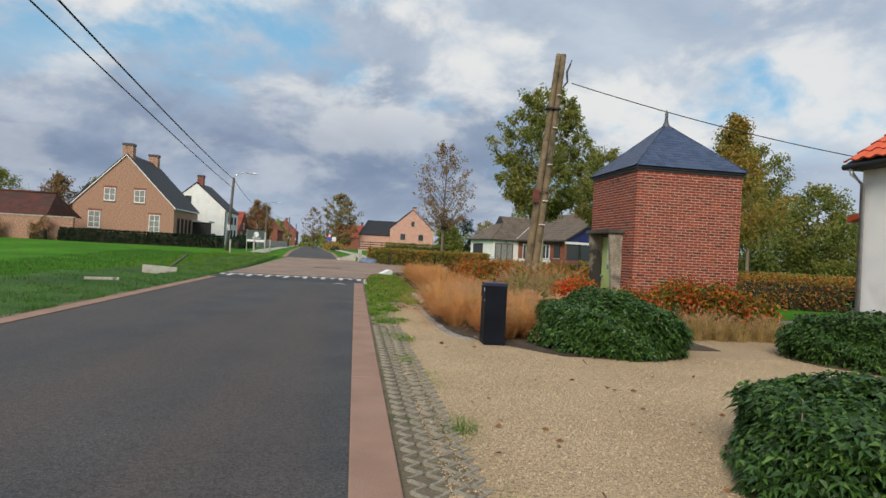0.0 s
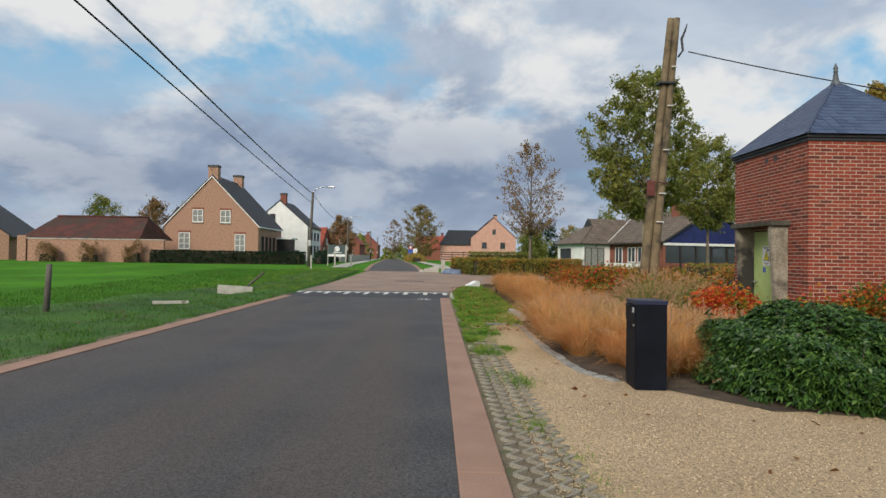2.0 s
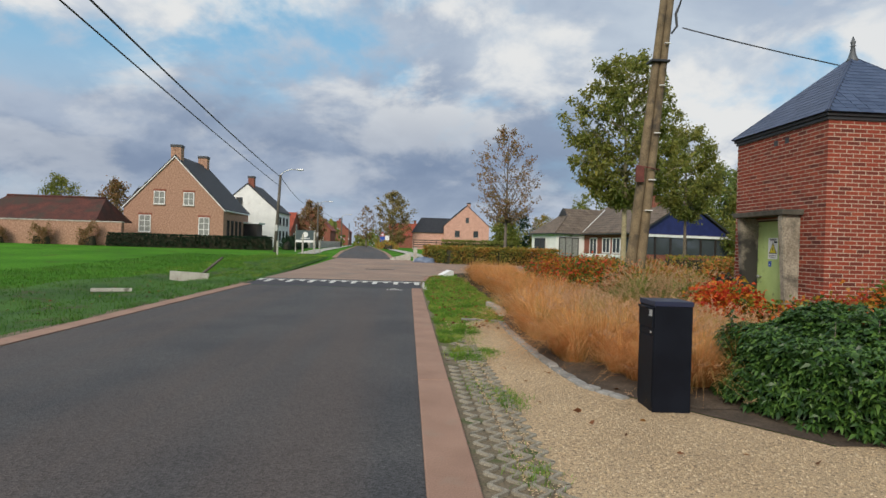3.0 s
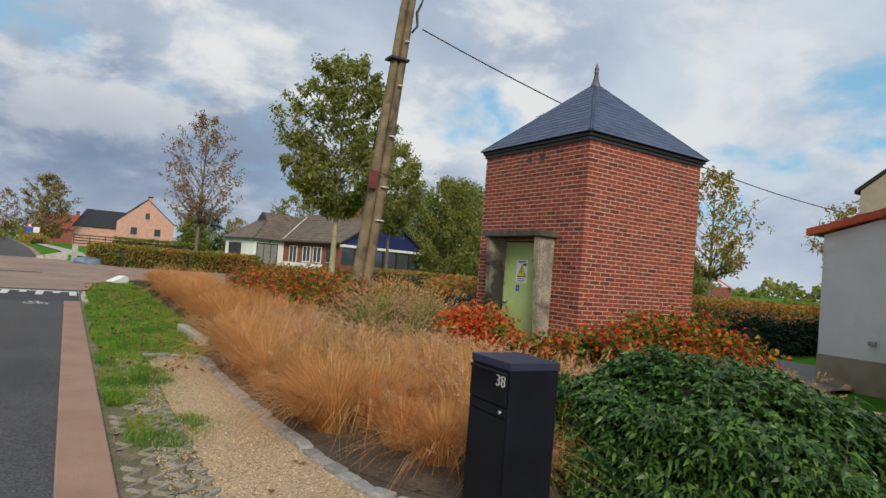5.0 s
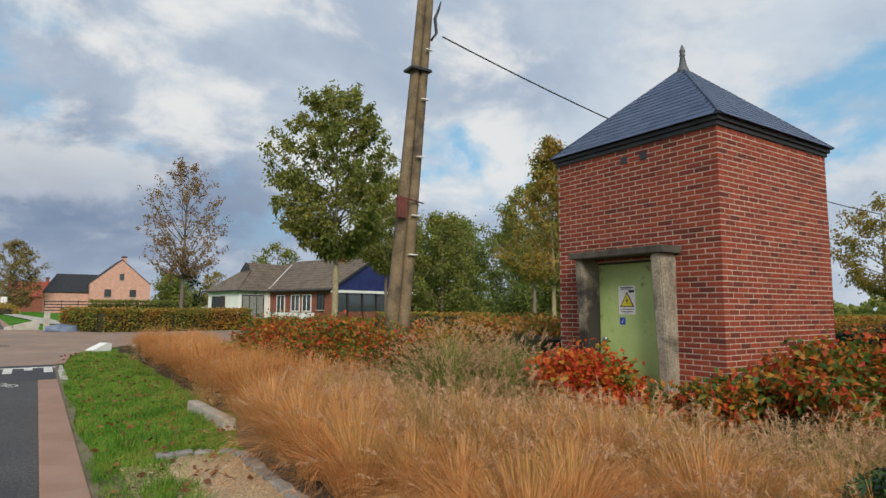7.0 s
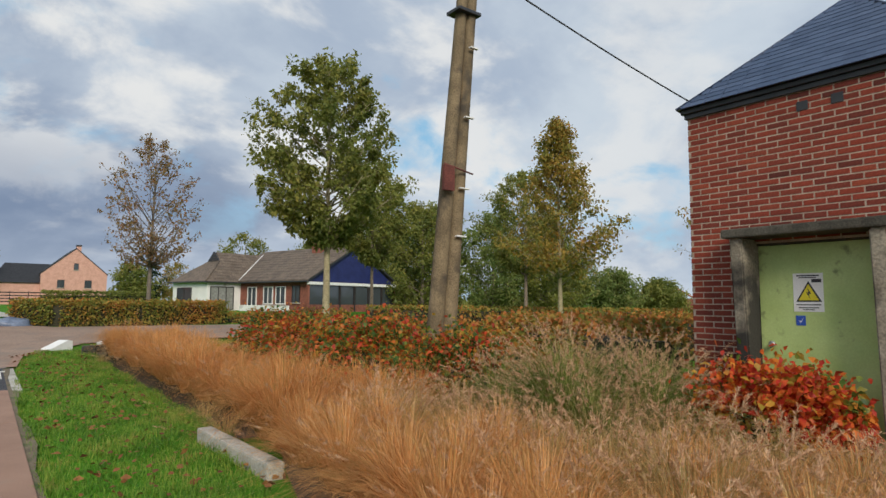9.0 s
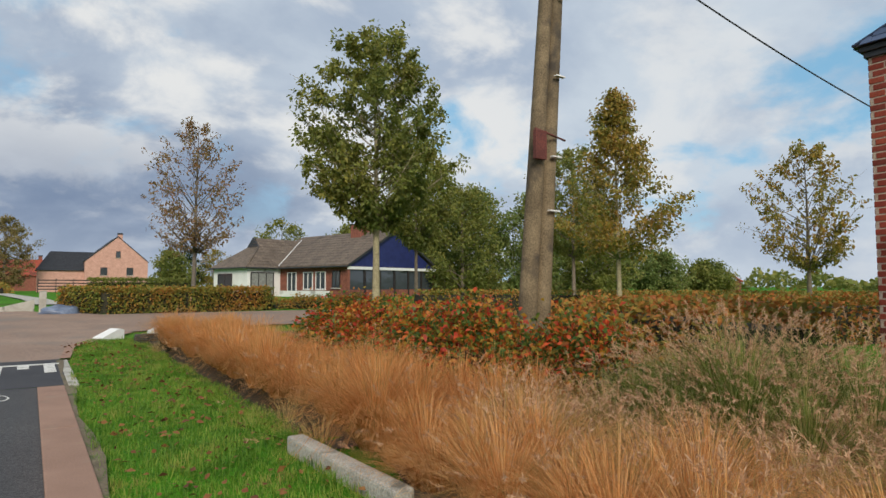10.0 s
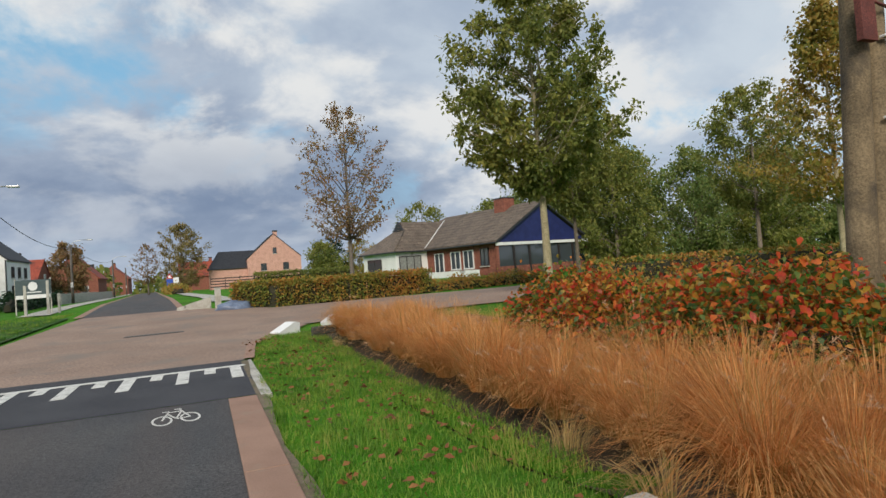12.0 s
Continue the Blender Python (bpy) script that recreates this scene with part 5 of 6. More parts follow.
# white house beside the gravel court and its lean-to
def near_house():
    h = thing("white_cottage", pose(0, 0, 0), "white rendered house with orange tiled roof", "house")
    X, Y = 9.9, 9.95
    part("wall", box(X, -8, 0.30, X + 8, Y, 3.55), WHITE_WALL, h)
    part("plinth", box(X - 0.01, -8.01, -0.1, X + 8, Y + 0.01, 0.299), PLINTH, h)
    part("soffit", box(X - 0.28, -8.2, 3.552, X + 0.4, Y + 0.15, 3.64, 0.01), DARK_TRIM, h, "dark boarded eaves")
    roof = part("roof", prism([(X - 0.32, 3.66), (X + 4.0, 6.6), (X + 8.3, 3.66)], 18.2, "y", -8.15), DARK_TILE, h, "orange pantile roof")
    me = None
    k = 0
    for row in range(10):
        for col in range(30):
            y = Y + 0.1 - col * 0.30 - 0.3
            u = row * 0.36
            if me is None:
                bm = bmesh.new()
                prof = [(-0.15, 0.0), (-0.10, 0.03), (-0.04, 0.045), (0.02, 0.03), (0.08, 0.005), (0.15, 0.0)]
                a = [bm.verts.new((0, yy, zz + 0.03)) for yy, zz in prof]; b2 = [bm.verts.new((0.40, yy, zz)) for yy, zz in prof]
                a2 = [bm.verts.new((0, yy, zz)) for yy, zz in prof]
                for i in range(5):
                    bm.faces.new((a[i], a[i + 1], b2[i + 1], b2[i])); bm.faces.new((a2[i], a2[i + 1], a[i + 1], a[i]))
                ob = part("roof_tile", bm, BRIGHT_TILE, roof); me = ob.data
            else:
                ob = part("roof_tile", me, None, roof)
            s = math.atan2(6.6 - 3.66, 4.32)
            ob.matrix_basis = pose(X - 0.36 + u * math.cos(s), y + 0.15, 3.69 + u * math.sin(s), 0, -math.degrees(s), 0)
    part("gutter", tube([(X - 0.33, -8, 3.60), (X - 0.33, Y + 0.12, 3.60)], [0.06, 0.06], 10), DARK_TRIM, h)
    part("drainpipe", tube([(X - 0.33, Y - 0.05, 3.56), (X - 0.30, Y - 0.06, 3.45), (X - 0.09, Y - 0.10, 3.25), (X - 0.07, Y - 0.10, 0.75)], [0.045] * 4, 10), ZINC, h, "zinc drainpipe")
    part("pipe_foot", tube([(X - 0.07, Y - 0.10, 0.749), (X - 0.07, Y - 0.10, 0.0)], [0.06, 0.06], 10), DARK_TRIM, h, "dark cast pipe foot")
    a = thing("lean_to", pose(0, 0, 0), "white rendered lean-to with orange verge tiles", "outbuilding")
    x0, y1 = 11.65, 11.84
    part("wall", prism([(9.97, 0.55), (y1, 0.55), (y1, 2.72), (9.97, 3.25)], 5.0, "x", x0), WHITE_WALL, a)
    part("plinth", box(x0 - 0.01, 9.97, -0.1, x0 + 5, y1 + 0.01, 0.549), PLINTH, a, "beige plinth")
    part("roof", prism([(9.97, 3.30), (y1 + 0.25, 2.72), (y1 + 0.25, 2.80), (9.97, 3.38)], 5.2, "x", x0 - 0.05), DARK_TRIM, a)
    for k in range(6):
        ya, yb = y1 + 0.26 - k * 0.40, y1 + 0.26 - (k + 1) * 0.40 - 0.03
        za, zb2 = 2.80 + (y1 + 0.25 - ya) * 0.27, 2.80 + (y1 + 0.25 - yb) * 0.27
        part("verge_tile", prism([(ya, za - 0.10), (ya, za + 0.03), (yb, zb2 + 0.015), (yb, zb2 - 0.115)], 0.16, "x", x0 - 0.12 + 0.004 * (k % 2)), BRIGHT_TILE, a, "orange verge tile")
    part("wall_lamp", box(x0 - 0.12, 10.9, 0.82, x0 - 0.001, 11.0, 0.90, 0.02), STEEL, a, "small outdoor lamp")


near_house()
HB = gable_house("beige_house", pose(27.05, 13.4, 0, 0, 0, -90), "beige rendered house with dark verge", 9, 9, 6.1, 9.4, BEIGE, DARK_TILE, 0.2)
sheet("slate_terrace", np.linspace(11.2, 14.8, 6), lambda y: 9.6, lambda y: 14.5, GREY_STONE, 0.03, 3, label="grey slab terrace by the lean-to")

# ---- roadside objects ----


def loose():
    b = thing("concrete_bar", pose(1.93, 17.5, 0.0, 0, 0, 2), "pale concrete headwall bar lying in the grass", "concrete block")
    part("bar", box(-0.08, -0.92, -0.06, 0.08, 0.92, 0.11, 0.025), CONCRETE, b)
    for x, y, rz, L in ((1.62, 31.15, 35, 0.66), (3.0, 32.4, 8, 0.46)):
        w = thing("culvert_block", pose(x, y, R(y), 0, 0, rz), "white-painted sloping concrete culvert block", "concrete block", "culvert blocks")
        part("block", prism([(-L / 2, -0.1), (L / 2, -0.1), (L / 2, 0.21), (L / 2 - 0.14, 0.25), (-L / 2, 0.04)], 0.35, "y", -0.17), WHITE_TRIM, w)
    s = thing("culvert_headwall", pose(2.45, 29.6, R(29.5)), "dark rough stone culvert headwall", "headwall")
    rng = random.Random(5)
    for r in range(4):
        for k in range(3):
            bm = box(-0.42 + k * 0.29, -0.12, -0.45 + r * 0.17, -0.42 + k * 0.29 + 0.27, 0.14, -0.45 + r * 0.17 + 0.155, 0.03)
            for v in bm.verts:
                v.co += Vector((rng.uniform(-0.015, 0.015), rng.uniform(-0.03, 0.03), rng.uniform(-0.012, 0.012)))
            part("stone", bm, DARK_SLAB, s)
    c = thing("culvert_slab", pose(-8.15, 25.9, -0.24, 0, 0, 12), "tilted pale concrete culvert end in the field edge", "concrete block")
    part("slab", prism([(-0.62, -0.15), (0.66, -0.15), (0.72, 0.42), (-0.60, 0.50)], 0.22, "y"), CONCRETE, c)
    c = thing("concrete_strip", pose(-8.2, 20.4, -0.02, 0, 0, 20), "thin pale concrete strip in the grass", "concrete block")
    part("strip", box(-0.5, -0.06, -0.03, 0.5, 0.06, 0.06, 0.01), CONCRETE, c)
    p = thing("fence_post", pose(-9.75, 17.0, -0.05, 0, 2, 0), "short dark weathered wooden fence post", "post", "fence posts")
    part("post", tube([(0, 0, -0.2), (0, 0, 0.6), (0.01, 0, 1.22)], [0.075, 0.072, 0.065], 8), LAMP_POLE, p)
    p = thing("broken_post", pose(-8.0, 27.6, 0.25, 0, 48, 10), "leaning broken dark wooden stake", "post")
    part("stake", tube([(0, 0, -0.3), (0, 0, 0.35), (0, 0.01, 0.75)], [0.05, 0.05, 0.04], 8), LAMP_POLE, p)
    z = R(53)
    b = thing("sign_board", pose(-8.6, 53.3, z, 0, 0, 6) @ Matrix.Diagonal((0.82, 1, 0.9, 1)), "dark grey roadside sign board on posts", "sign")
    for x in (-0.95, 0.95):
        part("post", box(x - 0.035, -0.06, -0.2, x + 0.035, 0.06, 2.1, 0.01), CONCRETE, b)
    bd = part("board", box(-0.95, -0.12, 0.95, 0.95, -0.062, 2.0, 0.01), BOARD_GREY, b, "dark grey board")
    part("white_band", box(-0.93, -0.128, 0.90, 0.93, -0.121, 1.12), WHITE_TRIM, bd)
    part("emblem", tube([(0, -0.128, 1.62), (0, -0.121, 1.62)], [0.26, 0.26], 20), WHITE_TRIM, bd, "round pale emblem")
    part("text_bar", box(-0.45, -0.128, 1.24, 0.45, -0.121, 1.30), WHITE_TRIM, bd)
    for x, y, h, m in ((-8.3, 50.4, 1.5, CONCRETE), (-7.6, 51.6, 1.7, CONCRETE), (-7.3, 52.5, 1.0, CONCRETE), (-9.6, 47.5, 1.0, CONCRETE)):
        p = thing("marker_post", pose(x, y, R(y)), "slim pale roadside marker post", "post", "marker posts")
        part("post", box(-0.06, -0.06, -0.2, 0.06, 0.06, h, 0.012), m, p)
    p = thing("gate_pillar", pose(0.33, 43.6, R(43.6)), "short grey concrete gate pillar", "pillar")
    part("shaft", box(-0.13, -0.13, -0.1, 0.13, 0.13, 0.85, 0.02), CONCRETE, p)
    part("cap", box(-0.15, -0.15, 0.852, 0.15, 0.15, 0.90, 0.015), CONCRETE, p)
    w = thing("ramp_wall", pose(-0.35, 44.2, R(44.2)), "low sloping pale concrete wall", "wall")
    part("wall", prism([(-1.0, -0.1), (0.4, -0.1), (0.4, 0.5), (-1.0, 0.12)], 0.25, "y"), CONCRETE, w)
    tp = thing("tarpaulin", pose(0.95, 42.3, R(42.3)), "blue-grey tarpaulin heap at the hedge foot", "tarpaulin")
    lumpy("cover", (0, 0, 0.0), (0.75, 0.5, 0.33), TARP, tp, 3, 0.3, False, 3)
    s = thing("road_sign", pose(-5.1, 118, R(118)), "blue sign with a red-rimmed triangle on a pole", "road sign")
    part("pole", tube([(0, 0, -0.1), (0, 0, 3.0)], [0.04, 0.04], 8), STEEL, s)
    part("triangle", prism([(-0.5, 2.3), (0.5, 2.3), (0, 3.1)], 0.03, "y", -0.08), SIGN_RED, s)
    part("triangle_field", prism([(-0.3, 2.42), (0.3, 2.42), (0, 2.88)], 0.01, "y", -0.092), WHITE_TRIM, s)
    part("blue_panel", box(-0.45, -0.08, 1.2, 0.45, -0.05, 2.2), SIGN_BLUE, s)
    part("white_panel", box(0.5, -0.05, 0.9, 1.3, -0.02, 2.4), WHITE_TRIM, s)
    w = thing("low_garden_wall", pose(-12.3, 92, R(92)), "low pale concrete garden wall", "wall")
    part("wall", box(-1, -9, -0.1, -0.7, 26, 1.0, 0.02), CONCRETE, w)
    f = thing("slatted_fence", pose(4.2, 108, R(108)), "low dark horizontal slat fence", "fence")
    for k in range(4):
        part("slat", box(-3.5, -0.02, 0.4 + k * 0.4, 6.5, 0.02, 0.55 + k * 0.4), DARK_FRAME, f)
    for k in range(6):
        part("post", box(-3.5 + k * 2 - 0.05, 0.022, -0.1, -3.5 + k * 2 + 0.05, 0.12, 1.9), DARK_FRAME, f)


loose()
drain = thing("drain_cover", pose(-1.55, 34.2, R(34.2) + 0.008, 0, 0, 4), "dark iron slot drain cover in the paving", "drain cover")
part("frame", box(-0.75, -0.16, -0.05, 0.75, 0.16, 0.006, 0.004), DARK_TRIM, drain)
for k in range(12):
    part("bar", box(-0.70 + k * 0.117, -0.13, 0.007, -0.64 + k * 0.117, 0.13, 0.012), LAMP_POLE, drain)

# ---- planting ----


def shrub_points(centre, radii, n, rng, amp=0.14, zmin=0.03, seed=1.0):
    """Points spread over a lumpy dome, with the way outward at each."""
    d = rng.normal(size=(int(n * 1.9), 3))
    d /= np.linalg.norm(d, axis=1, keepdims=True)
    d = d[d[:, 2] > -0.35]
    k = 1 + amp * (np.sin(d[:, 0] * 5 + seed) * np.cos(d[:, 1] * 4.3 + seed * 2) + 0.6 * np.sin(d[:, 2] * 7 + d[:, 0] * 6 + seed * 3)) * 0.7
    k *= rng.uniform(0.86, 1.03, len(d))
    flat = np.maximum(np.linalg.norm(d[:, :2], axis=1, keepdims=True), 1e-3)
    q = np.column_stack([d[:, :2] / flat * flat ** 0.72, np.sign(d[:, 2]) * np.abs(d[:, 2]) ** 0.85])
    P = np.array(centre) + q * np.array(radii) * k[:, None]
    ok = P[:, 2] > zmin
    return P[ok][:n], d[ok][:n]


def evergreen(centre, radii, n, seed, label):
    rng = np.random.default_rng(seed)
    s = thing("evergreen_shrub", pose(centre[0], centre[1], 0), label, "shrub", "evergreen shrubs")
    P, d = shrub_points((0, 0, 0.10), radii, n, rng, seed=seed)
    m = 7
    a = rng.uniform(0, 6.28, (len(P), 1)) + np.arange(m)[None] * (6.28 / m) + rng.normal(0, 0.2, (len(P), m))
    tilt = rng.uniform(0.15, 0.75, (len(P), m))
    up = d * 0.7 + np.array([0, 0, 0.6])
    up /= np.linalg.norm(up, axis=1, keepdims=True)
    e1 = np.cross(up, np.array([0.3, 0.9, 0.2])); e1 /= np.linalg.norm(e1, axis=1, keepdims=True)
    e2 = np.cross(up, e1)
    D = (e1[:, None] * np.cos(a)[..., None] + e2[:, None] * np.sin(a)[..., None]) * np.cos(tilt)[..., None] + up[:, None] * np.sin(tilt)[..., None]
    PP = np.repeat(P[:, None], m, 1)
    part("leaves", leaf_mesh("leaves", PP.reshape(-1, 3), D.reshape(-1, 3), 0.074, 0.36, 0.32, rng), LEAF_EVERGREEN, s, "glossy pointed evergreen leaves")
    # solid dark lump standing in for the shade inside the shrub
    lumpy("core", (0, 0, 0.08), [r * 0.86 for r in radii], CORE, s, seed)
    lumpy("soil_ring", (0, 0, 0.0), (radii[0] * 1.02, radii[1] * 1.02, 0.04), SOIL, s, seed, 0.05, False, 2)
    # a few upright shoots
    for k in range(16):
        i = int(rng.integers(len(P)))
        if P[i, 2] > radii[2] * 0.6:
            q = Vector(P[i])
            part("shoot", tube([q, q + Vector((0.01, 0.0, 0.10)), q + Vector((0.02, 0.01, 0.22))], [0.006, 0.005, 0.003], 5), TWIG, s)
            n2 = 16
            az = rng.uniform(0, 6.28, n2); h = rng.uniform(0.05, 0.22, n2)
            part("leaves", leaf_mesh("leaves", np.array(q) + np.stack([0 * h, 0 * h, h], 1), np.stack([np.cos(az), np.sin(az), rng.uniform(0.1, 0.6, n2)], 1), 0.095, 0.34, 0.3, rng), LEAF_EVERGREEN, s)


evergreen((4.28, 9.12), (1.16, 1.36, 0.78), 7200, 11, "broad dome of glossy evergreen leaves beside the letterbox")
evergreen((8.35, 8.15), (1.12, 1.15, 0.72), 3600, 12, "rounded evergreen shrub by the white house")
evergreen((3.85, 2.85), (1.15, 1.25, 0.60), 5600, 13, "dense evergreen shrub on the gravel")


def leafy_row(name, pts, width, height, n, size, mat, seed, label, category, base=0.0, ragged=0.12, group="", clip=False, core=0.8):
    """A hedge or row of shrubs along a line of points on the land."""
    rng = np.random.default_rng(seed)
    ob = thing(name, pose(0, 0, 0), label, category, group)
    P2 = np.array(pts, float)
    seg = np.linalg.norm(np.diff(P2, axis=0), axis=1)
    cum = np.concatenate([[0], np.cumsum(seg)])
    u = rng.uniform(0, cum[-1], n)
    i = np.clip(np.searchsorted(cum, u, "right") - 1, 0, len(seg) - 1)
    f = ((u - cum[i]) / seg[i])[:, None]
    c = P2[i] * (1 - f) + P2[i + 1] * f
    t = (P2[i + 1] - P2[i]) / seg[i][:, None]
    nr = np.stack([-t[:, 1], t[:, 0]], 1)
    lump = 1 + (0.0 if clip else 1.0) * (0.17 * np.sin(u * 2.3 + seed) + 0.13 * np.sin(u * 5.1 + 2 * seed))
    if clip:
        side = rng.random(n)
        top = side < width / (width + 2 * height)
        w = np.where(top, rng.uniform(-0.5, 0.5, n), np.sign(rng.random(n) - 0.5) * 0.5) * width
        z = np.where(top, height, rng.uniform(0.03, 1, n) * height)
    else:
        a = rng.uniform(0.0, math.pi, n)
        w = np.cos(a) * 0.5 * width * lump
        z = np.maximum(np.abs(np.sin(a)) ** 0.7 * height * lump, 0.05)
        z *= rng.uniform(0.55, 1.0, n) ** 0.5
    w = w + rng.normal(0, ragged, n)
    z = np.maximum(z + rng.normal(0, ragged * 0.7, n), 0.03)
    XY = c + nr * w[:, None]
    P = np.column_stack([XY, z + rise(XY[:, 1]) + base])
    D = np.column_stack([nr * (w / width * 2)[:, None], (z / height)[:, None] * 0.6]) + rng.normal(0, 0.7, (n, 3))
    part("leaves", leaf_mesh("leaves", P, D, size, 0.62, 0.25, rng, 2.0), mat, ob)
    # inner body: a closed hull coloured as dark as the shade behind the leaves
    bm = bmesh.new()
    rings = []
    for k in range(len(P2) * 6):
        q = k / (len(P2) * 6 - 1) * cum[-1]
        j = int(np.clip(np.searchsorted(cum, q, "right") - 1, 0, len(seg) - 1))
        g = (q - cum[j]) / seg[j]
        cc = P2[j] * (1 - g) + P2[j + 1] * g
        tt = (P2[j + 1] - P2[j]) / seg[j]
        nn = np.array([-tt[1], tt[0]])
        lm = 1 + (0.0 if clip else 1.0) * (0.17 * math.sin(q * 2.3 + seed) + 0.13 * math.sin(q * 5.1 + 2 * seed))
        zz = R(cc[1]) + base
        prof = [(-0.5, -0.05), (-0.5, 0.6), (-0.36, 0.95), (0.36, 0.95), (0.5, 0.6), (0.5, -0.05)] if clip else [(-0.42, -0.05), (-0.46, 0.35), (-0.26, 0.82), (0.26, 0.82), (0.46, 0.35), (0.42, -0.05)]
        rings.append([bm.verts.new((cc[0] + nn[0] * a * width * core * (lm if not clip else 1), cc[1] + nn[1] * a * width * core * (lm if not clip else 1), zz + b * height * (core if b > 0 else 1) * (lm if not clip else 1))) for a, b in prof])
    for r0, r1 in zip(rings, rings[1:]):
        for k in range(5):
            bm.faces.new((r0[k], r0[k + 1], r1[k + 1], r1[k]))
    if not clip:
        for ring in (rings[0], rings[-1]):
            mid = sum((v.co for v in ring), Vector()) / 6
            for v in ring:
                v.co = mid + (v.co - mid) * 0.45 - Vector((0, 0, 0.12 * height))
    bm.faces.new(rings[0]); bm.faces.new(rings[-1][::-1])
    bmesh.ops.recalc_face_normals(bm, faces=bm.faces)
    part("inner_body", bm, CORE, ob)
    return ob


# red and green shrubs in the bed, by the tower and before the pole
leafy_row("autumn_shrub", [(5.25, 17.5), (4.95, 18.3), (4.75, 19.6), (4.6, 22.0), (4.6, 24.0)], 1.4, 1.02, 23000, 0.080, LEAF_RED, 21, "loose shrubs in red, orange and green leaf", "shrub", ragged=0.15, group="autumn shrubs", core=0.62)
leafy_row("autumn_shrub", [(5.85, 12.1), (5.7, 12.6), (5.6, 13.1)], 0.8, 0.70, 2800, 0.085, LEAF_RED, 22, "low red-leaved shrub before the green door", "shrub", ragged=0.11, group="autumn shrubs", core=0.55)
leafy_row("autumn_shrub", [(6.0, 11.9), (7.2, 11.95), (8.4, 11.85), (9.3, 11.75)], 1.2, 0.90, 12500, 0.085, LEAF_RED, 23, "orange and green shrubs along the tower", "shrub", ragged=0.14, group="autumn shrubs", core=0.62)
leafy_row("red_shrub", [(5.80, 14.70), (5.65, 14.2), (5.75, 13.5)], 0.85, 0.84, 5000, 0.082, LEAF_CRIMSON, 27, "bright red shrub in the bed", "shrub", ragged=0.13, core=0.6)
leafy_row("autumn_hedge", [(7.6, 16.9), (9.0, 19.5), (10.4, 22.3), (17, 20.6), (28, 17.8), (45, 13.5)], 1.5, 1.12, 34000, 0.11, LEAF_RUSSET, 24, "thick hedge in brown, green and red autumn leaf", "hedge", ragged=0.08, clip=True, core=0.86)
leafy_row("autumn_hedge", [(6.2, 18.3), (7.6, 20.6), (7.2, 24), (7.0, 27.5)], 1.5, 0.95, 10000, 0.095, LEAF_RUSSET, 28, "brown and green autumn hedge behind the bed", "hedge", ragged=0.14)
leafy_row("clipped_hedge", [(14, 35.6), (22, 33.6), (34, 30.5), (60, 24.0)], 1.2, 1.05, 16000, 0.13, LEAF_BEECH, 25, "long clipped beech hedge turning brown", "hedge", ragged=0.05, clip=True, core=0.9)
leafy_row("clipped_hedge", [(1.15, 43.3), (2.6, 42.2), (5.6, 42.0), (9.6, 42.5)], 1.0, 0.98, 13000, 0.12, LEAF_BEECH, 26, "beech hedge in mixed autumn colours", "hedge", ragged=0.08, clip=True, core=0.9)
leafy_row("garden_planting", [(9.9, 42.6), (13, 43.0), (17, 43.6)], 1.0, 0.50, 5000, 0.11, LEAF_BEECH, 35, "low loose planting along the side street", "shrub", ragged=0.14)
leafy_row("clipped_hedge", [(2.6, 53), (5.5, 53.2), (8.6, 53.5)], 0.9, 1.30, 6000, 0.12, LEAF_OAK, 29, "trim green hedge in the bungalow garden", "hedge", ragged=0.05, clip=True, core=0.9)
leafy_row("field_hedge", [(-25.9, 56.6), (-19, 56.9), (-12.2, 57.4)], 0.9, 1.05, 9000, 0.14, LEAF_HEDGE, 31, "dark clipped evergreen hedge along the field", "hedge", ragged=0.04, clip=True, core=0.94)
leafy_row("dark_conifers", [(15.4, 15.5), (17.2, 15.3), (20.0, 15.0)], 1.2, 0.72, 5000, 0.12, LEAF_HEDGE, 32, "low dark green conifers by the terrace", "shrub", ragged=0.14)
leafy_row("roadside_hedge", [(-11.5, 60), (-13.2, 76), (-15.5, 96)], 1.0, 1.1, 5000, 0.2, LEAF_HEDGE, 33, "dark hedge along the far road", "hedge", ragged=0.1)
for k, x in enumerate((-35.2, -31.4, -27.6)):
    leafy_row("wall_shrub", [(x - 0.7, 56.5), (x + 0.7, 56.5)], 1.1, 1.7, 1500, 0.12, LEAF_BROWN, 40 + k, "brownish shrub against the garden wall", "shrub", ragged=0.15, group="wall shrubs", core=0.45)
leafy_row("roadside_shrub", [(-3.2, 100), (-4.4, 114), (-5.4, 128)], 2.0, 1.1, 4000, 0.22, LEAF_BEECH, 34, "autumn shrubs beside the far road", "shrub", ragged=0.25)


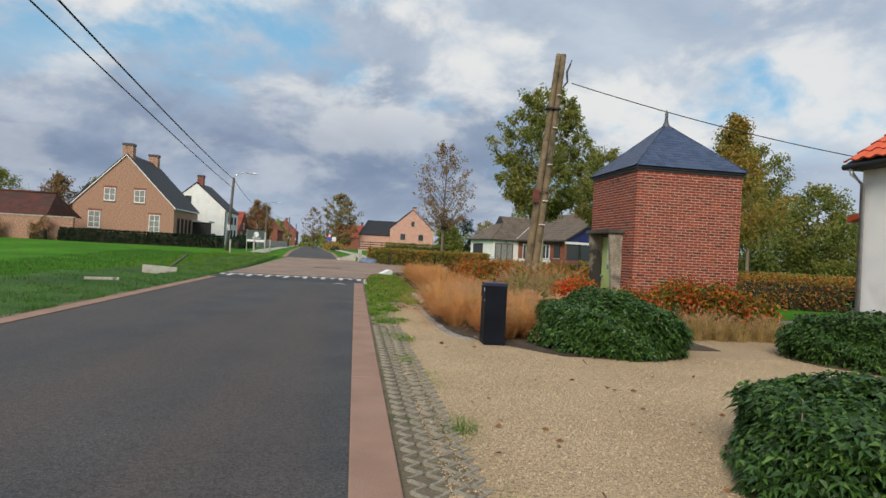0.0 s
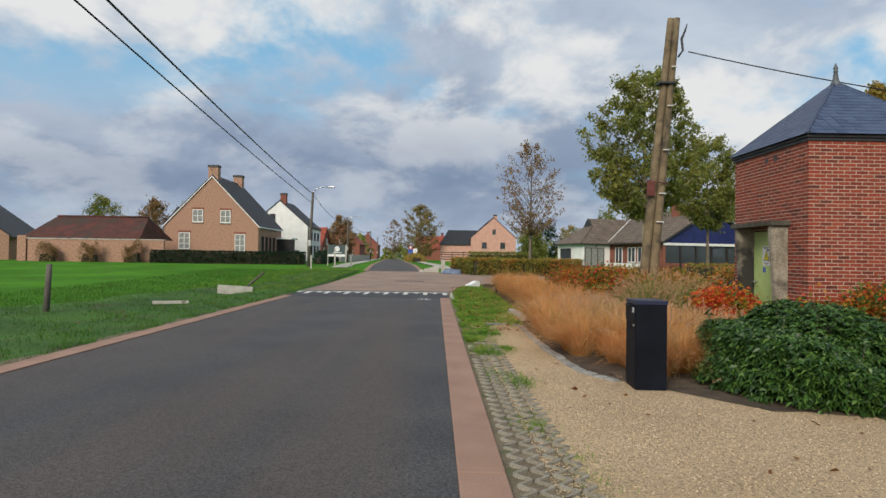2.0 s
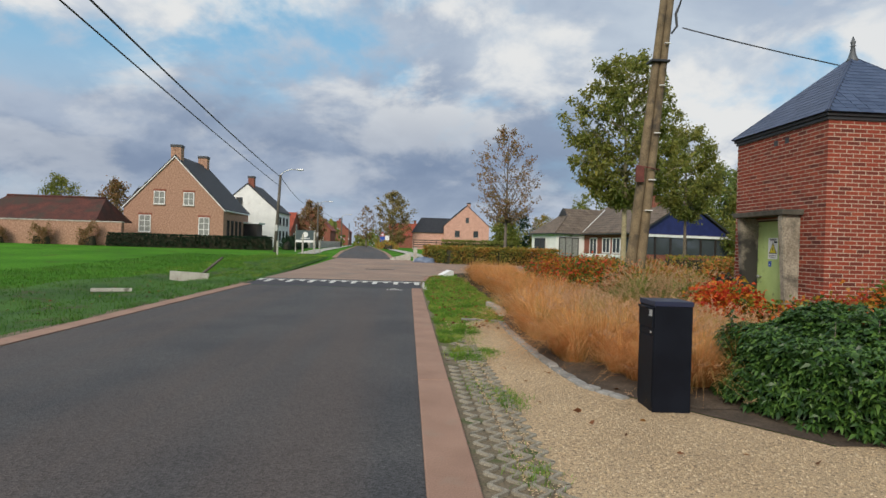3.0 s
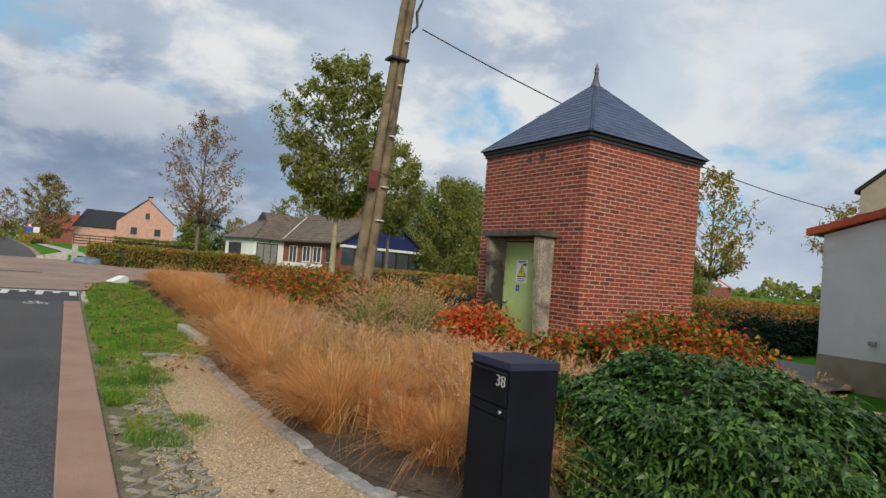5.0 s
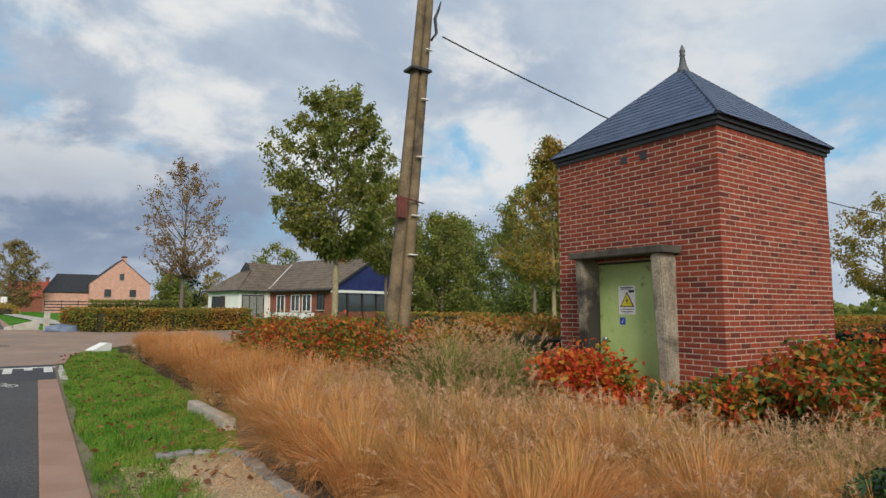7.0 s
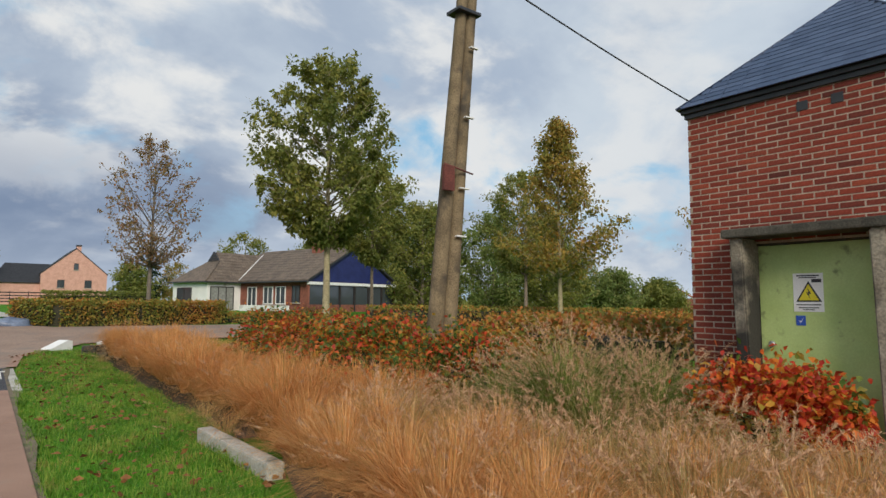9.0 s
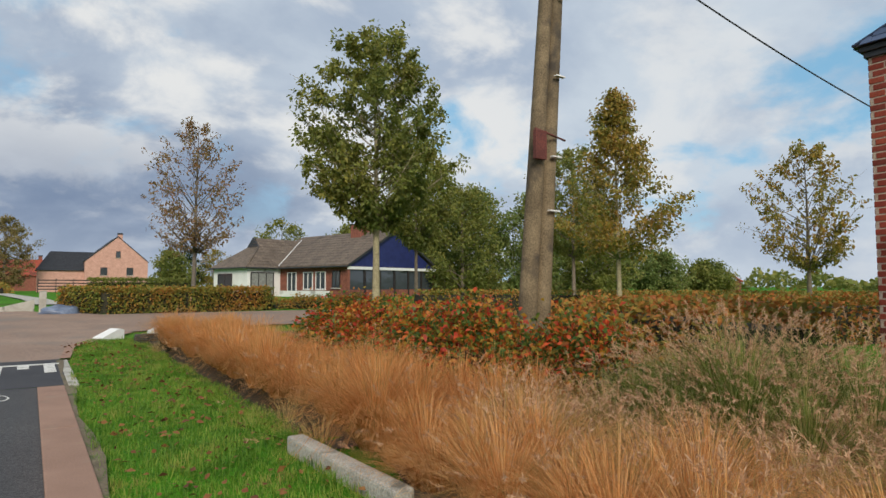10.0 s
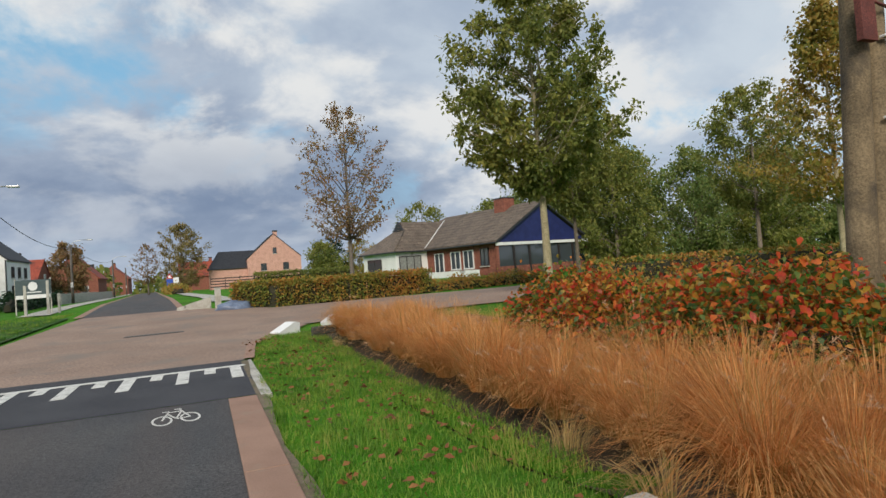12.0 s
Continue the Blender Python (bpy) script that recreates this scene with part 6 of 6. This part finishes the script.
# ---- ornamental grass ----
def tufts(name, feet, blades, h, spread, mat, seed, label, plume=0.0, width=0.0044, brush=1.0):
    """Fountains of blades: upright in the middle, arching outward round it, each tuft swept its own way."""
    rng = np.random.default_rng(seed)
    F = np.repeat(np.array(feet), blades, 0)
    n, m = len(F), len(feet)
    az = rng.uniform(0, 6.28, n)
    core = rng.random(n) ** 0.6
    rr = 0.13 * core
    each = lambda lo, hi: np.repeat(rng.uniform(lo, hi, m), blades)
    tuft_h, sweep, sway = each(0.68, 1.20), each(0, 6.28), each(0.05, 0.45)
    B = np.column_stack([F[:, 0] + rr * np.cos(az), F[:, 1] + rr * np.sin(az), rise(F[:, 1]) - 0.02])
    lean = np.clip((0.12 + 0.80 * core * rng.uniform(0.45, 1.25, n)), 0.03, 1.35) * spread
    ox, oy = np.cos(az + rng.normal(0, 0.32, n)) * lean + sway * np.cos(sweep), np.sin(az + rng.normal(0, 0.32, n)) * lean + sway * np.sin(sweep)
    lean, wind = np.clip(np.hypot(ox, oy), 0.03, 1.6), np.arctan2(oy, ox)
    hh = h * tuft_h * rng.uniform(0.60, 1.08, n)
    me, tips, mid = blade_mesh(name, B, wind, hh, lean, width * rng.uniform(0.6, 1.35, n), rng)
    ob = tagged(part(name, me, mat), label, "grass", kind="stuff")
    if plume:
        pick = rng.random(n) < plume
        pick &= hh > h * 0.75
        T, M2 = tips[pick], mid[pick]
        d = T - M2
        d /= np.linalg.norm(d, axis=1, keepdims=True)
        d[:, 2] = np.abs(d[:, 2]) * 0.6 + 0.15
        k = 34
        P = np.repeat(T, k, 0) + np.repeat(d, k, 0) * rng.uniform(-0.07, 0.07, (len(T) * k, 1)) * brush
        D = np.repeat(d, k, 0) * 1.0 + rng.normal(0, 0.5, (len(P), 3))
        tagged(part("seed_plumes", leaf_mesh("seed_plumes", P, D, 0.032 * brush, 0.15, 0.0, rng), PLUME), "pale feathery seed plumes on the grass", "grass", kind="stuff")


def in_bed(rng, n, y0, y1, left, right, gap):
    pts = []
    tries = 0
    while len(pts) < n and tries < n * 40:
        tries += 1
        y = rng.uniform(y0, y1)
        x = rng.uniform(left(y), right(y))
        if all((x - a) ** 2 + (y - b) ** 2 > gap * gap for a, b in pts):
            pts.append((x, y))
    return pts


rng0 = np.random.default_rng(50)
BED_L = lerp_edge([(3.0, 9.6), (2.30, 10.1), (2.05, 11), (1.98, 13), (2.05, 15.5), (2.30, 17.0), (2.62, 18.8), (2.68, 25), (2.72, 30.0)])
BED_R = lerp_edge([(3.2, 9.6), (4.3, 11), (4.9, 13), (4.6, 15.5), (4.2, 17.5), (3.95, 19), (3.9, 25), (4.2, 30.0)])
gold = in_bed(rng0, 280, 9.7, 30.0, BED_L, BED_R, 0.39)
front = [p for p in gold if p[1] < 17.2 and p[0] < np.interp(p[1], [11.5, 13, 15, 17.2], [5.0, 4.2, 3.3, 3.3])]
rear = [p for p in gold if p[1] >= 17.2]
tufts("golden_grass", front, 860, 0.78, 1.3, BLADE_STRAW, 51, "arching dry golden ornamental grass", 0.020)
tufts("golden_grass", rear, 780, 0.92, 1.2, BLADE_GOLD, 56, "tall dry orange ornamental grass", 0.012)
fine = in_bed(rng0, 130, 10.4, 17.5, lerp_edge([(3.3, 10.4), (2.5, 14), (3.0, 17.5)]), lerp_edge([(5.2, 10.4), (5.0, 14), (4.8, 17.5)]), 0.33)
tufts("plume_grass", fine, 330, 0.72, 1.0, BLADE_MIX, 52, "straw-coloured fountain grass with seed heads", 0.11, brush=1.25)
olive = in_bed(rng0, 80, 10.3, 11.5, lambda y: 4.4, lambda y: 8.8, 0.25)
tufts("plume_grass", olive, 190, 0.62, 1.0, BLADE_MIX, 53, "olive and straw fountain grass by the tower", 0.07, brush=1.2)
green = in_bed(rng0, 22, 14.8, 16.9, lambda y: 4.2, lambda y: 5.95, 0.30)
tufts("plume_grass", green, 620, 1.18, 1.0, BLADE_OLIVE, 54, "green fountain grass with pale seed plumes", 0.24)
back = in_bed(rng0, 40, 16.4, 18.4, lambda y: 5.4, lambda y: 7.4, 0.4)
tufts("plume_grass", back, 110, 0.75, 1.0, BLADE_MIX, 55, "fountain grass at the foot of the pole", 0.08)


# ---- lawn blades, weeds, fallen leaves ----
def lawn(name, n, region, hmin, hmax, seed, label, width=0.006, mat=None):
    rng = np.random.default_rng(seed)
    X, Y = region(rng, n)
    Z = rise(Y) - 0.035 - 0.12 * np.exp(-((X + 8.3) / 0.7) ** 2) * np.clip((40 - Y) / 4, 0, 1)
    B = np.column_stack([X, Y, Z])
    n = len(X)
    h = rng.uniform(hmin, hmax, n) * (0.75 + 0.5 * (np.sin(X * 3.1 + seed) * np.cos(Y * 2.7) > 0.2))
    me, _, _ = blade_mesh(name, B, rng.uniform(0, 6.28, n), h, rng.uniform(0.1, 1.0, n), width, rng)
    tagged(part(name, me, mat or BLADE_GREEN), label, "grass", kind="stuff")


def verge(rng, n):
    Y = 12.6 + 18.4 * rng.random(n) ** 1.15
    left = np.interp(Y, [12.6, 14.5, 16, 23, 27, 29.5, 31], [0.38, 0.37, 0.36, 0.37, 0.56, 0.72, 1.25])
    right = np.interp(Y, [12.6, 14.5, 15.4, 16, 18.5, 30, 31], [0.70, 0.95, 1.05, 1.75, 2.22, 2.30, 2.4])
    return left + (right - left) * rng.random(n), Y


lawn("verge_grass", 56000, verge, 0.04, 0.12, 61, "ragged green grass of the verge")


def weeds(rng, n):
    c = np.array([(0.62, 12.0), (0.75, 11.3), (0.6, 10.0), (0.85, 9.3), (0.7, 7.6), (0.5, 12.7), (0.92, 6.1), (0.95, 4.2), (0.98, 2.6), (0.5, 13.6), (0.88, 12.9), (0.98, 13.6), (1.0, 14.3), (1.02, 15.0), (1.25, 15.5), (1.5, 15.5), (0.7, 13.2), (0.55, 11.6), (1.0, 11.9)])
    k = rng.integers(0, len(c), n)
    return c[k, 0] + rng.normal(0, 0.09, n), c[k, 1] + rng.normal(0, 0.24, n)


lawn("weed_grass", 13000, weeds, 0.04, 0.10, 62, "weeds and grass between the pavers")


def field(rng, n):
    X = -5.74 - 10.0 * rng.random(n) ** 1.35
    Y = 3.5 + 42 * rng.random(n) ** 1.2
    return X, Y


def field_verge():
    ys = np.arange(-12, 46.1, 0.5)
    V, Q = [], []
    for y in ys:
        left = float(np.interp(y, [-12, 12, 20, 28, 40, 46], [-14.5, -13.5, -11.5, -9.6, -8.8, -8.4])) + 0.5 * math.sin(y * 0.43) + 0.3 * math.sin(y * 1.3)
        for k in range(25):
            x = left + (-5.66 - left) * k / 24
            z = R(y) - 0.035 - 0.12 * math.exp(-((x + 8.3) / 0.7) ** 2) * min(max((40 - y) / 4, 0), 1)
            V.append((x, y, z + (0.034 if 0 < k else -0.03)))
    for j in range(len(ys) - 1):
        for k in range(24):
            i = j * 25 + k
            Q.append((i, i + 1, i + 26, i + 25))
    # dark sheet over the bank: rougher grass plus painted slope shade
    tagged(part("field_verge", quads("field_verge", V, Q), TURF_ROUGH_SHADED), "rough thick grass bank beside the field, darkened for the slope's shade", "verge", kind="structure")
    sheet("field_edge_dirt", np.arange(-12, 26, 0.4), lambda y: -5.84 + 0.09 * math.sin(y * 2.3) + 0.06 * math.sin(y * 5.9), lambda y: -5.68, PAVE_FILL, 0.006, 1, label="ragged strip of dirt along the kerb")


field_verge()
lawn("field_grass", 90000, field, 0.05, 0.15, 63, "green grass along the edge of the field", 0.011, BLADE_FIELD)


def crossing_corner(rng, n):
    Y = 27 + 22 * rng.random(n)
    return -6.0 - 5 * rng.random(n) ** 1.5, Y


lawn("field_grass", 12000, crossing_corner, 0.06, 0.16, 64, "taller grass at the corner of the field", 0.014)
tufts("dry_tuft", [(2.28, 19.6), (2.15, 18.5), (2.2, 27.5)], 120, 0.34, 1.2, BLADE_MIX, 65, "small dry tuft at the ditch edge")


def fallen():
    rng = np.random.default_rng(70)
    Y = np.concatenate([rng.uniform(14, 30, 620), rng.uniform(-1, 11, 110), rng.uniform(8, 40, 160)])
    X = np.concatenate([rng.uniform(0.5, 2.0, 620), rng.uniform(1.0, 5.0, 110), rng.uniform(-9, -6.0, 160)])
    bad = (X > 2.2) & (Y > 8)
    X, Y = X[~bad], Y[~bad]
    P = np.column_stack([X, Y, rise(Y) + np.where((X > 0) & (Y > 13), 0.035, 0.012)])
    D = np.column_stack([rng.normal(size=(len(X), 2)), rng.uniform(-0.1, 0.25, len(X))])
    tagged(part("fallen_leaves", leaf_mesh("fallen_leaves", P, D, 0.065, 0.7, 0.1, rng), FALLEN), "brown fallen leaves on grass and gravel", "leaves", kind="stuff")


fallen()


# ---- trees ----
EGG = ([0, 0.12, 0.28, 0.58, 0.82, 1.0], [0.20, 0.62, 1.0, 0.95, 0.78, 0.38])
CONE = ([0, 0.10, 0.25, 0.50, 0.75, 1.0], [0.50, 0.95, 1.0, 0.62, 0.32, 0.05])
FAN = ([0, 0.15, 0.45, 0.65, 0.85, 1.0], [0.30, 0.75, 1.0, 0.92, 0.55, 0.12])
ROUND = ([0, 0.15, 0.40, 0.65, 0.85, 1.0], [0.70, 0.95, 1.0, 0.88, 0.62, 0.22])


def tree(name, x, y, h, crown_lo, rad, n_leaf, size, mat, bark, seed, label, trunk_r=0.14, form=EGG, group="", limbs=26, clump=(0.10, 0.24), bare=0.22, steep=1.0):
    """A tapered trunk, rising limbs that end on the crown's outline, twigs along them, leaves in clumps on the twigs."""
    rng = np.random.default_rng(seed)
    z0 = R(y) - 0.1
    t = thing(name, pose(x, y, z0), label, "tree", group)
    bend = rng.normal(0, 0.06, (8, 2)).cumsum(0) * 0.35

    def axis(u):
        k = u * 7
        i = min(int(k), 6)
        b = bend[i] * (1 - (k - i)) + bend[i + 1] * (k - i)
        return np.array([b[0] * u, b[1] * u, u * h * 0.97])
    part("trunk", tube([axis(k / 12) for k in range(13)], [trunk_r * (1 - 0.93 * (k / 12) ** 0.9) for k in range(13)], 9), bark, t)
    bm = bmesh.new()
    ends = []
    for k in range(limbs):
        v = (k + rng.random()) / limbs
        r = rad * float(np.interp(v, *form)) * rng.uniform(0.62, 1.06)
        zt = crown_lo + (h - crown_lo) * v
        zs = max(crown_lo * 0.92, zt - r * rng.uniform(0.45, 0.95) * steep)
        a = axis(min(zs / (h * 0.97), 0.99))
        az = k * 2.399 + rng.normal(0, 0.35)
        e = np.array([a[0] + math.cos(az) * r, a[1] + math.sin(az) * r, zt])
        m = a * 0.5 + e * 0.5 + np.array([rng.normal(0, 0.06) * r, rng.normal(0, 0.06) * r, -0.04 * r])
        br = max(0.012, trunk_r * 0.30 * (1 - 0.6 * v))
        tube([a, m, e], [br, br * 0.6, br * 0.2], 5, bm)
        for j in range(7):
            w = 0.30 + 0.70 * (j + rng.random()) / 7
            q = (a + (m - a) * w * 2) if w < 0.5 else (m + (e - m) * (w * 2 - 1))
            ang = az + rng.normal(0, 1.0)
            ln = r * rng.uniform(0.12, 0.30) + 0.15
            tip = q + np.array([math.cos(ang) * ln, math.sin(ang) * ln, ln * rng.uniform(0.0, 0.9)])
            tube([q, (q + tip) / 2 + rng.normal(0, 0.03, 3), tip], [br * 0.32, br * 0.2, br * 0.08], 4, bm, False)
            ends.append((q + tip) / 2); ends.append(tip)
        ends.append(e); ends.append(m * 0.4 + e * 0.6)
    part("inner_body", bm, bark, t)
    E = np.array(ends)
    E = E[rng.random(len(E)) > bare]
    idx = rng.integers(0, len(E), n_leaf)
    sp = (rng.uniform(clump[0], clump[1], len(E)))[idx][:, None]
    P = E[idx] + np.clip(rng.normal(0, 1, (n_leaf, 3)), -1.8, 1.8) * sp
    D = rng.normal(size=(n_leaf, 3)) + np.array([0, 0, -0.1])
    part("crown", leaf_mesh("crown", P, D, size, 0.62, 0.2, rng, 2.5), mat, t)
    return t


tree("young_tree", 6.44, 44.1, 9.3, 3.0, 2.6, 4600, 0.13, LEAF_BROWN, TWIG, 81, "slender thinning tree with sparse brown leaves", 0.13, FAN, limbs=52, clump=(0.06, 0.16), bare=0.35, steep=1.9)
tree("olive_tree", 10.8, 33.5, 11.2, 3.9, 3.2, 27000, 0.155, LEAF_OAK, BARK_PALE, 182, "tall olive-green tree with a pale trunk", 0.17, EGG, limbs=80, clump=(0.08, 0.20), bare=0.50)
tree("olive_tree", 18.3, 42.6, 9.6, 3.6, 2.3, 15000, 0.16, LEAF_OAK, BARK, 83, "smaller olive-green tree with a dark trunk", 0.13, EGG, limbs=44, bare=0.3)
tree("olive_tree", 29.1, 40.5, 10.2, 3.4, 3.0, 14000, 0.17, LEAF_OAK, BARK, 89, "olive-green tree behind the hedge", 0.15, EGG, limbs=46, bare=0.32)
tree("golden_tree", 20.7, 30.0, 9.8, 2.9, 2.75, 13000, 0.15, LEAF_GOLD, BARK_PALE, 84, "pyramid-shaped tree turning gold and brown", 0.13, CONE, limbs=58, bare=0.34)
tree("golden_tree", 30.6, 26.8, 8.4, 2.5, 2.6, 5200, 0.16, LEAF_GOLD, BARK, 85, "young tree with thinning golden-brown crown", 0.13, FAN, limbs=46, clump=(0.07, 0.18), bare=0.42, steep=1.5)
tree("golden_tree", 40.5, 23.2, 8.0, 2.5, 2.8, 7000, 0.17, LEAF_GOLD, BARK, 86, "young tree with golden-brown crown", 0.13, EGG, limbs=40, bare=0.3)
tree("roadside_tree", -3.4, 124, 11.2, 1.4, 4.2, 9000, 0.26, LEAF_BIRCH, BARK, 87, "broad birch turning yellow beside the road", 0.25, ROUND, limbs=46, clump=(0.15, 0.35), bare=0.3)
tree("roadside_tree", -8.6, 124, 8.2, 2.0, 2.6, 1200, 0.26, LEAF_BROWN, TWIG, 88, "thin grey birch beside the road", 0.16, FAN, limbs=34, bare=0.4)
WOOD = ((30.5, 68, 8.5, 3.4), (32, 63, 9.5, 3.6), (33, 58, 10.2, 4.0), (37, 61, 10.5, 4.2), (42, 58, 10.0, 4.2), (47, 55, 9.6, 4.0), (52, 57, 7.0, 3.8), (57, 54, 4.6, 3.0), (63, 52, 3.6, 2.8), (40, 68, 11.6, 4.5), (52, 66, 8.5, 4.5), (29.5, 74, 7.5, 3.0))
for k, (x, y, h, r) in enumerate(WOOD):
    tree("woodland_tree", x, y, h, 0.5, r, 11000, 0.26, (LEAF_FAR, LEAF_FAR, LEAF_OAK)[k % 3], BARK, 100 + k, ("leafy green woodland tree", "leafy green woodland tree", "woodland tree turning olive-yellow")[k % 3], 0.2, ROUND, "woodland trees", 44, (0.22, 0.45), 0.2)
for k, (x, y, h, r, m) in enumerate(((15.5, 100, 5.5, 2.6, LEAF_OAK), (27, 150, 9.5, 5.0, LEAF_HEDGE), (33, 150, 9.0, 4.5, LEAF_GOLD), (28.8, 95, 10.2, 4.6, LEAF_OAK), (-38, 95, 8.6, 2.8, LEAF_OAK), (-45, 98, 9.2, 3.0, LEAF_BROWN), (-34, 92, 7.8, 2.4, LEAF_OAK), (-52, 96, 9.5, 3.4, LEAF_OAK), (-17.5, 112, 8.0, 2.5, LEAF_BROWN))):
    tree("garden_tree", x, y, h, 1.5, r, 4200, 0.32, m, BARK, 130 + k, "round-crowned garden tree in autumn leaf", 0.2, ROUND, "garden trees", 34, (0.18, 0.40), 0.25)


def far_woods():
    rng = np.random.default_rng(90)
    n = 26000
    a = rng.uniform(-0.9, 2.2, n)
    d = 230 + 60 * np.sin(a * 9) + rng.uniform(-15, 15, n)
    X, Y = np.sin(a) * d, np.cos(a) * d
    top = 3.6 + 1.6 * np.sin(a * 37) + 1.4 * np.sin(a * 91 + 1) + 1.0 * np.sin(a * 190)
    Z = 0.6 + np.maximum(top, 1.2) * rng.random(n) ** 0.7
    keep = ~((np.abs(X + 18) < 2.5) & (Y > 100))
    P = np.column_stack([X, Y, Z])[keep]
    D = rng.normal(size=(len(P), 3))
    tagged(part("far_woods", leaf_mesh("far_woods", P, D, 1.2, 0.9, 0.1, rng, 2.5), LEAF_OAK), "distant woods along the horizon", "woods", kind="stuff")


far_woods()
far = thing("far_house", pose(95, 66, 0.6, 0, 0, 30), "distant low house with an orange tiled roof", "house")
part("wall", box(-6, 0, -0.2, 6, 7, 1.8), BUNG_BRICK, far)
for s in slab_roof(0, 7, -6.2, 6.2, 1.8, 4.0, 0.3, 0.15):
    s.transform(Matrix.Rotation(radians(90), 4, "Z"))
    part("roof", s, BRIGHT_TILE, far)
